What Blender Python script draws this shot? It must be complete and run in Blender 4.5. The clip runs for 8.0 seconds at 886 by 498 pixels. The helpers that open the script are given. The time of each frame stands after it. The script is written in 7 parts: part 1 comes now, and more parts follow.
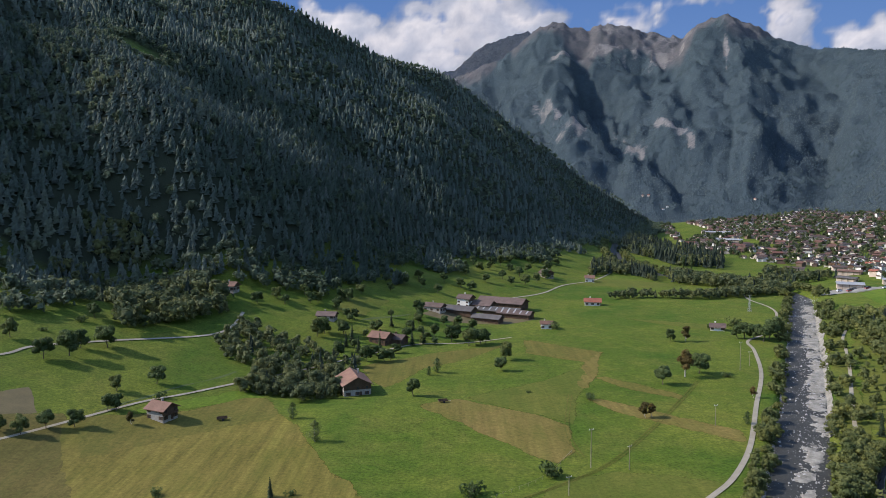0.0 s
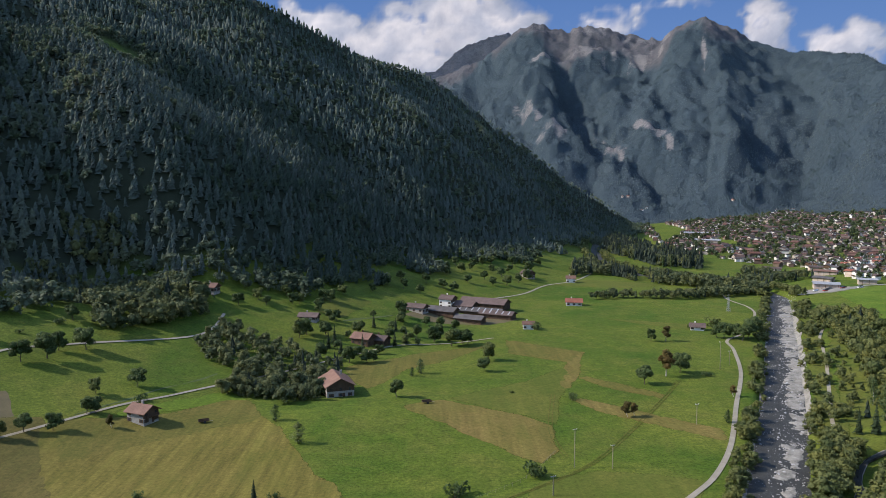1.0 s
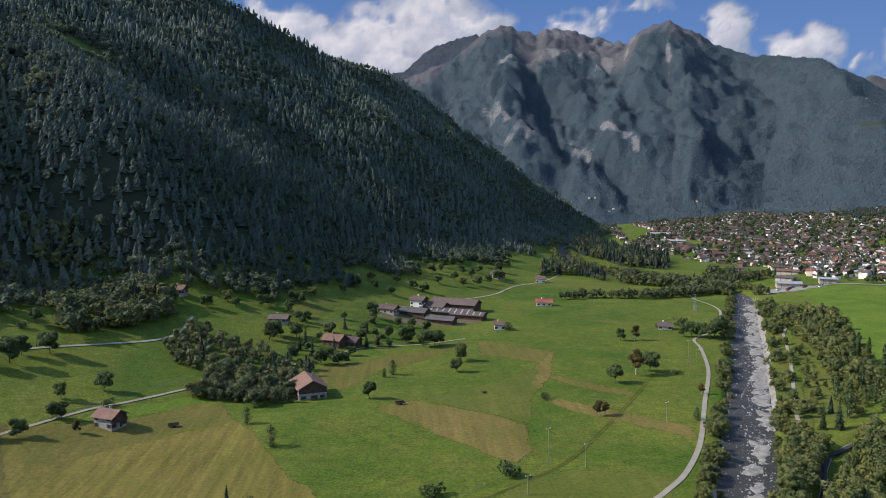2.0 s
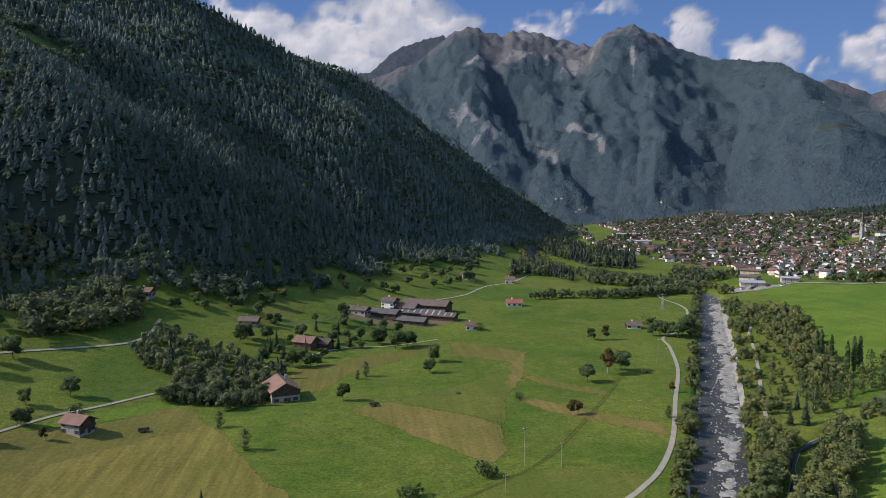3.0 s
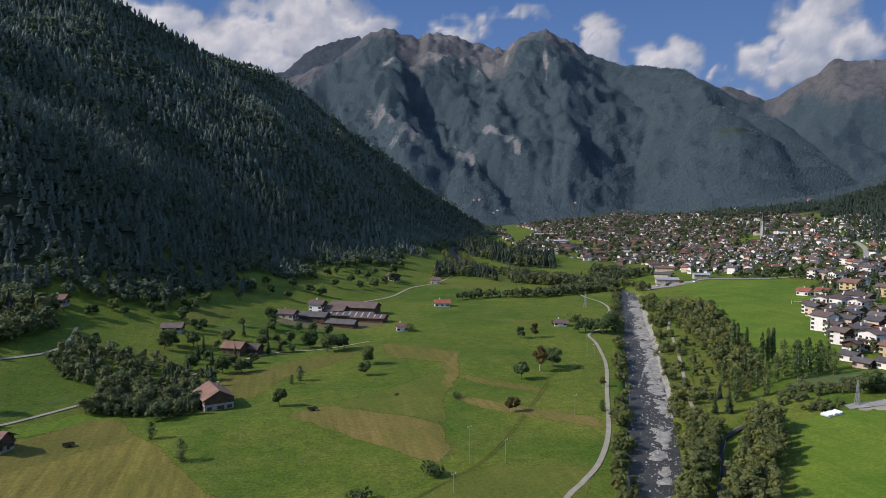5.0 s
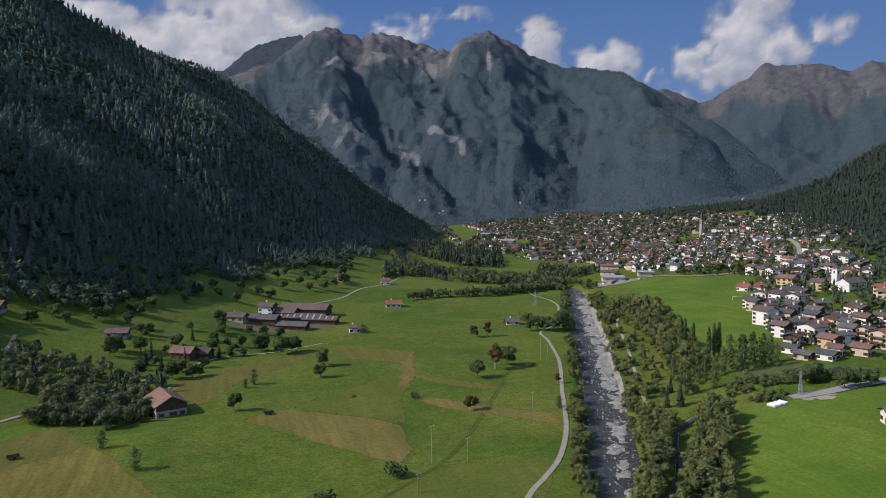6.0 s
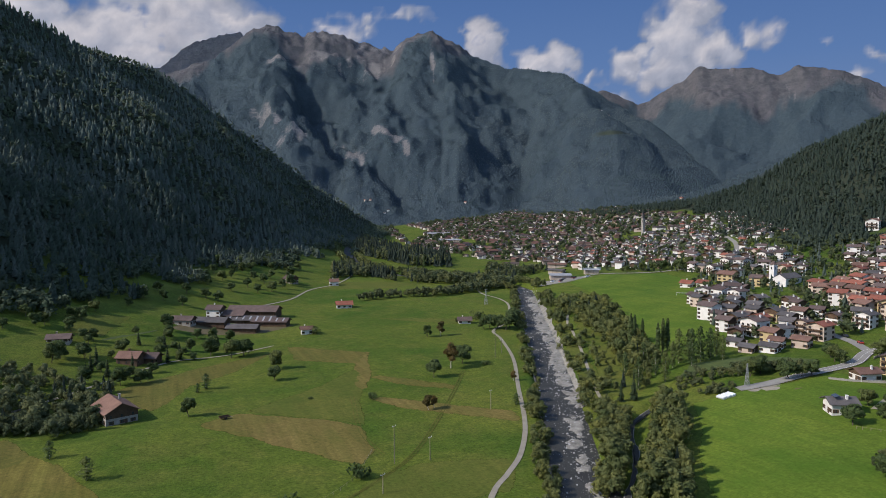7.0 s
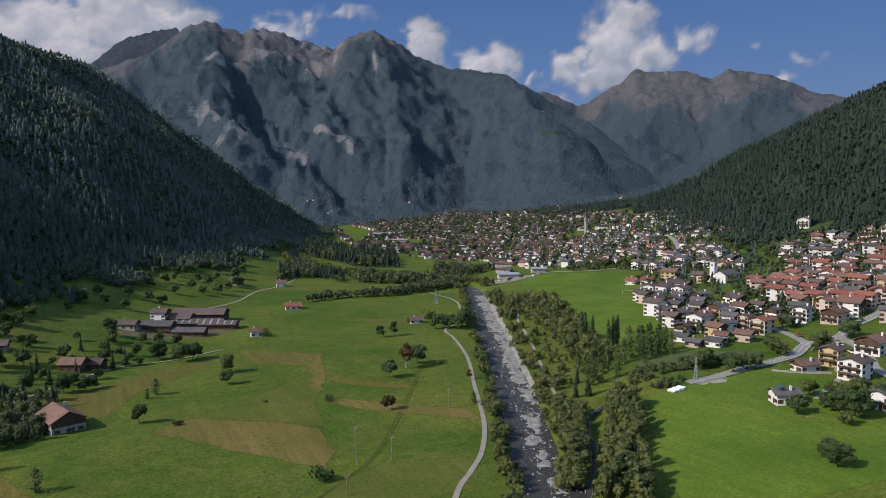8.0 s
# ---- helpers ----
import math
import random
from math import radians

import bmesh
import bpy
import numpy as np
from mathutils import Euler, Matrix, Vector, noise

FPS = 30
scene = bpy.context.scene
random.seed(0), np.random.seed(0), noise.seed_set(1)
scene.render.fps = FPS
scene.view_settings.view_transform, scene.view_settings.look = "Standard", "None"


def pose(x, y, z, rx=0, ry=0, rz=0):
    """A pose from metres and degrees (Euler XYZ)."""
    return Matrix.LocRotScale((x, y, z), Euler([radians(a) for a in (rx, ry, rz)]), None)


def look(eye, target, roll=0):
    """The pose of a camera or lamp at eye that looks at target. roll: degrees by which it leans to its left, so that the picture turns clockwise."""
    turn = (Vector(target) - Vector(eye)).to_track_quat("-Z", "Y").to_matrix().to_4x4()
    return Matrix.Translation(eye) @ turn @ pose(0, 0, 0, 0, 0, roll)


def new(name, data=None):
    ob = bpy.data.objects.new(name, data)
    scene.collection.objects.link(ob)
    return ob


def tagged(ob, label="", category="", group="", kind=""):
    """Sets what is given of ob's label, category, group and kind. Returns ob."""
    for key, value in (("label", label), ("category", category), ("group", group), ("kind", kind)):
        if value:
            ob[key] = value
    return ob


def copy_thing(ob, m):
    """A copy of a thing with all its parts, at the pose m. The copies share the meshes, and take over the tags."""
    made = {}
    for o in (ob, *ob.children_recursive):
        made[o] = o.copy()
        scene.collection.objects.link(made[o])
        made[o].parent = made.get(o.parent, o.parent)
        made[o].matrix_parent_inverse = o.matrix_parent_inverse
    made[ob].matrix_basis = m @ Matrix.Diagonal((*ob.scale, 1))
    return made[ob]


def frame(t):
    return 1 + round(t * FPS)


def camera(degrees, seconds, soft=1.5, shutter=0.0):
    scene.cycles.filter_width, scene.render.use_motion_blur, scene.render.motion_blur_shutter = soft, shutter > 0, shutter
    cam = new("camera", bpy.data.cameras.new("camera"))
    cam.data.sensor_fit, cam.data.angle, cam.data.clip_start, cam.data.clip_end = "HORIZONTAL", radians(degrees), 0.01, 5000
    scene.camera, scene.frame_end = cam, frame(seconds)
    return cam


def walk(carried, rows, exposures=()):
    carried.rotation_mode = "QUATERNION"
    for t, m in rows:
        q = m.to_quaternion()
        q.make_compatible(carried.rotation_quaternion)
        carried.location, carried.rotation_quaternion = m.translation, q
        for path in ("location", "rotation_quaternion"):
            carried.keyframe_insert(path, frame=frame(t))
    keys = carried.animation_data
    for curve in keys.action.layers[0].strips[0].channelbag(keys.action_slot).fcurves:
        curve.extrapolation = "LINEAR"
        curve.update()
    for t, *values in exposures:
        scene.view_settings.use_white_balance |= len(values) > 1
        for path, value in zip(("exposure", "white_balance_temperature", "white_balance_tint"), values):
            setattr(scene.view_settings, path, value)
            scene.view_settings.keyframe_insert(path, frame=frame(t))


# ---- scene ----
cam = camera(63.41, 8.0, soft=0.6)
# seconds, place in metres, yaw, pitch and roll in degrees
ROWS = [
    (0.0, 0.0, 0.0, 89.0, -0.008, -4.448, 0.083),
    (0.5, -0.501, 0.015, 89.007, -0.568, -4.42, 0.037),
    (1.0, -1.154, 0.019, 89.01, -1.561, -4.394, 0.019),
    (1.5, -1.984, -0.01, 89.01, -2.789, -4.354, -0.017),
    (3.0, -6.128, 0.426, 88.986, -6.754, -4.246, -0.067),
    (3.5, -8.083, 0.664, 88.908, -8.121, -4.203, -0.079),
    (4.0, -10.155, 0.875, 88.86, -9.82, -4.176, -0.039),
    (4.5, -12.37, 1.135, 88.847, -11.471, -4.153, 0.002),
    (6.0, -20.05, 2.784, 88.685, -17.881, -4.117, 0.28),
    (6.5, -22.733, 3.553, 88.628, -20.062, -4.124, 0.338),
    (7.0, -25.559, 4.42, 88.601, -22.385, -4.147, 0.433),
    (7.5, -28.408, 5.433, 88.633, -24.601, -4.175, 0.469),
    (8.0, -31.327, 6.518, 88.694, -26.987, -4.199, 0.512),
]
walk(cam, [(t, pose(x, y, z, 90 + pitch, 0, yaw) @ pose(0, 0, 0, 0, 0, -roll)) for t, x, y, z, yaw, pitch, roll in ROWS], [(0.0, 1.40, 6550, 14), (4.0, 1.20, 6550, 14), (8.0, 0.96, 6550, 14)])

# ---- light: low sun from beside the valley, clear sky ----
SUN_EL, SUN_AZ = 35.5, -87.0  # degrees above the ground, and from straight ahead towards the east
sun_way = Vector((math.sin(radians(SUN_AZ)) * math.cos(radians(SUN_EL)), math.cos(radians(SUN_AZ)) * math.cos(radians(SUN_EL)), math.sin(radians(SUN_EL))))
sun = new("sun", bpy.data.lights.new("sun", "SUN"))
sun.data.energy, sun.data.angle, sun.data.color = 2.6, radians(0.53), (1.0, 0.93, 0.82)
sun.matrix_world = look(sun_way * 300, (0, 0, 0))
world = bpy.data.worlds.new("sky")
scene.world = world
world.use_nodes = True
wn = world.node_tree.nodes
sky = wn.new("ShaderNodeTexSky")
sky.sky_type, sky.sun_disc = "NISHITA", False
sky.sun_elevation, sky.sun_rotation = radians(SUN_EL), radians(SUN_AZ)
sky.altitude, sky.air_density, sky.dust_density = 700, 1.0, 0.6
wn["Background"].inputs["Strength"].default_value = 0.15
world.node_tree.links.new(sky.outputs["Color"], wn["Background"].inputs["Color"])


# ---- materials ----
def shader(name, rough=0.9, spec=0.2, metal=0.0):
    m = bpy.data.materials.new(name)
    m.use_nodes = True
    b = m.node_tree.nodes["Principled BSDF"]
    b.inputs["Roughness"].default_value, b.inputs["Metallic"].default_value = rough, metal
    b.inputs["Specular IOR Level"].default_value = spec
    return m, m.node_tree.nodes, m.node_tree.links, b


def nz(nodes, links, scale, detail=4, rough=0.6, coord=None, distort=0.0):
    n = nodes.new("ShaderNodeTexNoise")
    n.inputs["Scale"].default_value, n.inputs["Detail"].default_value = scale, detail
    n.inputs["Roughness"].default_value, n.inputs["Distortion"].default_value = rough, distort
    if coord is not None:
        links.new(coord, n.inputs["Vector"])
    return n.outputs["Fac"]


def ramp(nodes, links, fac, stops):
    r = nodes.new("ShaderNodeValToRGB")
    e = r.color_ramp.elements
    while len(e) < len(stops):
        e.new(0.5)
    for k, (p, c) in zip(e, stops):
        k.position, k.color = p, (*c, 1) if len(c) == 3 else c
    links.new(fac, r.inputs["Fac"])
    return r.outputs["Color"]


def blend(nodes, links, fac, a, b, how="MIX"):
    m = nodes.new("ShaderNodeMix")
    m.data_type, m.blend_type = "RGBA", how
    for socket, v in ((m.inputs[0], fac), (m.inputs[6], a), (m.inputs[7], b)):
        if isinstance(v, (int, float)):
            socket.default_value = v
        elif isinstance(v, tuple):
            socket.default_value = (*v, 1)
        else:
            links.new(v, socket)
    return m.outputs[2]


def coords(nodes, how="Object"):
    return nodes.new("ShaderNodeTexCoord").outputs[how]


def attr(nodes, name):
    a = nodes.new("ShaderNodeAttribute")
    a.attribute_name = name
    return a.outputs["Fac"]


def bumped(nodes, links, bsdf, fac, strength, distance):
    b = nodes.new("ShaderNodeBump")
    b.inputs["Strength"].default_value, b.inputs["Distance"].default_value = strength, distance
    links.new(fac, b.inputs["Height"])
    links.new(b.outputs["Normal"], bsdf.inputs["Normal"])


def surface(name, dark, light, big=0.1, fine=2.0, rough=0.9, spec=0.2, bump=0.3, depth=0.05, vary=0.0, metal=0.0):
    """A plain surface with stains at one scale and grain at another; vary: how far alike objects differ."""
    m, n, l, b = shader(name, rough, spec, metal)
    c = coords(n)
    f1, f2 = nz(n, l, big, 3, 0.6, c), nz(n, l, fine, 4, 0.7, c)
    col = ramp(n, l, blend(n, l, 0.45, f1, f2), [(0.3, dark), (0.7, light)])
    if vary:
        o = n.new("ShaderNodeObjectInfo").outputs["Random"]
        v = ramp(n, l, o, [(0, (1 - vary,) * 3), (1, (1, 1, 1))])
        col = blend(n, l, 1.0, col, v, "MULTIPLY")
    l.new(col, b.inputs["Base Color"])
    bumped(n, l, b, f2, bump, depth)
    return m


def leafage(name, dark, light, rough=0.75, attribute=True, spread=0.35, through_leaf=0.4, warm=0.0):
    m, n, l, b = shader(name, rough, 0.25)
    c = coords(n)
    col = ramp(n, l, nz(n, l, 0.6, 3, 0.7, c), [(0.3, dark), (0.72, light)])
    if attribute:
        t = attr(n, "tint")
        col = blend(n, l, 1.0, col, ramp(n, l, t, [(0, (1 - spread, 1 - spread * 0.8, 1 - spread)), (0.6, (1, 1, 1)), (1, (1 + (warm or spread), 1 + (warm * 0.62 or spread * 0.55), 1.0))]), "MULTIPLY")
    else:
        o = n.new("ShaderNodeObjectInfo").outputs["Random"]
        col = blend(n, l, 1.0, col, ramp(n, l, o, [(0, (1 - spread, 1 - spread * 0.8, 1 - spread)), (0.6, (1, 1, 1)), (1, (1 + spread, 1 + spread * 0.4, 1.0))]), "MULTIPLY")
        isl = n.new("ShaderNodeNewGeometry").outputs["Random Per Island"]
        col = blend(n, l, 1.0, col, ramp(n, l, isl, [(0, (0.7, 0.72, 0.7)), (1, (1.2, 1.18, 1.1))]), "MULTIPLY")
    l.new(col, b.inputs["Base Color"])
    thin = n.new("ShaderNodeBsdfTranslucent")
    l.new(col, thin.inputs["Color"])
    both = n.new("ShaderNodeMixShader")
    both.inputs["Fac"].default_value = through_leaf
    l.new(b.outputs["BSDF"], both.inputs[1])
    l.new(thin.outputs["BSDF"], both.inputs[2])
    l.new(both.outputs["Shader"], n["Material Output"].inputs["Surface"])
    return m


def meadow_grass(n, l, c, fine):
    """Grass in broad drifts of greener and drier growth, with tufts and small bare flecks."""
    big, mid = nz(n, l, 0.012, 4, 0.6, c, 0.8), nz(n, l, 0.05, 5, 0.65, c, 0.5)
    grass = blend(n, l, ramp(n, l, big, [(0.34, (0, 0, 0)), (0.66, (1, 1, 1))]), (0.040, 0.078, 0.0085), (0.092, 0.114, 0.017))
    grass = blend(n, l, ramp(n, l, mid, [(0.46, (0, 0, 0)), (0.74, (0.62, 0.62, 0.62))]), grass, (0.106, 0.106, 0.024))
    grass = blend(n, l, 1.0, grass, ramp(n, l, fine, [(0.3, (0.46, 0.52, 0.46)), (0.7, (1.42, 1.36, 1.33))]), "MULTIPLY")
    return blend(n, l, 1.0, grass, ramp(n, l, nz(n, l, 0.2, 6, 0.75, c, 0.4), [(0.30, (0.66, 0.73, 0.66)), (0.70, (1.26, 1.2, 1.2))]), "MULTIPLY")


def ground_material():
    m, n, l, b = shader("ground_cover", 0.95, 0.1)
    c = coords(n)
    fine = nz(n, l, 0.9, 5, 0.75, c)
    grass = meadow_grass(n, l, c, fine)
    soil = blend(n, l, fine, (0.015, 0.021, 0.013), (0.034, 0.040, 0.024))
    speck = nz(n, l, 0.06, 8, 0.85, c)
    # Far wood and alp colours carry the blue of distance haze.
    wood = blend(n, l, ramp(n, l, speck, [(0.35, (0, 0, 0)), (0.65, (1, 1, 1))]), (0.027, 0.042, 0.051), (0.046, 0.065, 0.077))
    alp = blend(n, l, ramp(n, l, nz(n, l, 0.02, 9, 0.8, c), [(0.35, (0, 0, 0)), (0.65, (1, 1, 1))]), (0.044, 0.050, 0.056), (0.096, 0.090, 0.094))
    stone = blend(n, l, nz(n, l, 0.03, 6, 0.75, c), (0.070, 0.072, 0.076), (0.235, 0.215, 0.205))
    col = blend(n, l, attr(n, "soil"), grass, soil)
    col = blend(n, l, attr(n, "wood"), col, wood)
    col = blend(n, l, attr(n, "alp"), col, alp)
    bare = blend(n, l, 0.6, attr(n, "stone"), nz(n, l, 0.028, 10, 0.85, c, 1.2))
    col = blend(n, l, ramp(n, l, bare, [(0.47, (0, 0, 0)), (0.60, (1, 1, 1))]), col, stone)
    l.new(col, b.inputs["Base Color"])
    fold = nz(n, l, 0.035, 8, 0.75, c)
    near, far = n.new("ShaderNodeBump"), n.new("ShaderNodeBump")
    near.inputs["Strength"].default_value, near.inputs["Distance"].default_value = 0.9, 0.3
    l.new(fine, near.inputs["Height"])
    far.inputs["Distance"].default_value = 14.0
    l.new(attr(n, "wood"), far.inputs["Strength"])
    l.new(fold, far.inputs["Height"])
    l.new(near.outputs["Normal"], far.inputs["Normal"])
    l.new(far.outputs["Normal"], b.inputs["Normal"])
    return m


def hay_material(name, a, b2, angle, width, rows=0.13):
    """Mown grass with the tractor's rows: angle in degrees, width of a row in metres."""
    m, n, l, b = shader(name, 0.95, 0.1)
    c = coords(n)
    mp = n.new("ShaderNodeMapping")
    mp.inputs["Rotation"].default_value = (0, 0, radians(angle))
    l.new(c, mp.inputs["Vector"])
    w = n.new("ShaderNodeTexWave")
    w.inputs["Scale"].default_value = 0.314 / width
    w.inputs["Distortion"].default_value, w.inputs["Detail"].default_value, w.inputs["Detail Scale"].default_value = 6.0, 4, 0.5
    l.new(mp.outputs["Vector"], w.inputs["Vector"])
    big, fine = nz(n, l, 0.03, 4, 0.6, c), nz(n, l, 0.8, 5, 0.75, c)
    col = blend(n, l, ramp(n, l, big, [(0.35, (0, 0, 0)), (0.65, (1, 1, 1))]), a, b2)
    col = blend(n, l, ramp(n, l, w.outputs["Fac"], [(0.0, (0, 0, 0)), (1, (rows, rows, rows))]), col, tuple(v * 1.3 for v in b2))
    col = blend(n, l, 1.0, col, ramp(n, l, fine, [(0.3, (0.62, 0.65, 0.62)), (0.7, (1.28, 1.26, 1.24))]), "MULTIPLY")
    long = n.new("ShaderNodeMapping")
    long.inputs["Rotation"].default_value, long.inputs["Scale"].default_value = (0, 0, radians(angle)), (1, 0.05, 1)
    l.new(c, long.inputs["Vector"])
    col = blend(n, l, 1.0, col, ramp(n, l, nz(n, l, 0.35, 5, 0.7, long.outputs["Vector"]), [(0.3, (1 - rows * 1.8,) * 3), (0.7, (1 + rows * 1.2,) * 3)]), "MULTIPLY")
    thin = blend(n, l, 0.5, nz(n, l, 0.16, 6, 0.75, long.outputs["Vector"]), nz(n, l, 0.035, 5, 0.7, c, 1.0))
    col = blend(n, l, ramp(n, l, thin, [(0.46, (0, 0, 0)), (0.64, (0.5, 0.5, 0.5))]), col, (a[0] * 0.66, a[1] * 0.9, a[2] * 0.7))
    l.new(col, b.inputs["Base Color"])
    bumped(n, l, b, fine, 0.4, 0.2)
    # the stubble thins out towards the rim, where the grass below shows
    rim = blend(n, l, 0.55, attr(n, "inner"), nz(n, l, 0.2, 7, 0.8, c, 0.8))
    l.new(ramp(n, l, rim, [(0.42, (0, 0, 0)), (0.45, (1, 1, 1))]), b.inputs["Alpha"])
    return m


def water_material():
    m, n, l, b = shader("river_water", 0.5, 0.06)
    c = coords(n)
    f = nz(n, l, 1.3, 6, 0.75, c, 0.8)
    bed = blend(n, l, nz(n, l, 0.12, 4, 0.6, c), (0.020, 0.021, 0.020), (0.052, 0.052, 0.046))
    foam = ramp(n, l, nz(n, l, 0.42, 8, 0.82, c, 1.5), [(0.60, (0, 0, 0)), (0.68, (0.3, 0.3, 0.3)), (0.78, (1, 1, 1))])
    l.new(blend(n, l, foam, bed, (0.32, 0.33, 0.32)), b.inputs["Base Color"])
    bumped(n, l, b, f, 0.6, 0.2)
    return m


GROUND = ground_material()
HAY = hay_material("mown_hay_field", (0.080, 0.078, 0.017), (0.112, 0.094, 0.024), 52, 4)
HAY3 = hay_material("raked_hay_field", (0.100, 0.090, 0.019), (0.130, 0.107, 0.027), -14, 5, 0.2)
HAY2 = hay_material("dry_mown_strip", (0.104, 0.092, 0.022), (0.140, 0.106, 0.033), -40, 3)
STUBBLE = hay_material("brown_stubble", (0.070, 0.062, 0.017), (0.100, 0.082, 0.025), 60, 5)
PALE = hay_material("pale_cut_grass", (0.064, 0.082, 0.013), (0.096, 0.098, 0.020), 60, 4, 0.08)
LUSH = hay_material("lush_meadow_grass", (0.054, 0.096, 0.010), (0.094, 0.130, 0.016), 10, 6, 0.07)
ROUGH = surface("rank_grass", (0.030, 0.050, 0.014), (0.075, 0.095, 0.028), 0.3, 2.0)
EARTH = surface("bare_earth", (0.064, 0.054, 0.026), (0.110, 0.090, 0.044), 0.15, 1.5)
GRAVEL = surface("gravel_track", (0.165, 0.148, 0.112), (0.27, 0.245, 0.19), 0.2, 3.0)
ASPHALT = surface("grey_asphalt", (0.145, 0.138, 0.122), (0.24, 0.230, 0.205), 0.15, 4.0)
SHINGLE = surface("river_shingle", (0.080, 0.075, 0.063), (0.31, 0.295, 0.255), 0.25, 1.6, bump=0.8, depth=0.3)
ROCK = surface("pale_granite", (0.15, 0.15, 0.145), (0.36, 0.355, 0.34), 0.3, 1.2, vary=0.3)
WATER = water_material()
BARK = surface("tree_bark", (0.045, 0.036, 0.028), (0.12, 0.10, 0.08), 1.0, 8.0)
BIRCHBARK = surface("pale_bark", (0.22, 0.20, 0.17), (0.42, 0.40, 0.36), 1.5, 6.0)
LEAF = leafage("green_leaves", (0.050, 0.080, 0.028), (0.120, 0.158, 0.058), attribute=False)
LEAF_AUTUMN = leafage("turning_leaves", (0.06, 0.055, 0.018), (0.14, 0.10, 0.035), attribute=False)
LEAF_WOOD = leafage("mixed_wood_leaves", (0.060, 0.078, 0.036), (0.118, 0.138, 0.062), spread=0.42, warm=0.34)
LEAF_RIVER = leafage("riverside_leaves", (0.072, 0.090, 0.030), (0.146, 0.164, 0.058), spread=0.42, warm=0.34)
LEAF_HILL = leafage("hillside_leaves", (0.028, 0.044, 0.030), (0.056, 0.076, 0.050), spread=0.35, warm=0.2)
LEAF_EDGE = leafage("forest_edge_leaves", (0.066, 0.090, 0.060), (0.130, 0.160, 0.100), spread=0.4, warm=0.2)
NEEDLE = leafage("spruce_needles", (0.020, 0.036, 0.018), (0.055, 0.080, 0.036), 0.8, attribute=False)
# Needles paled and cooled to stand in for haze over the shaded slope.
NEEDLE_HAZED = leafage("haze_paled_spruce", (0.074, 0.102, 0.090), (0.120, 0.148, 0.122), 0.8, spread=0.42, warm=0.3)
# Darker spruce tone that offsets full sun on the hillside.
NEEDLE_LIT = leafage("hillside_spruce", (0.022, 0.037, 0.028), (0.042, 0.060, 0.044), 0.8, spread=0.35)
# Blue-grey of distance haze is mixed into the far needles' colour.
NEEDLE_FAR_HAZED = leafage("hazed_far_spruce", (0.040, 0.063, 0.076), (0.066, 0.092, 0.104), 0.85, spread=0.26)
PLASTER = surface("white_render", (0.50, 0.485, 0.46), (0.68, 0.665, 0.635), 0.3, 3.0, bump=0.1, vary=0.12)
PLASTER_Y = surface("ochre_render", (0.38, 0.30, 0.16), (0.50, 0.40, 0.22), 0.3, 3.0, bump=0.1, vary=0.15)
PLASTER_P = surface("pink_beige_render", (0.38, 0.31, 0.25), (0.50, 0.41, 0.34), 0.3, 3.0, bump=0.1, vary=0.15)
STONEWALL = surface("rubble_stone_wall", (0.16, 0.15, 0.135), (0.31, 0.295, 0.265), 0.5, 2.5, bump=0.6)
TIMBER = surface("dark_weathered_timber", (0.045, 0.028, 0.018), (0.13, 0.085, 0.055), 0.4, 5.0, vary=0.3)
TILE_RED = surface("terracotta_tiles", (0.15, 0.050, 0.034), (0.29, 0.105, 0.066), 0.25, 2.5, 0.8, 0.25, 0.6, 0.08, vary=0.35)
TILE_BROWN = surface("weathered_brown_tiles", (0.060, 0.042, 0.036), (0.135, 0.095, 0.082), 0.25, 2.5, 0.8, 0.25, 0.6, 0.08, vary=0.35)
TILE_PINK = surface("faded_clay_tiles", (0.10, 0.054, 0.040), (0.205, 0.118, 0.086), 0.25, 2.5, 0.8, 0.25, 0.6, 0.08, vary=0.35)
SLATE = surface("grey_roof_slabs", (0.050, 0.045, 0.042), (0.120, 0.108, 0.102), 0.25, 2.5, 0.7, 0.3, 0.6, 0.08, vary=0.35)
METAL = surface("pale_sheet_metal", (0.19, 0.195, 0.20), (0.32, 0.32, 0.32), 0.3, 2.0, 0.45, 0.5, vary=0.2)
STEEL = surface("galvanised_steel", (0.16, 0.165, 0.17), (0.27, 0.275, 0.28), 0.5, 5.0, 0.5, 0.4)
GLASS = shader("dark_window_glass", 0.12, 0.5)
GLASS[3].inputs["Base Color"].default_value = (0.03, 0.035, 0.04, 1)
GLASS = GLASS[0]
POLEWOOD = surface("grey_pole_timber", (0.13, 0.12, 0.075), (0.23, 0.21, 0.135), 0.5, 6.0)
def town_material(name, stops, rough):
    m, n, l, b = shader(name, rough, 0.2)
    col = ramp(n, l, attr(n, "tint"), stops)
    col = blend(n, l, 1.0, col, ramp(n, l, nz(n, l, 0.8, 4, 0.7, coords(n)), [(0.3, (0.75, 0.75, 0.75)), (0.7, (1.12, 1.12, 1.12))]), "MULTIPLY")
    l.new(col, b.inputs["Base Color"])
    return m


TOWN_WALL = town_material("town_render", [(0, (0.60, 0.58, 0.55)), (0.35, (0.46, 0.42, 0.37)), (0.6, (0.30, 0.25, 0.19)), (0.8, (0.11, 0.08, 0.06)), (1, (0.07, 0.05, 0.04))], 0.9)
TOWN_ROOF = town_material("town_roofing", [(0, (0.034, 0.032, 0.032)), (0.35, (0.050, 0.038, 0.034)), (0.6, (0.072, 0.046, 0.039)), (0.85, (0.105, 0.050, 0.037)), (1, (0.10, 0.076, 0.064))], 0.8)
PLASTIC = surface("white_plastic_wrap", (0.46, 0.48, 0.48), (0.60, 0.61, 0.61), 1.0, 5.0, 0.35, 0.5)


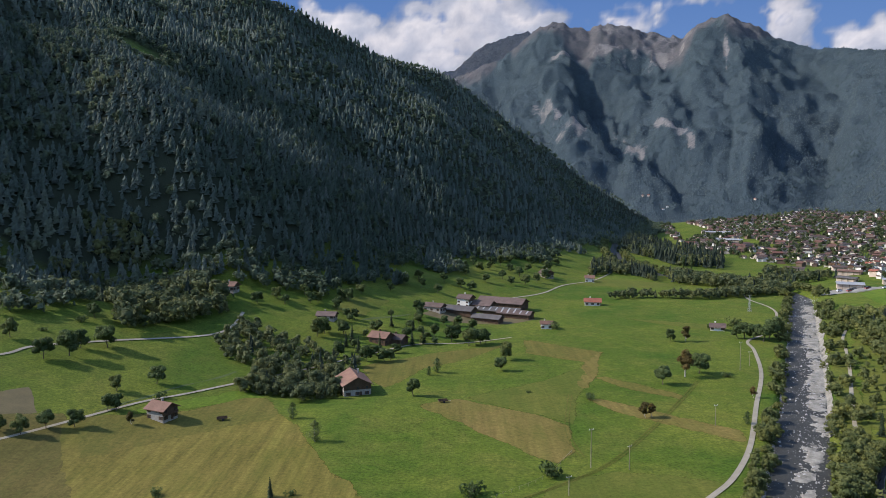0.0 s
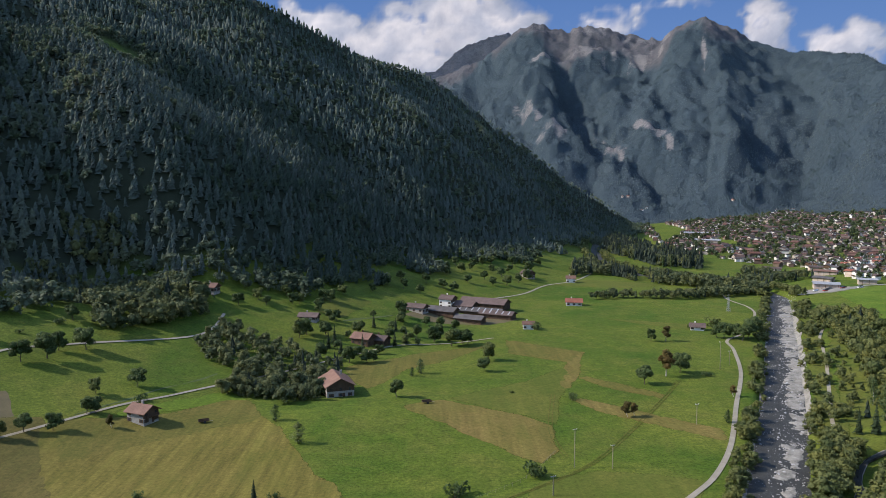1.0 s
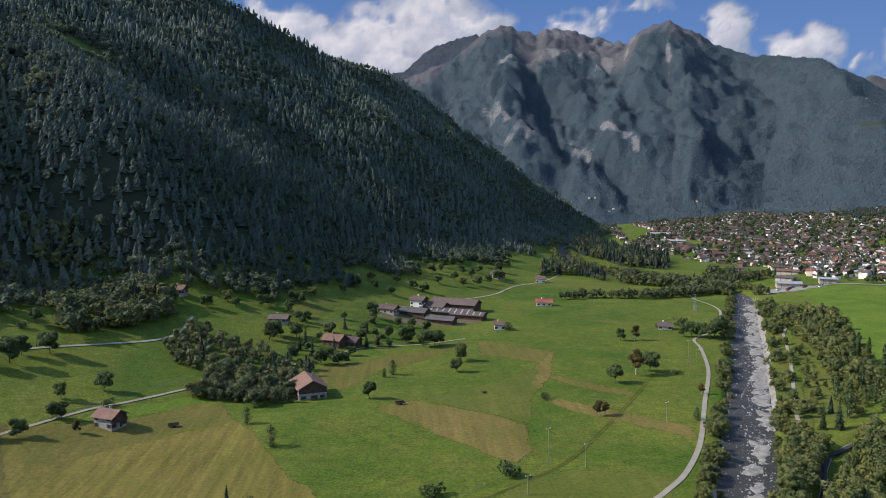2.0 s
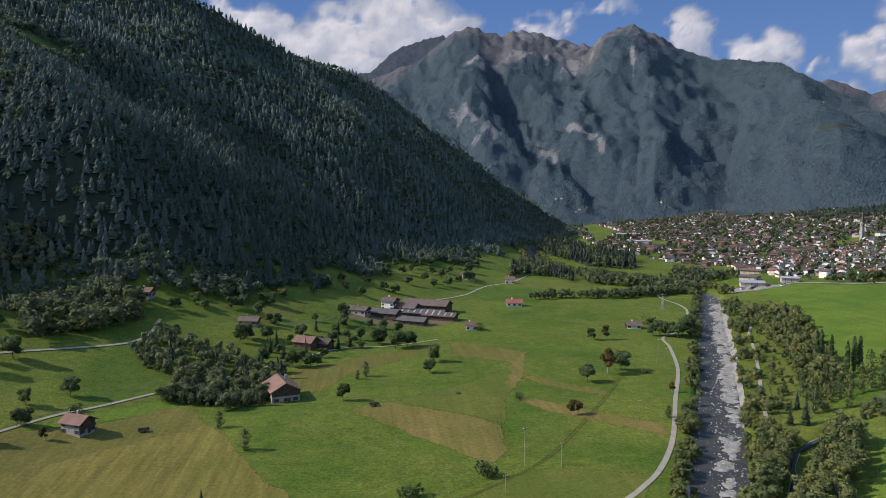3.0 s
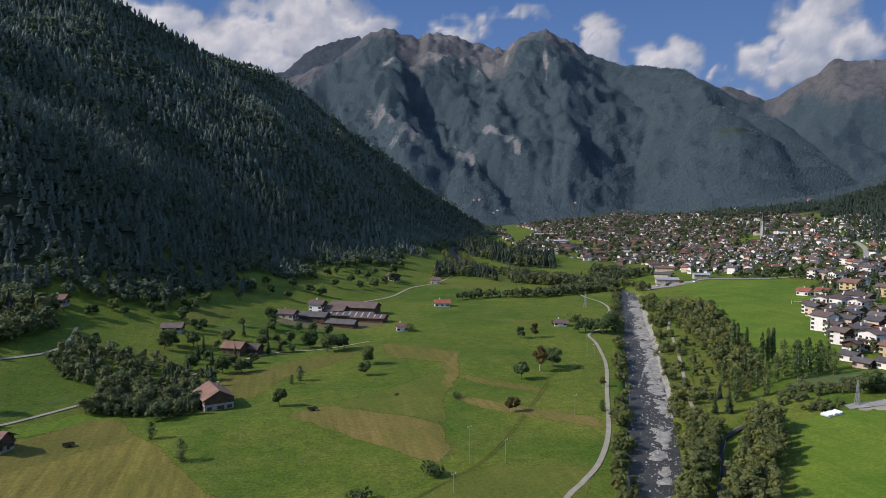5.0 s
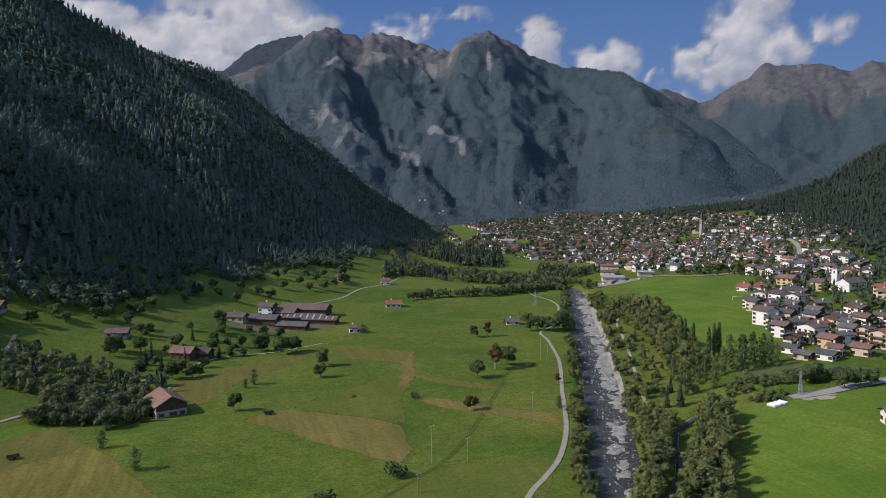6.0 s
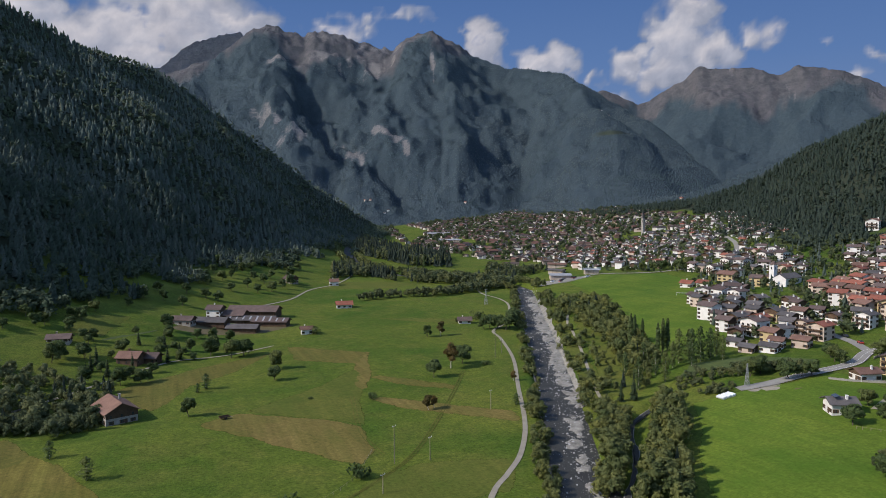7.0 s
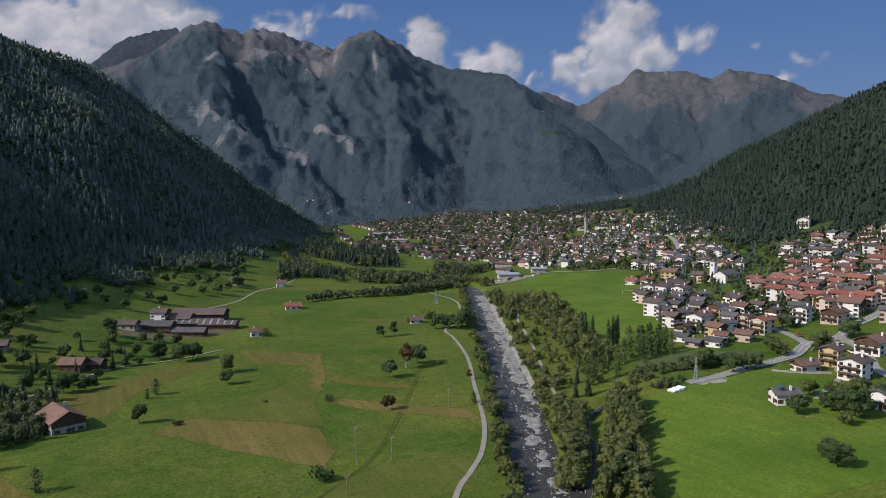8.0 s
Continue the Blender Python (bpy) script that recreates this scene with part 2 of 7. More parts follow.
# ---- terrain ----
def lerp(x, pts):
    """Piecewise linear through (x, value) pairs, with rounded corners."""
    a = np.array(pts, float)
    w = (a[-1, 0] - a[0, 0]) / len(a) * 0.06
    return sum(np.interp(x + k * w, a[:, 0], a[:, 1]) for k in (-1, -0.5, 0, 0.5, 1)) / 5


def hash2(i, j, seed):
    v = np.sin(i * 127.1 + j * 311.7 + seed * 74.7) * 43758.5453
    return v - np.floor(v)


def vnoise(x, y, seed=0):
    i, j = np.floor(x), np.floor(y)
    u, v = x - i, y - j
    u, v = u * u * (3 - 2 * u), v * v * (3 - 2 * v)
    a, b = hash2(i, j, seed), hash2(i + 1, j, seed)
    c, d = hash2(i, j + 1, seed), hash2(i + 1, j + 1, seed)
    return a + (b - a) * u + (c - a) * v + (a - b - c + d) * u * v


def fbm(x, y, seed=0, octaves=4):
    return sum((vnoise(x * 2**k, y * 2**k, seed + k) - 0.5) / 2**k for k in range(octaves))


def ridged(x, y, seed=0, octaves=4):
    return sum((1 - abs(2 * vnoise(x * 1.9**k, y * 1.9**k, seed + k) - 1)) / 2**k for k in range(octaves)) / 2


LEFT_FOOT = [(-400, -430), (200, -125), (640, 100), (900, 225), (1150, 310), (1300, 355), (1500, 420), (1600, 450), (1700, 490), (1800, 525), (1850, 545), (2300, 600)]
LEFT_RISE = [(-900, 0), (0, 0), (50, 10), (100, 25), (125, 34), (170, 76), (240, 126), (365, 200), (800, 440), (1600, 850)]
LEFT_EASY = [(-900, 0), (0, 0), (50, 8), (100, 20), (125, 27), (195, 46), (240, 80), (320, 144), (500, 246), (800, 410), (1600, 840)]
LEFT_STEEP = [(0, 1), (800, 1), (1300, 1.39), (1500, 1.63), (1600, 1.89), (1700, 1.95), (1800, 2.6), (1850, 4), (2500, 4)]
LEFT_CREST = [(-400, 700), (900, 520), (1150, 419), (1220, 367), (1280, 336), (1340, 326), (1410, 329), (1470, 324), (1505, 291), (1530, 230), (1560, 150), (1590, 114), (1650, 110), (1730, 81), (1800, 65), (1860, 30), (1900, 0), (2500, 0)]
RIGHT_FOOT = [(-400, 60), (150, 110), (260, 165), (430, 235), (700, 350), (1000, 560), (1500, 850), (2200, 1250)]
RIGHT_RISE = [(-900, 0), (0, 0), (30, 6), (70, 11), (130, 14), (240, 28), (360, 48), (440, 75), (900, 360), (2000, 900)]
RIGHT_CREST = [(-400, 690), (300, 402), (678, 220), (793, 183), (948, 153), (1120, 110), (1223, 84), (1310, 56), (1420, 40), (1500, 0), (2500, 0)]
MASSIF_BASE = [(-60, 2100), (0, 2100), (20, 1950), (30, 1850), (40, 1600), (46, 1500), (60, 1500)]
MASSIF_TOP = [(-60, 3600), (25, 3600), (31, 3300), (36, 2900), (41, 2500), (46, 2100), (60, 2100)]
MASSIF = [(-70, 300), (-20, 500), (0, 640), (2.7, 706), (4.4, 747), (6.1, 821), (7.2, 877), (7.8, 898), (9.1, 921), (10.1, 902), (11.2, 866), (11.9, 897), (13, 900), (14.1, 888), (15.2, 855), (16.6, 841), (17.8, 824), (18.4, 834), (19.2, 866), (20.1, 898), (20.9, 915), (21.9, 885), (23, 848), (24.5, 797), (25.8, 752), (27.1, 704), (29.3, 668), (31.2, 624), (32.2, 580), (33.5, 532), (34.9, 468), (36.7, 394), (38.3, 342), (39.9, 268), (41, 216), (42.2, 168), (43.2, 116), (45, 60), (47.5, 15), (70, 15)]
BEYOND = [(-70, 500), (-8, 700), (1.1, 885), (2.4, 992), (3.2, 1030), (5.3, 1086), (6.6, 1112), (8, 1000), (12, 600), (30, 600), (34.5, 752), (35.8, 712), (37.4, 648), (38.4, 685), (40, 766), (41.5, 860), (43, 846), (44.5, 843), (46, 810), (47, 777), (47.9, 822), (48.6, 836), (49.7, 818), (50.9, 790), (53.1, 696), (54.7, 648), (56, 628), (58.5, 584), (70, 560)]
# where the far massif's ravines and spurs run: bearing and share of the way up; then half width and height in metres
RAVINES = [
    ([(9.9, 0.90), (10.3, 0.84), (11.0, 0.71), (11.8, 0.58), (12.6, 0.41), (13.5, 0.27), (14.2, 0.1)], 150, -95),
    ([(7.0, 0.86), (7.4, 0.76), (7.6, 0.56), (7.8, 0.39), (9.7, 0.24), (10.6, 0.1)], 130, -70),
    ([(12.9, 0.66), (13.7, 0.51), (14.8, 0.40), (16.4, 0.29), (18.2, 0.20), (19.2, 0.08)], 150, -90),
    ([(15.6, 0.92), (16.9, 0.79), (18.6, 0.52), (20.0, 0.34), (20.4, 0.17), (20.6, 0.05)], 150, -75),
    ([(20.6, 0.90), (21.2, 0.72), (21.2, 0.56), (21.8, 0.47), (21.7, 0.27), (22.3, 0.1)], 90, -50),
]
RAVINES += [
    ([(25.4, 0.97), (27.4, 0.86), (28.8, 0.68), (28.4, 0.56), (28.0, 0.42), (27.9, 0.21), (27.6, 0.06)], 230, -135),
    ([(36.6, 0.86), (38.4, 0.72), (39.6, 0.60), (40.5, 0.43), (40.9, 0.15)], 120, -40),
    ([(23.0, 0.80), (24.4, 0.56), (25.0, 0.36), (24.8, 0.12)], 130, -50),
    ([(31.4, 0.80), (30.8, 0.56), (31.2, 0.34), (30.6, 0.1)], 150, -45),
    ([(3.6, 0.90), (4.6, 0.60), (5.4, 0.30), (5.8, 0.1)], 150, -60),
]
RAVINES += [
    ([(9.1, 0.95), (9.2, 0.78), (9.7, 0.58), (10.9, 0.38), (11.9, 0.18)], 190, 70),
    ([(11.3, 0.80), (12.4, 0.64), (13.5, 0.45), (14.9, 0.28), (16.2, 0.12)], 120, 55),
    ([(19.2, 0.92), (18.2, 0.76), (17.4, 0.58), (17.0, 0.44), (18.2, 0.30)], 170, 60),
    ([(20.9, 0.96), (22.0, 0.80), (23.0, 0.60), (23.2, 0.36), (23.6, 0.12)], 210, 60),
    ([(29.3, 0.94), (30.0, 0.78), (29.7, 0.56), (29.4, 0.30)], 190, 55),
    ([(31.5, 0.96), (32.3, 0.80), (33.8, 0.64), (34.9, 0.56), (35.6, 0.40), (35.8, 0.18)], 380, 95)]
SLABS = [(8.4, 0.52, 0.55, 0.075), (9.6, 0.36, 1.0, 0.05), (11.8, 0.50, 0.4, 0.05), (12.1, 0.44, 0.35, 0.06), (12.7, 0.36, 0.45, 0.06), (14.2, 0.44, 0.4, 0.06), (14.8, 0.36, 0.7, 0.055), (16.9, 0.43, 0.5, 0.06), (17.6, 0.37, 0.6, 0.04), (18.9, 0.31, 0.3, 0.02), (21.3, 0.72, 0.25, 0.09), (13.6, 0.86, 2.4, 0.035), (16.9, 0.86, 1.2, 0.05), (9.4, 0.83, 1.6, 0.02)]


RIVER = [(-60, -120), (40, 80), (72, 140), (92, 178), (104, 204), (123, 240), (154, 300), (202, 395), (281, 555), (306, 605), (312, 650), (285, 715), (238, 790), (228, 900), (247, 1038), (301, 1244), (404, 1570)]


BROOK = [(84, 150), (99, 170), (124, 198), (145, 228), (172, 243)]


def line_distance(x, y, pts):
    """The distance from each point to a plan line."""
    best = np.full(np.shape(x), 1e9)
    for (ax, ay), (bx, by) in zip(pts, pts[1:]):
        ux, uy = bx - ax, by - ay
        t = np.clip(((x - ax) * ux + (y - ay) * uy) / (ux * ux + uy * uy), 0, 1)
        best = np.minimum(best, np.hypot(x - ax - t * ux, y - ay - t * uy))
    return best


LEFT_GULLY = [(-420, 700), (-339, 605), (-281, 535), (-246, 496), (-206, 452)]
LEFT_RIB = [(-390, 830), (-318, 730), (-258, 590), (-218, 505)]
CLEARINGS = [(628, 474, 26, 16), (598, 392, 30, 14), (560, 300, 26, 16)]


def cleared(x, y):
    """Where the wood above the village opens into meadow."""
    return np.any([np.hypot((x - a) / c, (y - b) / d) + 0.7 * fbm(x / 25, y / 25, 15, 3) < 1 for a, b, c, d in CLEARINGS], axis=0)


def climb(deg, r):
    """The share of the way up the far massif's face."""
    base = lerp(deg, MASSIF_BASE)
    return np.clip((r - base) / (lerp(deg, MASSIF_TOP) - 45 - base), 0, 1)


def crags(deg, r, z):
    """Bare rock on the far massif: pale slabs above the ravines, scree in the high hollow, the rocky crest between the summits."""
    k = climb(deg, r)
    ragged = 1.5 * fbm(deg / 0.7, r / 90, 83, 5)
    bare = np.zeros(np.shape(deg))
    for a, b, wa, wk in SLABS:
        lean = 1.1 if b < 0.6 else 0.0
        d = np.hypot((deg - a + (k - b) * 9 * lean) / wa, (k - b) / wk)
        bare = np.maximum(bare, np.clip(1.35 - d + ragged, 0, 1))
    top = np.clip((k - 0.90) / 0.05, 0, 1) * np.clip((deg - 10.9) / 0.6, 0, 1) * np.clip((19.6 - deg) / 1.0, 0, 1)
    far = np.clip((r - 3000) / 100, 0, 1)
    return np.maximum(0.72 * bare, 0.6 * top * np.clip(0.75 + ragged, 0, 1) * far)


TREE_LINE = [(-20, 0.9), (4, 0.9), (8, 0.88), (12, 0.76), (17, 0.76), (20, 0.84), (22, 0.84), (24, 0.92), (27, 1.0), (29, 1.12), (70, 1.2)]


def tree_line(deg, r):
    """How high the forest climbs on the massif and on the range beyond."""
    near = np.maximum(lerp(deg, MASSIF) * lerp(deg, TREE_LINE) + 170 * fbm(deg / 1.6, r / 500, 71, 5), 540)
    return np.where(r > lerp(deg, MASSIF_TOP) + 420, 560 + 260 * fbm(deg / 2.0, r / 400, 73, 5), near)


def high_pasture(deg, r, z):
    """A narrow mown terrace on the massif's spur."""
    return np.clip(1.6 - np.hypot((deg - 35.0) / 1.2, (z - 287 + 2.5 * (deg - 35.0) ** 2) / 8), 0, 1) * (r < 2600)


def left_s(x, y):
    return (lerp(y, LEFT_FOOT) - x) * 0.89


def left_rise(x, y, s):
    """The slope beside the meadows: gentle where they climb it, steeper further up the valley."""
    easy = np.clip((520 - y) / 110, 0, 1)
    return (1 - easy) * lerp(s * lerp(y, LEFT_STEEP), LEFT_RISE) + easy * lerp(s, LEFT_EASY)


def height(x, y):
    x, y = np.asarray(x, float), np.asarray(y, float)
    r, az = np.hypot(x, y), np.degrees(np.arctan2(x, y))
    z = 45 * np.clip((r - 1000) / 900, 0, 1) * np.clip((az - 15) / 12, 0, 1)
    z = z + 0.9 * fbm(x / 90, y / 90, 3, 2) + 2.2 * np.exp(-((x + 18) / 45) ** 2 - ((y - 285) / 30) ** 2)
    # the river's bed and the brook beside it
    z = z - 2.6 * np.clip((11.5 - line_distance(x, y, RIVER)) / 3.5, 0, 1) - 1.5 * np.clip((4.5 - line_distance(x, y, BROOK)) / 2, 0, 1)
    # the wooded mountain beside the meadows
    s = left_s(x, y)
    rough = np.clip((s - 60 - 120 * np.clip((520 - y) / 110, 0, 1)) / 250, 0, 1)
    up = left_rise(x, y, s) + rough * (34 * fbm(x / 150, y / 150, 11) + 76 * (ridged((y - 0.35 * s) / 230, s / 800, 17, 3) - 0.5))
    up = up - 30 * np.clip(1 - line_distance(x, y, LEFT_GULLY) / 70, 0, 1) * np.clip(s / 160, 0, 1) + 12 * np.clip(1 - line_distance(x, y, LEFT_RIB) / 70, 0, 1) * np.clip(s / 260, 0, 1)
    cap = lerp(y, LEFT_CREST)
    z = np.maximum(z, z + np.where(up < cap, up, cap - 0.5 * (up - cap)))
    # the terrace of the village and the slope above it
    w = x - lerp(y, RIGHT_FOOT)
    rough = np.clip((w - 380) / 250, 0, 1)
    up = lerp(w, RIGHT_RISE) + rough * (30 * fbm(x / 160, y / 160, 23) + 24 * (ridged(y / 300, w / 800, 29, 3) - 0.5))
    cap = lerp(y, RIGHT_CREST)
    z = np.maximum(z, z + np.where(up < cap, up, cap - 0.5 * (up - cap)))
    # the massif that closes the valley and the range beyond it
    massif_top = lerp(az, MASSIF_TOP)
    for ridge, base, top, back, seed in ((MASSIF, lerp(az, MASSIF_BASE), massif_top, massif_top + 420, 41), (BEYOND, 3700.0, 4650.0, 5200.0, 57)):
        k = np.clip((r - base) / (top - 45 - base), 0, 1)
        crest = lerp(az, ridge)
        bend = az + 1.2 * fbm(az / 9, r / 700, seed + 3, 3) - (5 - 8 * np.clip((az - 10) / 16, 0, 1)) * (1 - k)
        gully = (ridged(bend / 5.0, r / 2600, seed, 3) - 0.5) * crest * 0.10 + (ridged(x / 430 + y / 900, y / 700, seed + 5, 5) - 0.5) * crest * 0.16
        if seed == 41:
            waver_a, waver_k = az + 0.9 * fbm(az / 1.8, k * 6, 71, 4), k + 0.05 * fbm(az / 2.0, k * 5, 75, 4)
            for pts, wide, amp in RAVINES:
                d = line_distance(np.radians(waver_a) * 2800, waver_k * 1500, [(math.radians(a) * 2800, b * 1500) for a, b in pts])
                gully = gully + amp * np.clip(1 - d / wide, 0, 1) ** 1.2 * np.clip(crest / 600, 0.2, 1)
            gully = gully - 75 * np.exp(-(((az - 14.2) / 2.6) ** 2) - ((k - 0.80) / 0.13) ** 2)
        else:
            gully = gully + 1.5 * (ridged((az - 10 * k) / 4.5, r / 2400, 67, 3) - 0.5) * crest * 0.16
        fine = (ridged(x / 120, y / 150, seed + 6, 4) - 0.75) * crest * 0.13 * k**0.4 * (1 - 0.7 * k**6)
        fine = fine + (ridged((x + y) / 62, (x - y) / 74, seed + 12, 3) - 0.75) * crest * 0.045 * k**0.4
        fall = np.clip((r - top) / (back - top), 0, 1)
        m = crest * k ** 1.12 * (1 - fall) + gully * np.sin(np.pi * np.clip(k, 0, 1) ** 1.1) ** 0.8 * (fall <= 0) + fine + 34 * (ridged(az / 0.9, r / 900, seed + 8, 4) - 0.72) * k**8 * np.clip((27 - az) / 4, 0.15, 1)
        z = np.where(k > 0, np.maximum(z, m), z)
    return z


# ---- building helpers ----
def fast_mesh(name, verts, faces, mat=None, tint=None, smooth=False):
    """A mesh from arrays: verts n x 3, faces m x 3 or m x 4."""
    verts, faces = np.asarray(verts, np.float32), np.asarray(faces, np.int32)
    me = bpy.data.meshes.new(name)
    n, k = faces.shape
    me.vertices.add(len(verts))
    me.vertices.foreach_set("co", verts.ravel())
    me.loops.add(n * k)
    me.loops.foreach_set("vertex_index", faces.ravel())
    me.polygons.add(n)
    me.polygons.foreach_set("loop_start", np.arange(0, n * k, k, dtype=np.int32))
    me.polygons.foreach_set("use_smooth", np.full(n, smooth))
    if tint is not None:
        a = me.attributes.new("tint", "FLOAT", "POINT")
        a.data.foreach_set("value", np.asarray(tint, np.float32))
    me.update(calc_edges=True)
    if mat:
        me.materials.append(mat)
    return me


def part(name, mesh, mat, parent, label="", m=None):
    """Links a bmesh or a mesh as one object under a thing or a part."""
    if isinstance(mesh, bmesh.types.BMesh):
        me = bpy.data.meshes.new(name)
        mesh.to_mesh(me)
        mesh.free()
        me.materials.append(mat)
        mesh = me
    ob = new(name, mesh)
    ob.parent = parent
    if m is not None:
        ob.matrix_basis = m
    return tagged(ob, label)


def thing(name, place, turn=0, label="", category="", group="", scale=1.0):
    ob = new(name)
    ob.empty_display_size = 0.5
    ob.matrix_basis = pose(*place, 0, 0, turn) @ Matrix.Scale(scale, 4)
    return tagged(ob, label, category, group)


def ground_at(x, y):
    return float(height(x, y))


def smooth_line(pts, step=4.0):
    """A rounded line through plan points, sampled about every step metres."""
    p = np.array([pts[0], *pts, pts[-1]], float)
    out = []
    for i in range(1, len(p) - 2):
        n = max(2, int(np.hypot(*(p[i + 1] - p[i])) / step))
        for k in range(n):
            t = k / n
            out.append(0.5 * (2 * p[i] + (p[i + 1] - p[i - 1]) * t + (2 * p[i - 1] - 5 * p[i] + 4 * p[i + 1] - p[i + 2]) * t**2
                              + (3 * p[i] - p[i - 1] - 3 * p[i + 1] + p[i + 2]) * t**3))
    return np.array([*out, p[-1]])


def ribbon(name, pts, width, lift, mat, label, category, kind="structure", level=None, wobble=0.0, across=5):
    """A strip along plan points, laid on the ground (or at a level)."""
    c = smooth_line(pts, 3.0)
    d = np.gradient(c, axis=0)
    d /= np.linalg.norm(d, axis=1)[:, None]
    side = np.stack([d[:, 1], -d[:, 0]], 1)
    w = np.interp(np.linspace(0, 1, len(c)), np.linspace(0, 1, len(np.atleast_1d(width))), np.atleast_1d(width)) if np.ndim(width) else np.full(len(c), width)
    rows = []
    for k in np.linspace(-0.5, 0.5, across):
        q = c + side * (w * k)[:, None]
        q = q + side * (wobble * fbm(c[:, 0] / 9 + k * 7, c[:, 1] / 9, 5, 2))[:, None]
        z = height(q[:, 0], q[:, 1]) + lift if level is None else np.full(len(q), level)
        rows.append(np.column_stack([q, z]))
    v = np.stack(rows, 1).reshape(-1, 3)
    i, j = np.meshgrid(np.arange(len(c) - 1), np.arange(across - 1), indexing="ij")
    a = (i * across + j).ravel()
    ob = new(name, fast_mesh(name, v, np.stack([a, a + 1, a + across + 1, a + across], 1), mat, smooth=True))
    ob.data.attributes.new("inner", "FLOAT", "POINT").data.foreach_set("value", np.tile(np.clip(1 - abs(np.linspace(-1, 1, across)), 0, 1) * 1.4, len(c)).astype(np.float32))
    return tagged(ob, label, category, kind=kind)


def patch(name, pts, lift, mat, label, category="field", cell=4.0, rough=1.0):
    """A field with an uneven edge, laid on the ground."""
    p = np.array(pts, float)
    ring = []
    for a, b in zip(p, np.roll(p, -1, 0)):
        n = max(2, int(np.hypot(*(b - a)) / 3))
        for k in range(n):
            q = a + (b - a) * k / n
            ring.append(q + rough * 2 * np.array([fbm(q[0] / 7, q[1] / 7, 2, 3), fbm(q[0] / 7 + 50, q[1] / 7, 2, 3)]))
    bm = bmesh.new()
    bm.faces.new([bm.verts.new((*q, 0)) for q in ring])
    bmesh.ops.triangulate(bm, faces=bm.faces)
    for axis in (0, 1):
        lo, hi = p[:, axis].min(), p[:, axis].max()
        for t in np.arange(lo + cell, hi, cell):
            co, no = [0, 0, 0], [0, 0, 0]
            co[axis], no[axis] = t, 1
            bmesh.ops.bisect_plane(bm, geom=[*bm.verts, *bm.edges, *bm.faces], plane_co=co, plane_no=no)
    bmesh.ops.recalc_face_normals(bm, faces=bm.faces)
    me = bpy.data.meshes.new(name)
    bm.to_mesh(me)
    bm.free()
    co = np.empty(len(me.vertices) * 3, np.float32)
    me.vertices.foreach_get("co", co)
    co = co.reshape(-1, 3)
    off = line_distance(co[:, 0], co[:, 1], [*ring, ring[0]])
    inner = np.clip(off / 3.2, 0, 1)
    co[:, 2] = height(co[:, 0], co[:, 1]) + 0.04 + (lift - 0.04) * np.clip(off / 5, 0, 1)
    me.vertices.foreach_set("co", co.ravel())
    me.attributes.new("inner", "FLOAT", "POINT").data.foreach_set("value", inner.astype(np.float32))
    if sum(q.normal.z for q in me.polygons) < 0:
        me.flip_normals()
    me.materials.append(mat)
    me.shade_smooth()
    return tagged(new(name, me), label, category, kind="structure")


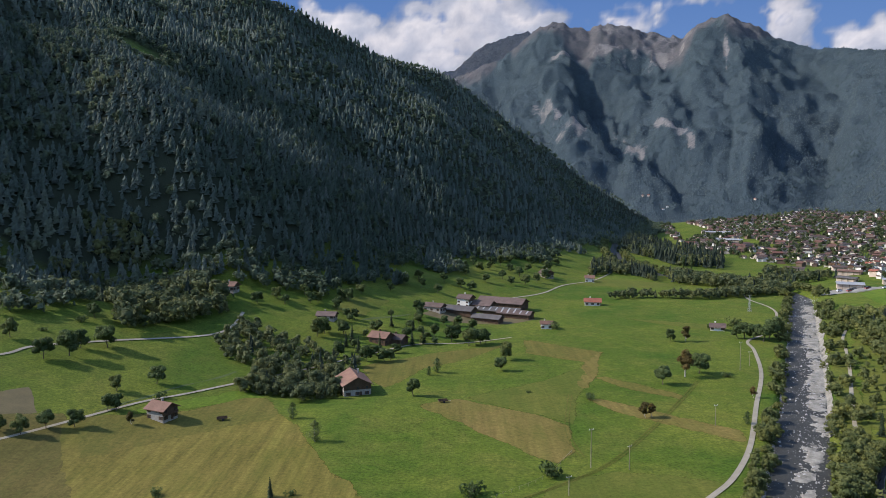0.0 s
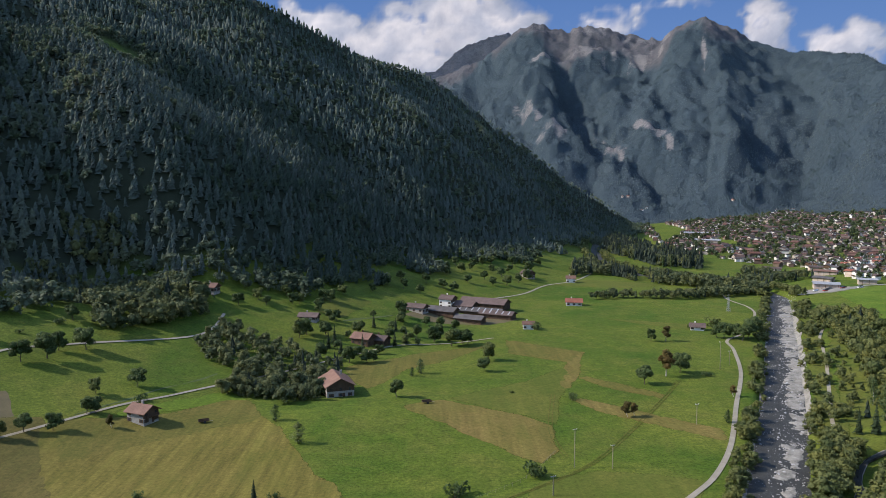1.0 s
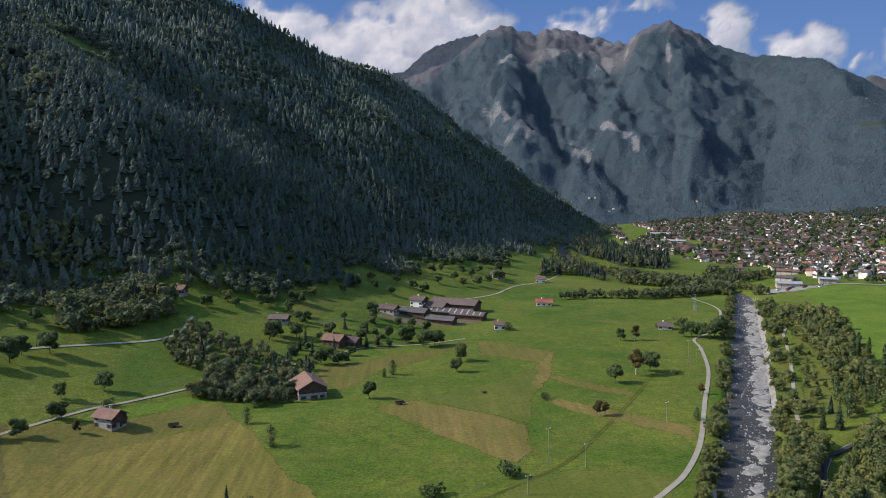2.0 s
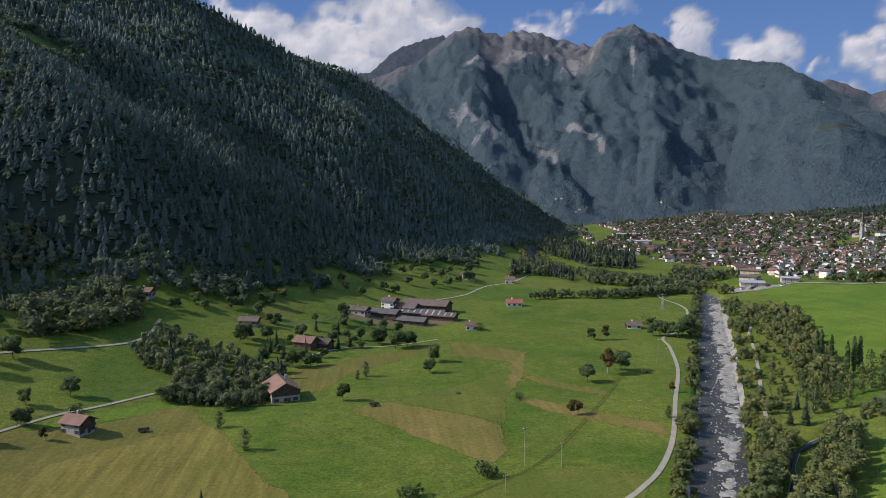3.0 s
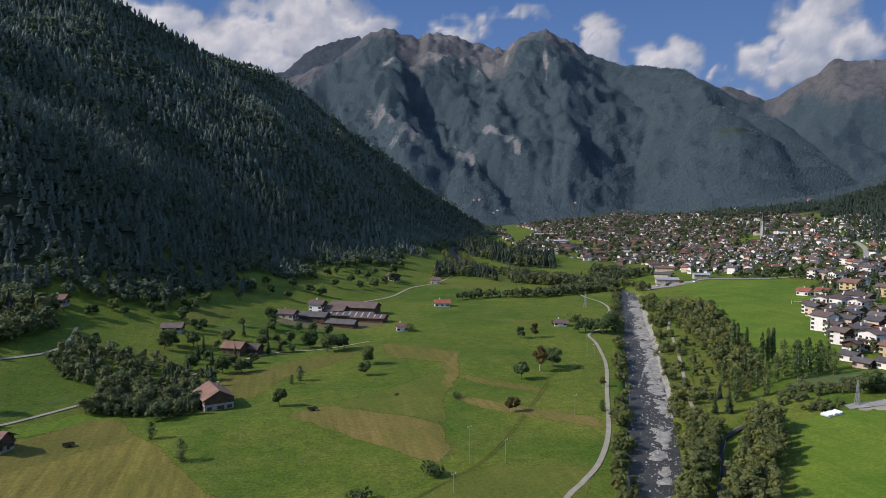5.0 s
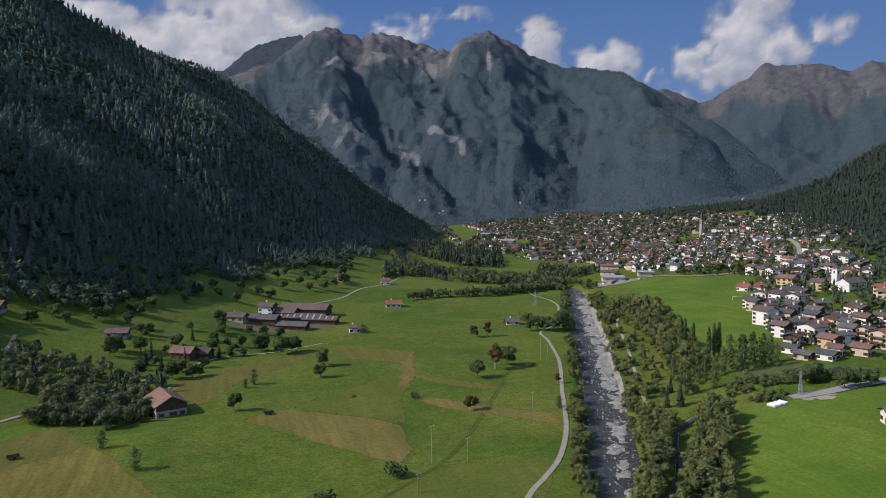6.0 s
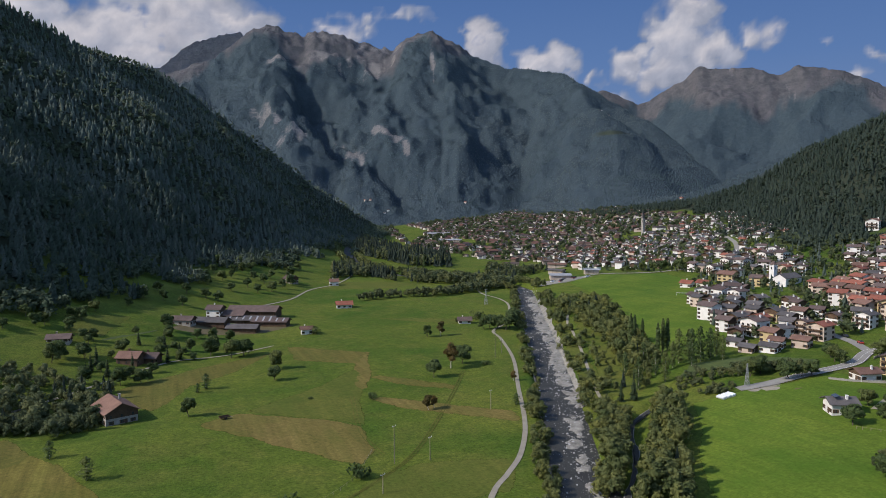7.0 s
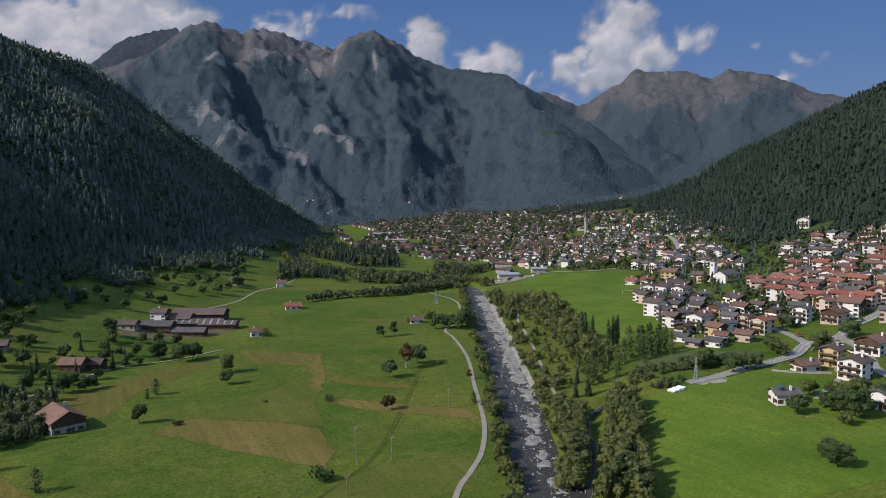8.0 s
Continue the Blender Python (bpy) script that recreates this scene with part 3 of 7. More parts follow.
# ---- the ground: one sheet out to the crests ----
def build_ground():
    az = np.radians(np.concatenate([np.arange(-180, -46, 2.0), np.arange(-46, -4, 0.25), np.arange(-4, 60, 0.19), np.arange(60, 180, 2.0)]))
    rad = np.concatenate([[1.0], np.arange(4.0, 68.0, 3.0), 70 * (1900 / 70) ** np.linspace(0, 1, 300), np.arange(1915, 3700, 14), np.arange(3720, 4960, 24)])
    A, R = np.meshgrid(az, rad)
    x, y = R * np.sin(A), R * np.cos(A)
    z = height(x, y)
    n, k = x.shape
    v = np.column_stack([x.ravel(), y.ravel(), z.ravel()])
    i, j = np.meshgrid(np.arange(n - 1), np.arange(k), indexing="ij")
    a, b = (i * k + j).ravel(), (i * k + (j + 1) % k).ravel()
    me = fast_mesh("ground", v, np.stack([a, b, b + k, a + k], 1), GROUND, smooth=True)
    if me.polygons[len(me.polygons) // 2].normal.z < 0:
        me.flip_normals()
    r = R
    s, w = left_s(x, y), x - lerp(y, RIGHT_FOOT)
    deg = np.degrees(A)
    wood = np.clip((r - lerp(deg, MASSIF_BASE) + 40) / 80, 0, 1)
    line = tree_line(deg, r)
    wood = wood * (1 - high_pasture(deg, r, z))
    alp = np.clip((z - line) / 40, 0, 1) * wood
    stone = crags(deg, r, z) * wood * (r < 3900)
    scree = np.clip((ridged(deg / 1.4 + 0.0006 * r, r / 1900, 87, 3) - 0.72) * 6, 0, 0.55) * np.clip((z - line + 60) / 80, 0, 1) * wood
    stone = np.maximum(stone, scree)
    stone = np.maximum(stone, wood * np.clip((z - line - 130) / 120, 0, 1) * np.clip((fbm(x / 45, y / 45, 91, 4) - 0.02) * 5, 0, 0.55) * (r < 4000))
    # Far left ridge paled as stone: grey rock and haze in one colour.
    stone = np.maximum(stone, 0.7 * (deg < 9) * (r > 4000) * np.clip((z - 650) / 100, 0, 1))
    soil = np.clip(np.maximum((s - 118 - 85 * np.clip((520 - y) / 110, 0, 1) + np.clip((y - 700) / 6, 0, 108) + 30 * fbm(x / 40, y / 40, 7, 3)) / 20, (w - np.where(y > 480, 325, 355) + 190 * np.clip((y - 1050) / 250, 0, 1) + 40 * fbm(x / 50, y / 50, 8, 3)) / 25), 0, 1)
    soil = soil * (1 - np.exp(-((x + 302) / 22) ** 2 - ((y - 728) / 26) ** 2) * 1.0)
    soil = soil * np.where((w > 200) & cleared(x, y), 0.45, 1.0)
    for name, val in (("soil", soil), ("wood", wood), ("alp", alp), ("stone", stone)):
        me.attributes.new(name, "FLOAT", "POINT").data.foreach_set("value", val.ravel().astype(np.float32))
    return tagged(new("ground", me), "green valley floor rising to wooded mountain slopes", "ground", kind="structure")


build_ground()


# ---- the sky's far backdrop with its clouds ----
# bearing, height angle, half width, half height (degrees), thickness
BANK = [(-2.1, 11.8, 5.1, 2.2, 1.7), (2.1, 12.3, 5.4, 2.4, 1.8), (6.5, 13.8, 3.2, 1.5, 1.5), (1.0, 10.8, 4.7, 1.5, 1.6), (-1.0, 13.2, 4.2, 2.3, 1.7), (3.4, 14.4, 5.0, 2.4, 1.7), (-4.4, 12.2, 3.0, 1.6, 1.5), (-7.5, 13.4, 3.2, 1.6, 1.3), (-9.8, 14.2, 2.0, 1.0, 0.9),
        (13.8, 13.6, 2.5, 1.2, 0.8), (16.2, 14.2, 1.3, 0.7, 0.6), (19.1, 14.9, 2.5, 0.6, 0.7), (16.7, 12.2, 0.9, 0.5, 0.8), (12.0, 12.4, 1.0, 0.5, 0.7)]
CUMULI = [(25.6, 12.5, 1.9, 2.2, 1.5), (24.8, 13.1, 1.3, 1.3, 1.3), (30.7, 11.2, 2.2, 1.4, 1.4), (29.5, 10.9, 1.3, 1.1, 1.2), (34.0, 9.9, 0.8, 0.6, 0.7), (40.2, 12.1, 3.1, 2.8, 1.6), (36.6, 10.8, 2.0, 1.5, 1.4), (39.4, 9.8, 3.0, 1.4, 1.3), (42.9, 11.4, 1.8, 1.8, 1.2),
          (41.2, 14.2, 2.2, 1.7, 1.3), (45.8, 12.2, 1.2, 1.1, 0.8), (50.0, 11.7, 0.8, 0.5, 0.5), (53.5, 10.3, 0.9, 0.7, 0.5), (51.5, 9.0, 1.2, 0.5, 0.6), (35.1, 8.2, 1.8, 0.7, 0.9), (37.3, 7.5, 2.1, 0.7, 0.9)]


def build_sky():
    deg, el = np.meshgrid(np.arange(-20, 66.01, 0.25), np.arange(-1, 24, 0.25))
    a, e = np.radians(deg), np.radians(el)
    v = 4900 * np.stack([np.sin(a) * np.cos(e), np.cos(a) * np.cos(e), np.sin(e)], -1)
    n, k = deg.shape
    i, j = np.meshgrid(np.arange(n - 1), np.arange(k - 1), indexing="ij")
    q = (i * k + j).ravel()
    dx, dy = 1.5 * fbm(deg / 1.3, el / 1.1, 5, 6), 1.2 * fbm(deg / 1.3 + 30, el / 1.1, 6, 6)
    dens, lit = np.zeros_like(deg), np.zeros_like(deg)
    for ca, ce, wa, we, t in BANK + CUMULI:
        d = 1 - np.hypot((deg + dx - ca) / wa, (el + dy - ce) / we)
        dens = np.maximum(dens, np.clip((d + 0.16) * 1.25 * t, 0, 1.1))
        lit = np.maximum(lit, np.clip(d * 2, 0, 1) * np.clip(0.55 - (deg + 1.5 * dx - ca) / wa * 0.35 + (el + 1.5 * dy - ce) / we * 0.45, 0, 1))
    dens = np.clip(dens * (0.95 + 0.7 * fbm(deg / 1.1, el / 0.8, 9, 5)), 0, 1)
    me = fast_mesh("sky_backdrop", v.reshape(-1, 3), np.stack([q, q + k, q + k + 1, q + 1], 1), None, smooth=True)
    for name, val in (("cloud", dens), ("lit", lit), ("up", el / 32)):
        me.attributes.new(name, "FLOAT", "POINT").data.foreach_set("value", val.ravel().astype(np.float32))
    m, n, l, b = shader("sky_and_cloud", 1, 0)
    blue = ramp(n, l, attr(n, "up"), [(0.0, (0.15, 0.215, 0.33)), (0.35, (0.072, 0.142, 0.30)), (0.62, (0.040, 0.096, 0.245)), (1.0, (0.03, 0.078, 0.22))])
    puff = ramp(n, l, attr(n, "lit"), [(0.0, (0.19, 0.22, 0.28)), (0.45, (0.29, 0.31, 0.36)), (0.9, (0.47, 0.46, 0.47))])
    wisp = nz(n, l, 0.0035, 9, 0.68, coords(n), 0.4)
    edge = blend(n, l, 0.28, attr(n, "cloud"), wisp)
    f = ramp(n, l, edge, [(0.22, (0, 0, 0)), (0.40, (0.32, 0.32, 0.32)), (0.70, (0.92, 0.92, 0.92))])
    puff = blend(n, l, 1.0, puff, ramp(n, l, wisp, [(0.3, (0.78, 0.79, 0.82)), (0.66, (1.12, 1.11, 1.1))]), "MULTIPLY")
    em = n.new("ShaderNodeEmission")
    l.new(blend(n, l, f, blue, puff), em.inputs["Color"])
    em.inputs["Strength"].default_value = 0.70
    l.new(em.outputs["Emission"], n["Material Output"].inputs["Surface"])
    me.materials.append(m)
    tagged(new("sky_backdrop", me), "blue sky with white cumulus clouds over the peaks", "sky", kind="structure")


build_sky()


# ---- fields, tracks, river ----
patch("hay_field", [(-121, 270), (-103, 281), (-85, 305), (-74, 303), (-62, 274), (-80, 262), (-104, 240), (-122, 226), (-140, 262)], 0.17, HAY, "mown hay field drying to yellow beside the lane")
patch("hay_field", [(-142, 258), (-126, 262), (-108, 266), (-84, 282), (-66, 284), (-56, 270), (-36, 226), (-26, 213), (-8, 160), (-150, 160), (-160, 215)], 0.13, HAY3, "raked hay field with long pale rows")
patch("hay_field", [(-170, 245), (-162, 257), (-140, 264), (-120, 226), (-108, 208), (-98, 160), (-129, 160), (-165, 205)], 0.2, STUBBLE, "browner strip of the raked hay field")
patch("lush_strip", [(-122, 272), (-117, 279), (-88, 314), (-74, 303), (-117, 270)], 0.15, LUSH, "strip of bright green grass along the lane")
patch("ploughed_field", [(-178, 262), (-163, 279), (-151, 260), (-160, 246)], 0.14, EARTH, "small brown harvested field on the slope")
patch("hay_field", [(-14, 291), (6, 302), (24, 292), (37, 283), (49, 268), (47, 241), (39, 228), (34, 232), (15, 257)], 0.16, HAY2, "dry mown field in the middle of the meadows")
patch("cut_meadow", [(6, 304), (46, 334), (70, 360), (77, 350), (60, 306), (50, 266), (37, 281), (24, 290)], 0.13, PALE, "pale cut meadow above the dry field")
patch("mown_strip", [(48, 434), (66, 418), (90, 394), (77, 366), (45, 392)], 0.14, HAY, "striped mown strip below the farm")
patch("mown_strip", [(86, 402), (90, 394), (76, 344), (66, 318), (56, 322), (72, 368)], 0.15, HAY2, "pale track of cut grass between meadows")
patch("mown_strip", [(70, 341), (78, 343), (107, 312), (103, 302), (80, 322)], 0.15, HAY, "narrow dry strip of cut grass", rough=0.7)
patch("mown_strip", [(59, 303), (69, 305), (114, 262), (108, 247), (86, 268), (71, 284)], 0.15, HAY2, "dry mown band across the green meadow")
patch("mown_strip", [(120, 511), (174, 482), (194, 468), (171, 458), (142, 485)], 0.15, PALE, "faint cut strip on the upper meadow")
patch("cut_meadow", [(34, 216), (54, 226), (72, 222), (88, 213), (74, 190), (20, 190)], 0.15, PALE, "cut meadow by the power poles")
patch("mown_strip", [(-43, 364), (-3, 396), (31, 414), (46, 426), (14, 378), (-8, 358), (-26, 318), (-36, 334)], 0.15, HAY, "mown slope above the old farmhouse")
patch("dry_meadow", [(-75, 490), (-34, 510), (-52, 456), (-71, 458)], 0.18, PALE, "yellowing meadow at the foot of the wood")
patch("dry_meadow", [(120, 690), (165, 740), (215, 712), (250, 690), (190, 668)], 0.18, PALE, "yellow-green meadow beyond the tree row")
patch("lush_meadow", [(190, 228), (216, 221), (248, 220), (240, 191), (238, 172), (175, 120), (140, 128), (116, 152), (138, 186), (160, 208), (174, 230)], 0.14, LUSH, "bright green lush meadow across the river", rough=0.5)
patch("playing_field", [(352, 588), (385, 593), (425, 550), (402, 470), (392, 443), (330, 360), (258, 296), (226, 312), (252, 372), (294, 452), (318, 520), (336, 575)], 0.14, LUSH, "flat green sports field beside the village", rough=0.5)
patch("heath", [(196, 300), (214, 340), (250, 400), (262, 398), (222, 318), (206, 290)], 0.16, PALE, "dry grassy clearing among the riverside trees")
patch("heath", [(158, 262), (177, 298), (208, 355), (231, 400), (244, 425), (264, 470), (250, 418), (228, 360), (203, 303), (192, 272), (176, 258)], 0.17, PALE, "dry olive heath between the path and the wood")
patch("overgrown_meadow", [(198, 262), (221, 254), (246, 237), (258, 242), (240, 264), (214, 274)], 0.17, ROUGH, "rank dark meadow behind the hedge")
patch("bare_soil", [(208, 215), (216, 217), (219, 211), (211, 208)], 0.24, EARTH, "bare brown patch in the meadow")
patch("bare_soil", [(2, 284), (14, 278), (25, 268), (20, 265), (4, 277)], 0.2, EARTH, "dug-over brown earth at the field's edge", rough=2.0)
patch("village_green", [(318, 318), (340, 338), (362, 326), (338, 304)], 0.2, LUSH, "green plot between the village houses")

ribbon("riverside_lane", [(40, 150), (66, 190), (78, 203), (91, 218), (108, 246), (131, 294), (157, 348), (176, 400), (183, 425), (204, 449), (241, 513), (254, 552), (255, 594), (270, 640)], 1.9, 0.22, GRAVEL, "pale narrow lane curving along the river", "lane")
ribbon("river_meadow", [(140, 232), (158, 268), (182, 318), (210, 375), (240, 435), (268, 490)], [9, 13, 12, 12, 12, 8], 0.15, PALE, "dry yellowish grass above the river's shingle", "meadow", wobble=3.0, across=7)
ribbon("ditch", [(-133, 268), (-124, 283), (-115, 301), (-103, 320), (-97, 332)], 1.0, 0.05, ROUGH, "rank grass along a shallow ditch", "ditch", wobble=1.2)
ribbon("ditch", [(-52, 452), (-38, 466), (-22, 482)], 2.0, 0.05, ROUGH, "grassy bank above the farm", "bank", wobble=1.5)
ribbon("river_path", [(270, 470), (240, 425), (228, 401), (205, 356), (174, 299), (155, 263), (149, 243)], 1.6, 0.22, GRAVEL, "gravel footpath under the riverside trees", "path")
ribbon("farm_lane", [(-175, 205), (-150, 237), (-136, 258), (-121, 282), (-108, 297), (-89, 322), (-70, 345), (-40, 385), (-15, 414), (15, 421), (42, 436)], 1.6, 0.26, GRAVEL, "pale farm lane across the meadows", "lane")
ribbon("hill_track", [(-205, 285), (-188, 301), (-182, 316), (-162, 336), (-121, 377), (-118, 420)], 1.8, 0.3, GRAVEL, "pale cart track climbing to the wood", "track")
ribbon("upper_lane", [(30, 540), (53, 580), (87, 624), (117, 682), (153, 725), (190, 800)], 2.0, 0.26, GRAVEL, "pale lane along the foot of the slope", "lane")
for k in (-0.75, 0.75):
    ribbon("wheel_rut", [(24 + k, 204), (41 + k, 217), (58 + k, 234), (81 + k, 268), (107 + k, 310), (121 + k, 334)], 0.4, 0.2, HAY, "wheel rut worn into the meadow", "rut", across=3)
    ribbon("wheel_rut", [(56 + k, 310), (48 + k, 272), (46 + k, 253), (47 + k, 236)], 0.4, 0.2, HAY, "wheel rut worn into the meadow", "rut", across=3)
ribbon("village_road", [(198, 228), (208, 225), (222, 224), (261, 226), (285, 235), (303, 231), (323, 238), (345, 241), (380, 250), (440, 262)], 6.2, 0.3, ASPHALT, "asphalt road winding up into the village", "road")
ribbon("village_road", [(285, 235), (296, 252), (305, 273), (318, 300), (345, 345), (375, 395)], 4.4, 0.3, ASPHALT, "asphalt side street between houses", "road")
for k in (-2.7, 0.0, 2.7):
    ribbon("road_marking", [(222, 224 + k), (261 - k * 0.1, 226 + k), (285 - k * 0.15, 235 + k), (303, 231 + k), (323 - k * 0.2, 238 + k), (345, 241 + k)], 0.16, 0.42, PLASTER, "white line painted along the road", "road marking", across=3)
patch("gravel_layby", [(196, 225), (206, 224), (214, 221), (206, 214), (198, 217)], 0.3, GRAVEL, "pale gravel lay-by beside the road", "lay-by", rough=1.5)
ribbon("village_road", [(303, 231), (292, 214), (276, 198), (262, 186), (250, 165)], 4.4, 0.3, ASPHALT, "asphalt street past the white houses", "road")
ribbon("house_drive", [(250, 192), (228, 184), (212, 178)], 2.4, 0.28, GRAVEL, "pale gravel drive to the grey-roofed house", "path")
ribbon("town_road", [(318, 600), (345, 590), (385, 600), (430, 560), (470, 540), (520, 560), (600, 640), (700, 780)], 5.0, 0.3, ASPHALT, "main road running towards the town", "road")

# the river's water lies level across its bed
river_line = smooth_line(RIVER, 3.0)
river_way = np.gradient(river_line, axis=0)
river_way /= np.linalg.norm(river_way, axis=1)[:, None]
river_side = np.stack([river_way[:, 1], -river_way[:, 0]], 1)
river_level = np.convolve(np.pad(height(river_line[:, 0], river_line[:, 1]), 12, "edge"), np.ones(25) / 25, "valid") + 0.75


def build_water():
    rows = [np.column_stack([river_line + river_side * k, river_level]) for k in np.linspace(-10.5, 10.5, 15)]
    v = np.stack(rows, 1)
    n, k = v.shape[:2]
    i, j = np.meshgrid(np.arange(n - 1), np.arange(k - 1), indexing="ij")
    a = (i * k + j).ravel()
    tagged(new("river_water", fast_mesh("river_water", v.reshape(-1, 3), np.stack([a, a + 1, a + k + 1, a + k], 1), WATER, smooth=True)),
           "shallow grey-blue mountain river with white riffles", "river", kind="structure")


build_water()


def gravel_bar(x, y, length, width):
    """A low bank of shingle that stands out of the water."""
    i = int(np.argmin(np.hypot(river_line[:, 0] - x, river_line[:, 1] - y)))
    d, s, lev = river_way[i], river_side[i], river_level[i]
    x, y = x + s[0] * (2.6 if y > 255 else 1.0), y + s[1] * (2.6 if y > 255 else 1.0)
    u, w = np.meshgrid(np.linspace(-1.25, 1.25, 60), np.linspace(-1.25, 1.25, 24), indexing="ij")
    px, py = x + d[0] * u * length / 2 + s[0] * w * width / 2, y + d[1] * u * length / 2 + s[1] * w * width / 2
    rim = 1 - np.hypot(u, w) + 1.5 * fbm(px / 3.2, py / 3.2, 33, 5)
    z = lev + np.clip(rim, -0.6, 0.5) * 0.6 + 0.12 * fbm(px, py, 35, 2)
    n, k = u.shape
    i, j = np.meshgrid(np.arange(n - 1), np.arange(k - 1), indexing="ij")
    a = (i * k + j).ravel()
    me = fast_mesh("gravel_bar", np.column_stack([px.ravel(), py.ravel(), z.ravel()]), np.stack([a, a + k, a + k + 1, a + 1], 1), SHINGLE, smooth=True)
    tagged(new("gravel_bar", me), "bank of pale grey shingle in the river", "gravel bar", "shingle banks in the river", "structure")


for bar in [(150, 278, 30, 4), (190, 356, 60, 5), (228, 440, 70, 5), (268, 520, 60, 5), (160, 306, 34, 7), (172, 330, 30, 8), (184, 352, 26, 8), (196, 374, 28, 9), (207, 398, 26, 8), (146, 276, 24, 7), (129, 246, 20, 6), (124, 236, 14, 4), (114, 222, 18, 5), (107, 207, 14, 4), (222, 432, 36, 10), (240, 466, 36, 9), (262, 512, 40, 9), (284, 556, 30, 10), (98, 186, 12, 4)]:
    gravel_bar(*bar)

ribbon("shingle_bank", [tuple(river_line[i] + river_side[i] * 9.2) for i in range(len(river_line)) if 262 < river_line[i][1] < 560][::6], 3.4, 0.25, SHINGLE, "pale shingle along the river's edge", "shingle bank", wobble=1.8)
ribbon("shingle_bank", [tuple(river_line[i] - river_side[i] * 8.6) for i in range(len(river_line)) if 170 < river_line[i][1] < 560][::6], 1.6, 0.25, SHINGLE, "narrow shingle edge below the willows", "shingle bank", wobble=1.2)
ribbon("brook_bed", BROOK, 2.2, 0.3, SHINGLE, "stony bed of the small brook", "brook", wobble=1.6)
ribbon("brook_water", BROOK, 1.7, 0.42, WATER, "dark water of the small brook", "brook", wobble=1.2)
ICO = bmesh.new()
bmesh.ops.create_icosphere(ICO, subdivisions=1, radius=1)
ICO_V = np.array([v.co for v in ICO.verts])
ICO_F = np.array([[v.index for v in q.verts] for q in ICO.faces])
ICO.free()


def build_boulders(count=3000):
    rng = np.random.default_rng(5)
    near = np.where((river_line[:, 1] > 150) & (river_line[:, 1] < 620))[0]
    V, F = [], []
    for k in range(count):
        i = rng.choice(near)
        off = rng.choice([rng.normal(2.0, 3.2), rng.normal(7.5, 1.2), rng.normal(-7.5, 1.0)], p=[0.6, 0.28, 0.12])
        c = river_line[i] + river_side[i] * np.clip(off, -9.5, 9.5) + rng.normal(0, 1, 2)
        r = 0.13 + 0.40 * rng.random() ** 5
        v = ICO_V * (r * rng.uniform(0.7, 1.3, 3)) * rng.uniform(0.8, 1.15, (len(ICO_V), 1))
        V.append(v + [*c, max(river_level[i], ground_at(*c)) + 0.05])
        F.append(ICO_F + k * len(ICO_V))
    tagged(new("river_boulders", fast_mesh("river_boulders", np.concatenate(V), np.concatenate(F), ROCK)), "pale boulders strewn along the river bed", "boulders", kind="stuff")


build_boulders()


def build_weir(x, y):
    """A sill of large boulders laid across the river, over which the water breaks."""
    i = int(np.argmin(np.hypot(river_line[:, 0] - x, river_line[:, 1] - y)))
    ob = thing("weir", (*river_line[i], river_level[i]), math.degrees(math.atan2(river_side[i][1], river_side[i][0])), "low sill of pale boulders across the river", "weir")
    rng = np.random.default_rng(12)
    for k, u in enumerate(np.linspace(-9.5, 9.5, 22)):
        r = rng.uniform(0.45, 0.8)
        v = ICO_V * (r * rng.uniform(0.8, 1.3, 3)) * rng.uniform(0.85, 1.12, (len(ICO_V), 1))
        part("boulder", fast_mesh("boulder", v, ICO_F, ROCK), None, ob, m=pose(u, rng.normal(0, 0.35), 0.05))


build_weir(267, 517)


# ---- trees ----
def tube(points, radii, sides=6):
    """A bent, tapered tube as arrays."""
    p = np.array(points, float)
    V, F = [], []
    for k, (c, r) in enumerate(zip(p, radii)):
        d = p[min(k + 1, len(p) - 1)] - p[max(k - 1, 0)]
        d /= np.linalg.norm(d) + 1e-9
        a = np.cross(d, (0.3, 0.9, 0.2))
        a /= np.linalg.norm(a)
        b = np.cross(d, a)
        t = np.arange(sides) * 2 * np.pi / sides
        V.append(c + r * (np.cos(t)[:, None] * a + np.sin(t)[:, None] * b))
        if k:
            o = (k - 1) * sides
            F += [[o + i, o + (i + 1) % sides, o + sides + (i + 1) % sides, o + sides + i] for i in range(sides)]
    return np.concatenate(V), np.array(F)


def join(pieces):
    V, F, n = [], [], 0
    for v, q in pieces:
        V.append(v)
        F.append(q + n)
        n += len(v)
    return np.concatenate(V), np.concatenate(F)


def leaf_cards(centres, out, size, rng):
    """Small four-cornered clumps of leaves that face roughly outwards."""
    n = len(centres)
    d = out + rng.normal(0, 0.42, (n, 3))
    d /= np.linalg.norm(d, axis=1)[:, None]
    a = np.cross(d, rng.normal(0, 1, (n, 3)))
    a /= np.linalg.norm(a, axis=1)[:, None]
    b = np.cross(d, a)
    s = size * rng.uniform(0.55, 1.3, (n, 1))
    q = [centres + s * (ca * a * rng.uniform(0.6, 1.2, (n, 1)) + cb * b * rng.uniform(0.5, 1.0, (n, 1)) - d * 0.25 * abs(cb)) for ca, cb in ((1, 0.15), (0.1, 1), (-1, -0.1), (-0.15, -1))]
    return np.stack(q, 1).reshape(-1, 3), np.arange(4 * n).reshape(n, 4)


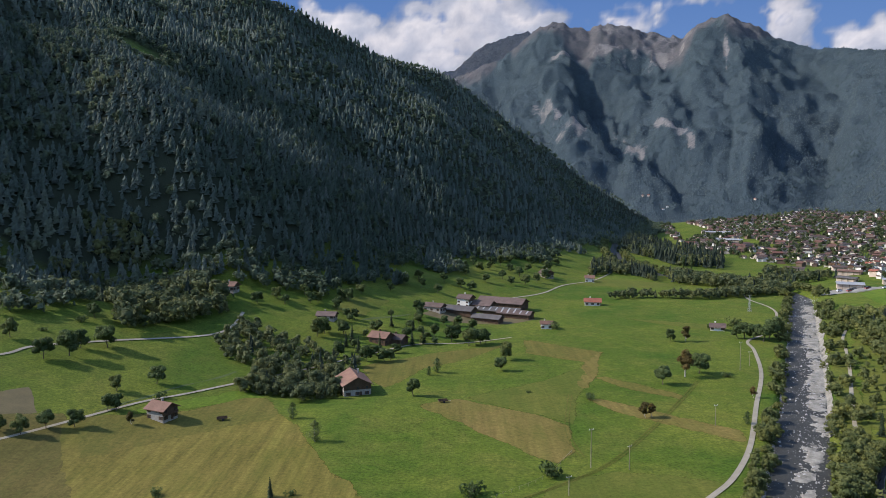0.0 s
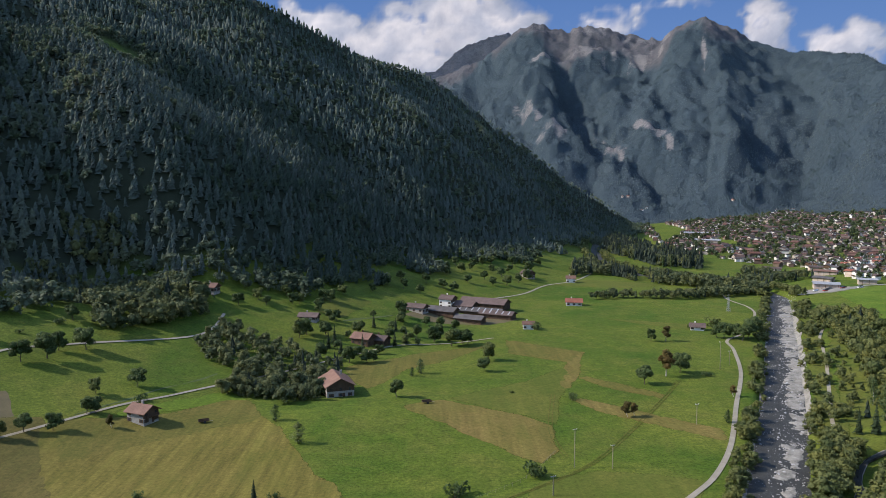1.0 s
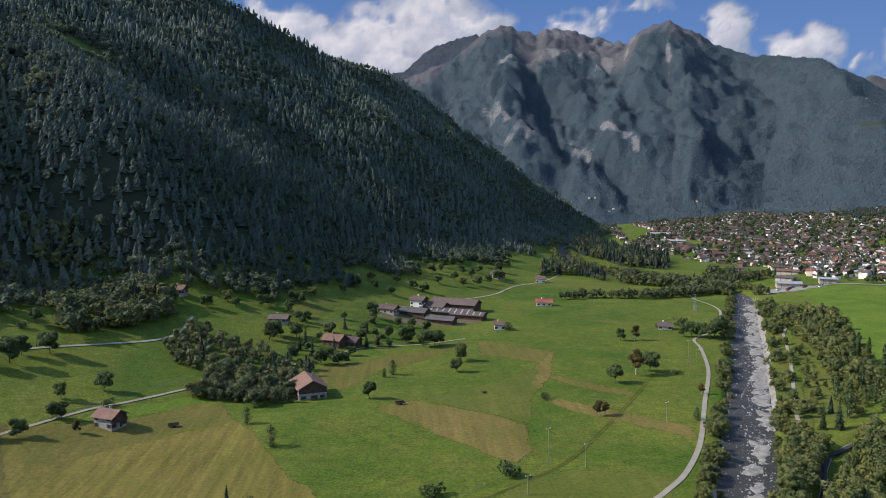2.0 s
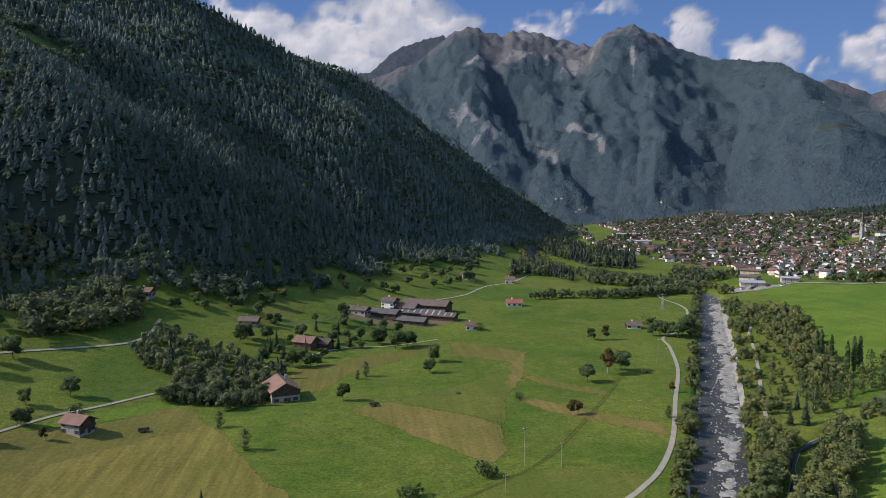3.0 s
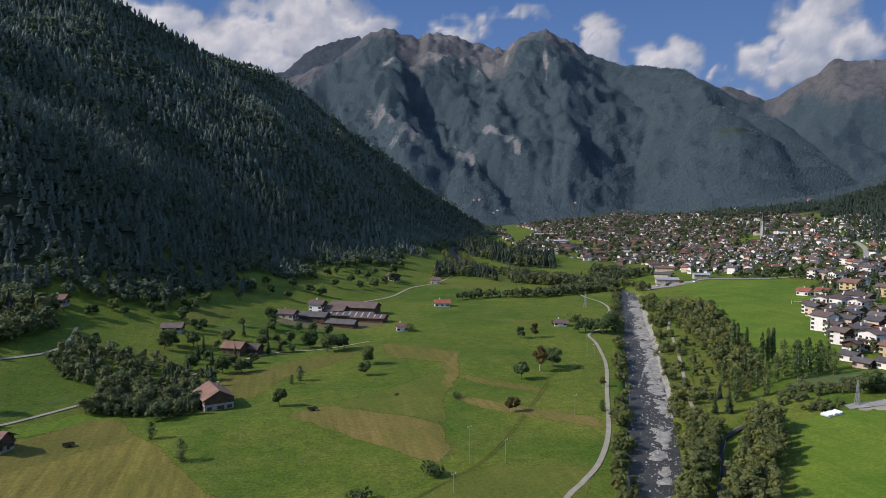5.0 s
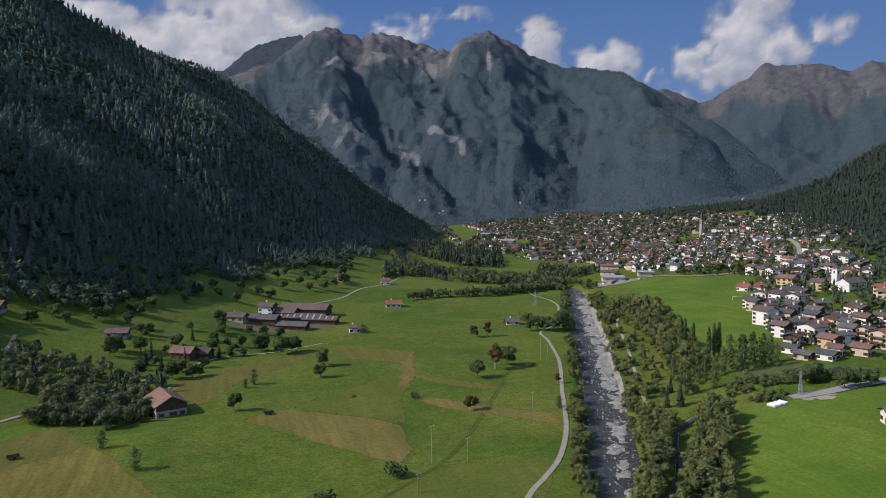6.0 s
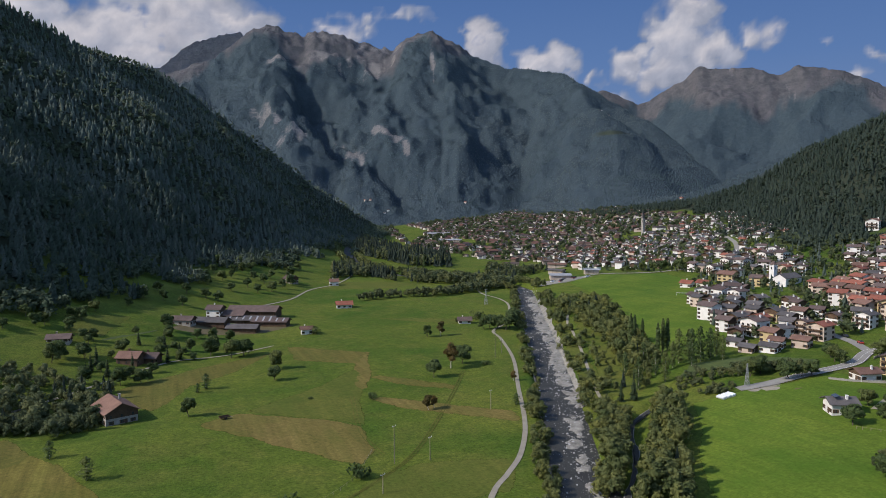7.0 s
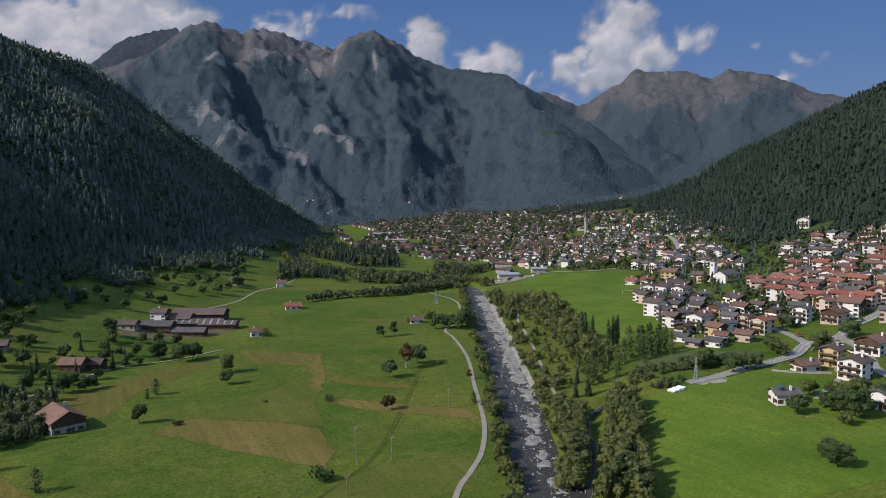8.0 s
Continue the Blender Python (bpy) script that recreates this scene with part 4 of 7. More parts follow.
def leaf_mass(lobes, rng, rings=4, sides=7, share=0.78):
    """The dense leafage inside a crown: one lumpy body for each lobe."""
    t, a = np.meshgrid(np.linspace(0.12, np.pi - 0.12, rings + 1), np.arange(sides) * 2 * np.pi / sides, indexing="ij")
    d = np.stack([np.sin(t) * np.cos(a), np.sin(t) * np.sin(a), np.cos(t)], -1).reshape(-1, 3)
    i, j = np.meshgrid(np.arange(rings), np.arange(sides), indexing="ij")
    f = np.stack([i * sides + j, (i + 1) * sides + j, (i + 1) * sides + (j + 1) % sides, i * sides + (j + 1) % sides], -1).reshape(-1, 4)
    return join([(c + d * r * share * rng.uniform(0.78, 1.12, (len(d), 1)), f) for c, r in lobes])


def broadleaf(seed, cards=650, size=0.055, wide=0.36, low=0.22, tall=1.0, skirt=0.2, cores=99, rings=4):
    """A tree one metre high: trunk with limbs, and a crown of leaf clumps on uneven lobes."""
    rng = np.random.default_rng(seed)
    lean = rng.normal(0, 0.03, 2)
    trunk = [tube([(0, 0, -0.04), (0, 0, 0.1), (*lean, low + 0.1), (*(lean * 1.6), 0.6), (*(lean * 2), 0.8)], (0.028, 0.021, 0.017, 0.010, 0.004))]
    lobes = [(np.array([*(lean * 1.5), 0.60]), np.array([wide * 0.70, wide * 0.70, 0.34]))]
    for k in range(rng.integers(8, 12)):
        a = k * 2.4 + rng.uniform(-0.4, 0.4)
        z = rng.uniform(low + skirt, 0.84)
        reach = wide * np.sqrt(max(0.1, 1 - ((z - 0.5) / 0.52) ** 2)) * rng.uniform(0.5, 0.8)
        c = np.array([np.cos(a) * reach + lean[0], np.sin(a) * reach + lean[1], z])
        lobes.append((c, wide * rng.uniform(0.34, 0.58) * np.array([1, 1, rng.uniform(0.7, 0.95)])))
        if k < 6:
            trunk.append(tube([(*lean, max(0.2, z - 0.3)), (c + [0, 0, z - 0.25]) * 0.5 * [1, 1, 1], c], (0.010, 0.007, 0.003), 5))
    w = np.array([np.prod(r) ** (2 / 3) for _, r in lobes])
    pick = rng.choice(len(lobes), cards, p=w / w.sum())
    d = rng.normal(0, 1, (cards, 3))
    d /= np.linalg.norm(d, axis=1)[:, None]
    d[:, 2] = np.where(d[:, 2] < -0.75, -d[:, 2], d[:, 2])
    C = np.array([c for c, _ in lobes])[pick]
    Rr = np.array([r for _, r in lobes])[pick]
    cen = C + d * Rr * rng.uniform(0.72, 1.08, (cards, 1))
    cen[:, 2] = np.clip(cen[:, 2], low + rng.uniform(0.02, 0.10, cards), 1.0) * tall
    core = leaf_mass(lobes[:cores], rng, rings)
    core[0][:, 2] = np.maximum(core[0][:, 2], low + 0.03) * tall
    return join(trunk), join([leaf_cards(cen, d, size, rng), core])


def column_tree(seed, cards=520, girth=0.075, ragged=0.0):
    """A slim poplar, one metre high; ragged: how far its boughs stand apart."""
    rng = np.random.default_rng(seed)
    z = rng.uniform(0.08, 1, cards)
    r = girth * np.sin(np.pi * np.clip(z, 0.02, 0.985)) ** 0.55 * rng.uniform(0.5, 1.1, cards)
    a = rng.uniform(0, 6.283, cards)
    r = r * (1 + ragged * np.sin(a * 2 + z * 17 + seed) * np.sin(z * 29 + a + seed * 3))
    d = np.stack([np.cos(a), np.sin(a), np.full(cards, 0.5)], 1)
    return tube([(0, 0, -0.03), (0, 0, 0.5), (0.01, 0, 0.95)], (0.014, 0.009, 0.002)), leaf_cards(np.stack([np.cos(a) * r, np.sin(a) * r, z], 1), d, 0.034, rng)


def spruce(seed, tiers=11, arms=9):
    """A spruce one metre high with drooping branches in whorls."""
    rng = np.random.default_rng(seed)
    V, F = [], []
    for k in range(tiers):
        z = 0.1 + 0.86 * k / (tiers - 1)
        reach = 0.21 * (1.03 - z) ** 0.85 * rng.uniform(0.85, 1.1)
        for a in np.arange(arms) * 6.283 / arms + rng.uniform(0, 6):
            r = reach * rng.uniform(0.7, 1.2)
            d, s = np.array([np.cos(a), np.sin(a), 0]), np.array([-np.sin(a), np.cos(a), 0])
            o = len(V)
            V += [np.array([0, 0, z + 0.045]), d * r * 0.55 + s * r * 0.36 + [0, 0, z], d * r + [0, 0, z - 0.05 * rng.uniform(0.6, 1.5)], d * r * 0.55 - s * r * 0.36 + [0, 0, z - 0.01]]
            F.append([o, o + 1, o + 2, o + 3])
    return tube([(0, 0, -0.03), (0, 0, 0.5), (0, 0, 0.97)], (0.018, 0.011, 0.002)), (np.array(V), np.array(F))


def shrub(seed, cards=260):
    rng = np.random.default_rng(seed)
    cen, out = [], []
    for k in range(6):
        c, r = np.array([rng.normal(0, 0.32), rng.normal(0, 0.32), 0.42]), rng.uniform(0.3, 0.5)
        d = rng.normal(0, 1, (cards // 6, 3))
        d /= np.linalg.norm(d, axis=1)[:, None]
        cen.append(c + d * r * [1, 1, 1.05] * rng.uniform(0.7, 1.05, (len(d), 1)))
        out.append(d)
    cen, out = np.concatenate(cen), np.concatenate(out)
    cen[:, 2] = np.clip(cen[:, 2], 0.02, 1)
    stems = join([tube([(0, 0, -0.05), (x * 0.5, y * 0.5, 0.3), (x, y, 0.6)], (0.03, 0.02, 0.008), 5) for x, y in rng.normal(0, 0.25, (4, 2))])
    return stems, leaf_cards(cen, out, 0.11, rng)


def wood_of(name, kind, bark, leaf):
    (tv, tf), (cv, cf) = kind
    return fast_mesh(name + "_trunk", tv, tf, bark, smooth=True), fast_mesh(name + "_crown", cv, cf, leaf, smooth=True)


BROAD = [wood_of("broadleaf", broadleaf(100 + k, 1150, 0.044, (0.40, 0.44, 0.34, 0.40, 0.47, 0.37)[k], 0.08), BARK, LEAF) for k in range(6)]
AUTUMN = [wood_of("turning", broadleaf(200 + k, 900, 0.038, 0.26, 0.08), BIRCHBARK, LEAF_AUTUMN) for k in range(3)]
TALL = [wood_of("tall", column_tree(300 + k, 520, 0.17, 0.8), BIRCHBARK, LEAF) for k in range(4)]
POPLAR = [wood_of("poplar", column_tree(400 + k), BARK, LEAF) for k in range(3)]
SPRUCE = [wood_of("spruce", spruce(500 + k), BARK, NEEDLE) for k in range(3)]
SHRUB = [wood_of("shrub", shrub(600 + k), BARK, LEAF) for k in range(4)]
tree_rng = random.Random(7)


def plant(kind, x, y, h, label, category="tree", group="", name="tree", stretch=1.0):
    trunk, crown = kind
    ob = new(name)
    ob.matrix_basis = pose(x, y, ground_at(x, y) - 0.1, 0, 0, tree_rng.uniform(0, 360)) @ Matrix.Diagonal((h * stretch, h * stretch, h, 1))
    tagged(ob, label, category, group)
    for part_name, me in (("trunk", trunk), ("crown", crown)):
        new(part_name, me).parent = ob
    return ob


for i, (x, y, h) in enumerate([(-195, 319, 8.9), (-173, 306, 10.1), (-166, 314, 12.5), (-166, 324, 9.9), (-157, 331, 11.1), (-177, 361, 8.9), (-134, 289, 7.2), (-123, 303, 8.4), (-129, 270, 7.2), (-126, 271, 7.4), (-133, 253, 7.0),
                               (-141, 249, 7.4), (-146, 242, 7.4), (-153, 242, 6.4), (-13, 305, 8.4), (33, 376, 11.0), (29, 353, 7.6), (102, 327, 9.8), (136, 424, 7.9), (126, 347, 10.8), (-40, 435, 7.4), (-72, 405, 11.9)]):
    plant(BROAD[i % 6], x, y, h, "round-crowned broadleaf tree standing on the meadow", group="trees on the meadows", stretch=0.82 + 0.1 * (i % 3))
for i, (x, y, h) in enumerate([(-59, 275, 6.6), (-3, 350, 7.6), (-7, 345, 4.6), (117, 270, 5.2), (-46, 251, 7.8)]):
    plant(TALL[i % 4], x, y, h, "slim young tree alone in the field", group="trees on the meadows", stretch=1.5)
for i, (x, y, h) in enumerate([(117, 341, 14.6), (145, 424, 10.1), (80, 278, 7.2), (83, 279, 6.2), (135, 306, 5.5), (-116, 261, 5.6)]):
    plant(AUTUMN[i % 3], x, y, h, "tall thin tree with leaves turning rust-brown", group="trees on the meadows")
for i, (x, y, h) in enumerate([(-188, 333, 2.4), (-180, 353, 3.8), (-116, 289, 3.6), (63, 303, 3.5), (137, 341, 3.0), (34, 220, 5.2), (8, 205, 4.9), (-45, 206, 2.2), (-85, 206, 3.0), (72, 463, 6.4), (175, 463, 4.0), (193, 469, 7.5), (38, 313, 1.6), (120, 257, 2.2)]):
    plant(SHRUB[i % 4], x, y, h, "dense rounded bush in the grass", "bush", "bushes in the meadows", "bush", 0.9)
for i, (x, y, h) in enumerate([(-51, 205, 6.4), (159, 254, 10), (164, 252, 12.5), (-35, 392, 11), (-52, 405, 11), (-18, 412, 10), (14, 428, 8)]):
    plant(SPRUCE[i % 3], x, y, h, "dark green spruce with drooping branches", group="single spruces", name="spruce")
for i, (x, y, h) in enumerate([(180, 433, 9.0), (184, 432, 10.6), (189, 430, 9.8), (192, 424, 11.2), (199, 432, 12.2), (212, 449, 11.1), (-17, 480, 12.3), (0, 468, 6.8), (5, 425, 10.3), (15, 414, 11.4), (22, 417, 10.1), (18, 433, 7.0),
                               (25, 420, 8.1), (-9, 429, 4.8), (-5, 416, 4.7), (-22, 424, 8.5), (-26, 392, 5.7), (-31, 373, 7.9), (-28, 376, 6.7), (-36, 383, 6.8), (-40, 371, 9.1), (-58, 415, 10.1), (-69, 413, 10.1), (-55, 374, 9.2), (19, 459, 8.1), (-21, 449, 5.8), (10, 470, 7)]):
    plant(BROAD[(i * 5 + 2) % 6], x, y, h, "leafy tree beside the lane and farm buildings", group="trees by the farms")
for i, (x, y, h) in enumerate([(-115, 440, 8.0), (-106, 455, 8.2), (-100, 449, 7.3), (-86, 462, 8.2), (-82, 466, 7.5), (-68, 460, 9.7), (-69, 485, 7.8), (-64, 483, 9.3), (-92, 474, 8.4), (-58, 505, 7.3), (-39, 530, 6.8), (-17, 560, 8.9), (15, 588, 9.4),
                               (24, 587, 8.4), (1, 594, 9.4), (35, 671, 9.6), (49, 712, 10.2), (58, 722, 11.5), (39, 754, 9.6), (77, 800, 8.9), (74, 687, 11.0), (94, 761, 10.9), (114, 844, 10.8)]):
    plant(BROAD[(i * 5 + 1) % 6], x, y, h, "leafy tree on the grassy foot of the slope", group="trees on the slope")
for i, (x, y, h) in enumerate([(110, 749, 12.0), (127, 796, 8.9), (55, 657, 9.4), (61, 640, 8.2), (75, 651, 10.4), (89, 675, 9.7), (100, 697, 11.2), (38, 630, 8.0), (-4, 554, 8.8), (20, 640, 8), (30, 700, 9), (60, 760, 10), (66, 700, 9), (85, 720, 9), (5, 630, 9), (-20, 585, 8), (-30, 560, 8), (45, 690, 8), (20, 665, 9), (70, 745, 9), (90, 790, 10), (100, 820, 10)]):
    plant(BROAD[(i * 7 + 3) % 6], x, y, h, "leafy tree on the grassy foot of the slope", group="trees on the slope")
for i, (x, y, h) in enumerate([(219, 327, 19.0), (223, 329, 17.2), (218, 303, 16.2), (222, 304, 17.6), (225, 304, 17.1), (230, 331, 13.4), (283, 840, 14), (292, 838, 15)]):
    plant(POPLAR[i % 3], x, y, h, "slim columnar poplar by the sports field", group="poplars", name="poplar")
for i, (x, y, h) in enumerate([(212, 280, 17), (212, 271, 18), (220, 274, 17), (225, 273, 15.5), (231, 275, 13.7), (220, 282, 15), (198, 289, 12.7), (189, 262, 14.5), (175, 263, 15), (205, 276, 13), (194, 275, 11), (184, 285, 12), (228, 268, 12)]):
    plant(TALL[i % 4], x, y, h, "tall open-crowned tree with a pale trunk", group="tall trees by the sports field", stretch=0.85)
for i, (x, y, h) in enumerate([(280, 224, 9.4), (260, 233, 8.7), (265, 239, 7.5), (260, 230, 6.7), (221, 223, 8.2), (228, 223, 6.1), (233, 222, 7), (215, 238, 9), (221, 238, 8.5), (227, 231, 7), (204, 161, 9.5), (204, 156, 10.3), (204, 164, 8.3), (192, 171, 8.0), (221, 159, 8.6), (194, 154, 5.6), (230, 171, 6.5), (303, 226, 9.8), (214, 182, 6.5), (218, 176, 7), (214, 170, 7.5), (225, 170, 8), (206, 170, 6), (163, 136, 8)]):
    plant(BROAD[(i * 5) % 6], x, y, h, "leafy garden tree near the village houses", group="trees by the village", stretch=1.15)


for i, (x, y, h) in enumerate([(412, 588, 8), (424, 581, 10), (432, 574, 9), (438, 566, 10), (447, 560, 9), (446, 552, 11), (453, 548, 10), (440, 545, 8), (460, 556, 11), (466, 548, 10)]):
    plant(BROAD[(i * 5 + 3) % 6], x, y, h, "round leafy tree in the row behind the sports field", group="trees behind the sports field", stretch=1.05)
yard_rng = random.Random(23)
for i in range(34):
    x, y = yard_rng.uniform(-66, 26), yard_rng.uniform(376, 470)
    if min(math.hypot(x - a, y - b) for a, b in ((-36, 411), (-27, 414), (-72, 441))) < 11 or (x > -12 and y > 455) or y < 376 + (x + 66) * 0.45:
        continue
    if i % 3:
        plant(BROAD[i % 6], round(x, 1), round(y, 1), yard_rng.uniform(4.5, 9), "leafy tree in the farm's orchard", group="trees by the farms", stretch=0.9)
    else:
        plant(SPRUCE[i % 3], round(x, 1), round(y, 1), yard_rng.uniform(7, 12), "dark spruce beside the farm buildings", group="single spruces", name="spruce", stretch=1.2)


def scatter(name, kinds, places, label, category, mats, smooth=False):
    """Many trees joined into one object; places: rows of x, y, z, height, girth, tint."""
    P = np.asarray(places, float)
    rng = np.random.default_rng(len(P))
    which, turn = rng.integers(0, len(kinds), len(P)), rng.uniform(0, 6.283, len(P))
    V, F, T, n = [], [], [], 0
    for k, (tv, tf) in enumerate(kinds):
        q = P[which == k]
        a = turn[which == k]
        if not len(q):
            continue
        c, s = np.cos(a)[:, None], np.sin(a)[:, None]
        g = (q[:, 3] * q[:, 4])[:, None]
        x = (tv[None, :, 0] * c - tv[None, :, 1] * s) * g + q[:, :1]
        y = (tv[None, :, 0] * s + tv[None, :, 1] * c) * g + q[:, 1:2]
        z = tv[None, :, 2] * q[:, 3:4] + q[:, 2:3]
        V.append(np.stack([x, y, z], -1).reshape(-1, 3))
        F.append((tf[None] + (np.arange(len(q)) * len(tv))[:, None, None] + n).reshape(-1, tf.shape[1]))
        T.append(np.repeat(q[:, 5], len(tv)))
        n += len(q) * len(tv)
    ob = new(name, fast_mesh(name, np.concatenate(V), np.concatenate(F), mats, np.concatenate(T), smooth))
    return tagged(ob, label, category, kind="stuff")


def cone_tree(seed, tiers=4, sides=8):
    """A plain forest spruce one metre high: ragged skirts, for slopes far off."""
    rng = np.random.default_rng(seed)
    V, F = [], []
    for k in range(tiers):
        z0, z1 = 0.10 + 0.9 * k / tiers * 0.9, min(1.0, 0.10 + 0.9 * (k + 1.7) / tiers)
        r = 0.17 * (1.06 - z0) ** 0.8
        o = len(V)
        V.append((rng.normal(0, 0.006), rng.normal(0, 0.006), z1))
        for i in range(sides):
            a = 6.283 * i / sides + k * 0.5
            rr = r * (1.0 if i % 2 else 0.58) * rng.uniform(0.7, 1.35)
            V.append((np.cos(a) * rr, np.sin(a) * rr, z0 + rng.uniform(-0.04, 0.03)))
        F += [[o, o + 1 + i, o + 1 + (i + 1) % sides] for i in range(sides)]
    return np.array(V), np.array(F)


def puff_tree(seed, cards=110, size=0.12):
    """A forest broadleaf one metre high, crown only."""
    (_, (v, q)) = broadleaf(seed, cards, size, 0.34, 0.05, cores=1 if cards < 40 else 2, rings=3)
    return v, q


CONES = [cone_tree(k) for k in range(6)]
NEARCONES = [cone_tree(40 + k, 8, 8) for k in range(8)]
FARCONES = [cone_tree(20 + k, 1, 7) for k in range(4)]
PUFFS = [puff_tree(700 + k, 48, 0.13) for k in range(5)]
TUFTS = [puff_tree(750 + k, 22, 0.2) for k in range(6)]
WOODS = [broadleaf(800 + k, 130, 0.082, (0.30, 0.36, 0.42)[k % 3], 0.03, 1.0, 0.1, 4, 3)[1] for k in range(6)]
NEARWOODS = [broadleaf(850 + k, 430, 0.050, (0.30, 0.36, 0.42, 0.33)[k % 4], 0.03, 1.0, 0.1, 6, 3)[1] for k in range(6)]
SLIMWOODS = [broadleaf(880 + k, 380, 0.048, (0.20, 0.24, 0.28)[k % 3], 0.06, 1.0, 0.14, 6, 3)[1] for k in range(6)]


def scatter_woods(name, kinds, near_kinds, rows, label, mat):
    """Woodland with finer leaves on the trees that stand nearest the meadow's southern end."""
    close = np.hypot(rows[:, 0], rows[:, 1]) < 345
    for chosen, pick in ((near_kinds, close), (kinds, ~close)):
        if pick.any():
            scatter(name, chosen, rows[pick], label, "woodland", mat, True)


def inside(x, y, pts):
    p = np.array(pts, float)
    c = np.zeros(np.shape(x), bool)
    for (ax, ay), (bx, by) in zip(p, np.roll(p, -1, 0)):
        c ^= ((ay > y) != (by > y)) & (x < (bx - ax) * (y - ay) / (by - ay + 1e-9) + ax)
    return c


def thinned(x, y, gap):
    """Keeps one point to a cell of the given size."""
    _, i = np.unique(np.stack([np.floor(x / gap), np.floor(y / gap)]), axis=1, return_index=True)
    return np.sort(i)


def copse(name, pts, gap, lo, hi, label, seed=1, conifer=0.0, kinds=None, near=None, mat=None):
    rng = np.random.default_rng(seed)
    p = np.array(pts, float)
    n = int(np.prod(np.ptp(p, axis=0)) / gap**2 * 6) + 50
    x, y = rng.uniform(p[:, 0].min(), p[:, 0].max(), n), rng.uniform(p[:, 1].min(), p[:, 1].max(), n)
    i = np.where(inside(x, y, pts))[0]
    i = i[line_distance(x[i], y[i], BROOK) > 3.2]
    i = i[thinned(x[i], y[i], gap)]
    x, y = x[i], y[i]
    h = rng.uniform(lo, hi, len(x))
    rows = np.column_stack([x, y, height(x, y) - 0.2, h, rng.uniform(0.85, 1.25, len(x)), np.clip(rng.normal(0.64, 0.3, len(x)), 0, 1)])
    pine = rng.random(len(x)) < conifer
    if (~pine).any():
        scatter_woods(name, kinds or WOODS, near or NEARWOODS, rows[~pine], label, mat or LEAF_WOOD)
    if pine.any():
        rows[pine, 3] *= 1.25
        scatter(name, CONES, rows[pine], "dark spruces among the broadleaf trees", "woodland", NEEDLE_LIT)


copse("copse", [(-218, 388), (-234, 420), (-228, 436), (-205, 440), (-180, 446), (-160, 450), (-135, 440), (-125, 410), (-138, 382), (-160, 353), (-172, 369), (-186, 398), (-205, 408)], 5.6, 6, 13, "dense broadleaf copse on the hillside", 1, 0.04)
copse("copse", [(-230, 452), (-233, 470), (-206, 478), (-192, 474), (-196, 458)], 5.6, 8, 13, "tall trees above the hillside copse", 15, 0.1)
copse("copse", [(-118, 362), (-109, 398), (-82, 388), (-54, 365), (-42, 360), (-47, 325), (-70, 310), (-85, 311), (-88, 335), (-108, 348)], 5.8, 4, 9.5, "dense broadleaf wood along a hidden brook", 2, 0.08)
copse("copse", [(-62, 297), (-47, 301), (-46, 320), (-59, 327)], 4.0, 5.5, 8, "clump of trees close to the old farmhouse", 3)
copse("copse", [(-90, 307), (-65, 304), (-62, 318), (-84, 323)], 4.0, 5, 7, "clump of trees at the edge of the hay field", 4)
copse("tree_row", [(138, 594), (175, 599), (216, 593), (264, 606), (297, 623), (306, 646), (262, 626), (216, 609), (150, 607)], 4.6, 5, 10, "row of trees closing the upper meadow", 5, 0.06, PUFFS)
copse("copse", [(156, 755), (178, 786), (209, 761), (213, 713), (227, 760), (209, 889), (178, 844)], 6.5, 7, 13, "wood of spruce and broadleaf beside the stream", 6, 0.5)
copse("copse", [(282, 876), (323, 822), (372, 947), (346, 1078), (369, 1389), (277, 1107)], 8, 10, 17, "dark spruce wood beyond the meadows", 7, 0.8)
copse("copse", [(95, 173), (108, 152), (129, 180), (153, 207), (172, 236), (158, 236), (150, 222), (126, 192), (107, 172)], 3.9, 6, 12, "riverside wood between brook and meadow", 8, 0.05, near=SLIMWOODS, mat=LEAF_RIVER)
copse("copse", [(96, 180), (104, 176), (122, 198), (143, 228), (150, 238), (142, 240), (132, 228), (116, 206)], 3.6, 5, 8.5, "willows between the river and the brook", 9, mat=LEAF_RIVER)
copse("copse", [(262, 475), (285, 500), (292, 458), (238, 345), (206, 288), (188, 272), (200, 305), (226, 362), (248, 420)], 5.0, 3.5, 10, "riverside wood with leaves starting to turn", 10, 0.04, near=SLIMWOODS, mat=LEAF_RIVER)
copse("hedge", [(184, 236), (190, 226), (197, 228), (200, 232), (192, 238)], 3.0, 2.0, 4.0, "bushes round the end of the road", 17)
copse("hedge", [(178, 246), (206, 245), (224, 235), (237, 229), (246, 235), (221, 252), (196, 260)], 4.4, 2.5, 5.5, "overgrown hedge and shrubs beside the road", 11)
copse("tree_row", [(226, 700), (245, 788), (268, 752), (286, 700), (318, 690), (313, 640), (284, 628), (262, 660)], 5.4, 6, 13, "tall trees crowding the bend of the upper river", 13, 0.08, PUFFS)
copse("copse", [(322, 700), (340, 690), (384, 690), (382, 760), (388, 790), (356, 790)], 7.0, 5, 11, "trees between the workshops and the river", 14, 0.2, PUFFS)
copse("copse", [(176, 150), (178, 143), (168, 138), (166, 145)], 3.6, 2.0, 4.0, "shrubs at the edge of the lush meadow", 12)


copse("heath_trees", [(160, 266), (180, 300), (210, 356), (234, 402), (262, 468), (252, 420), (230, 362), (205, 305), (194, 276), (178, 262)], 8.5, 2.5, 6.5, "scattered young trees on the dry heath", 16, 0.06, near=None, mat=LEAF_RIVER)


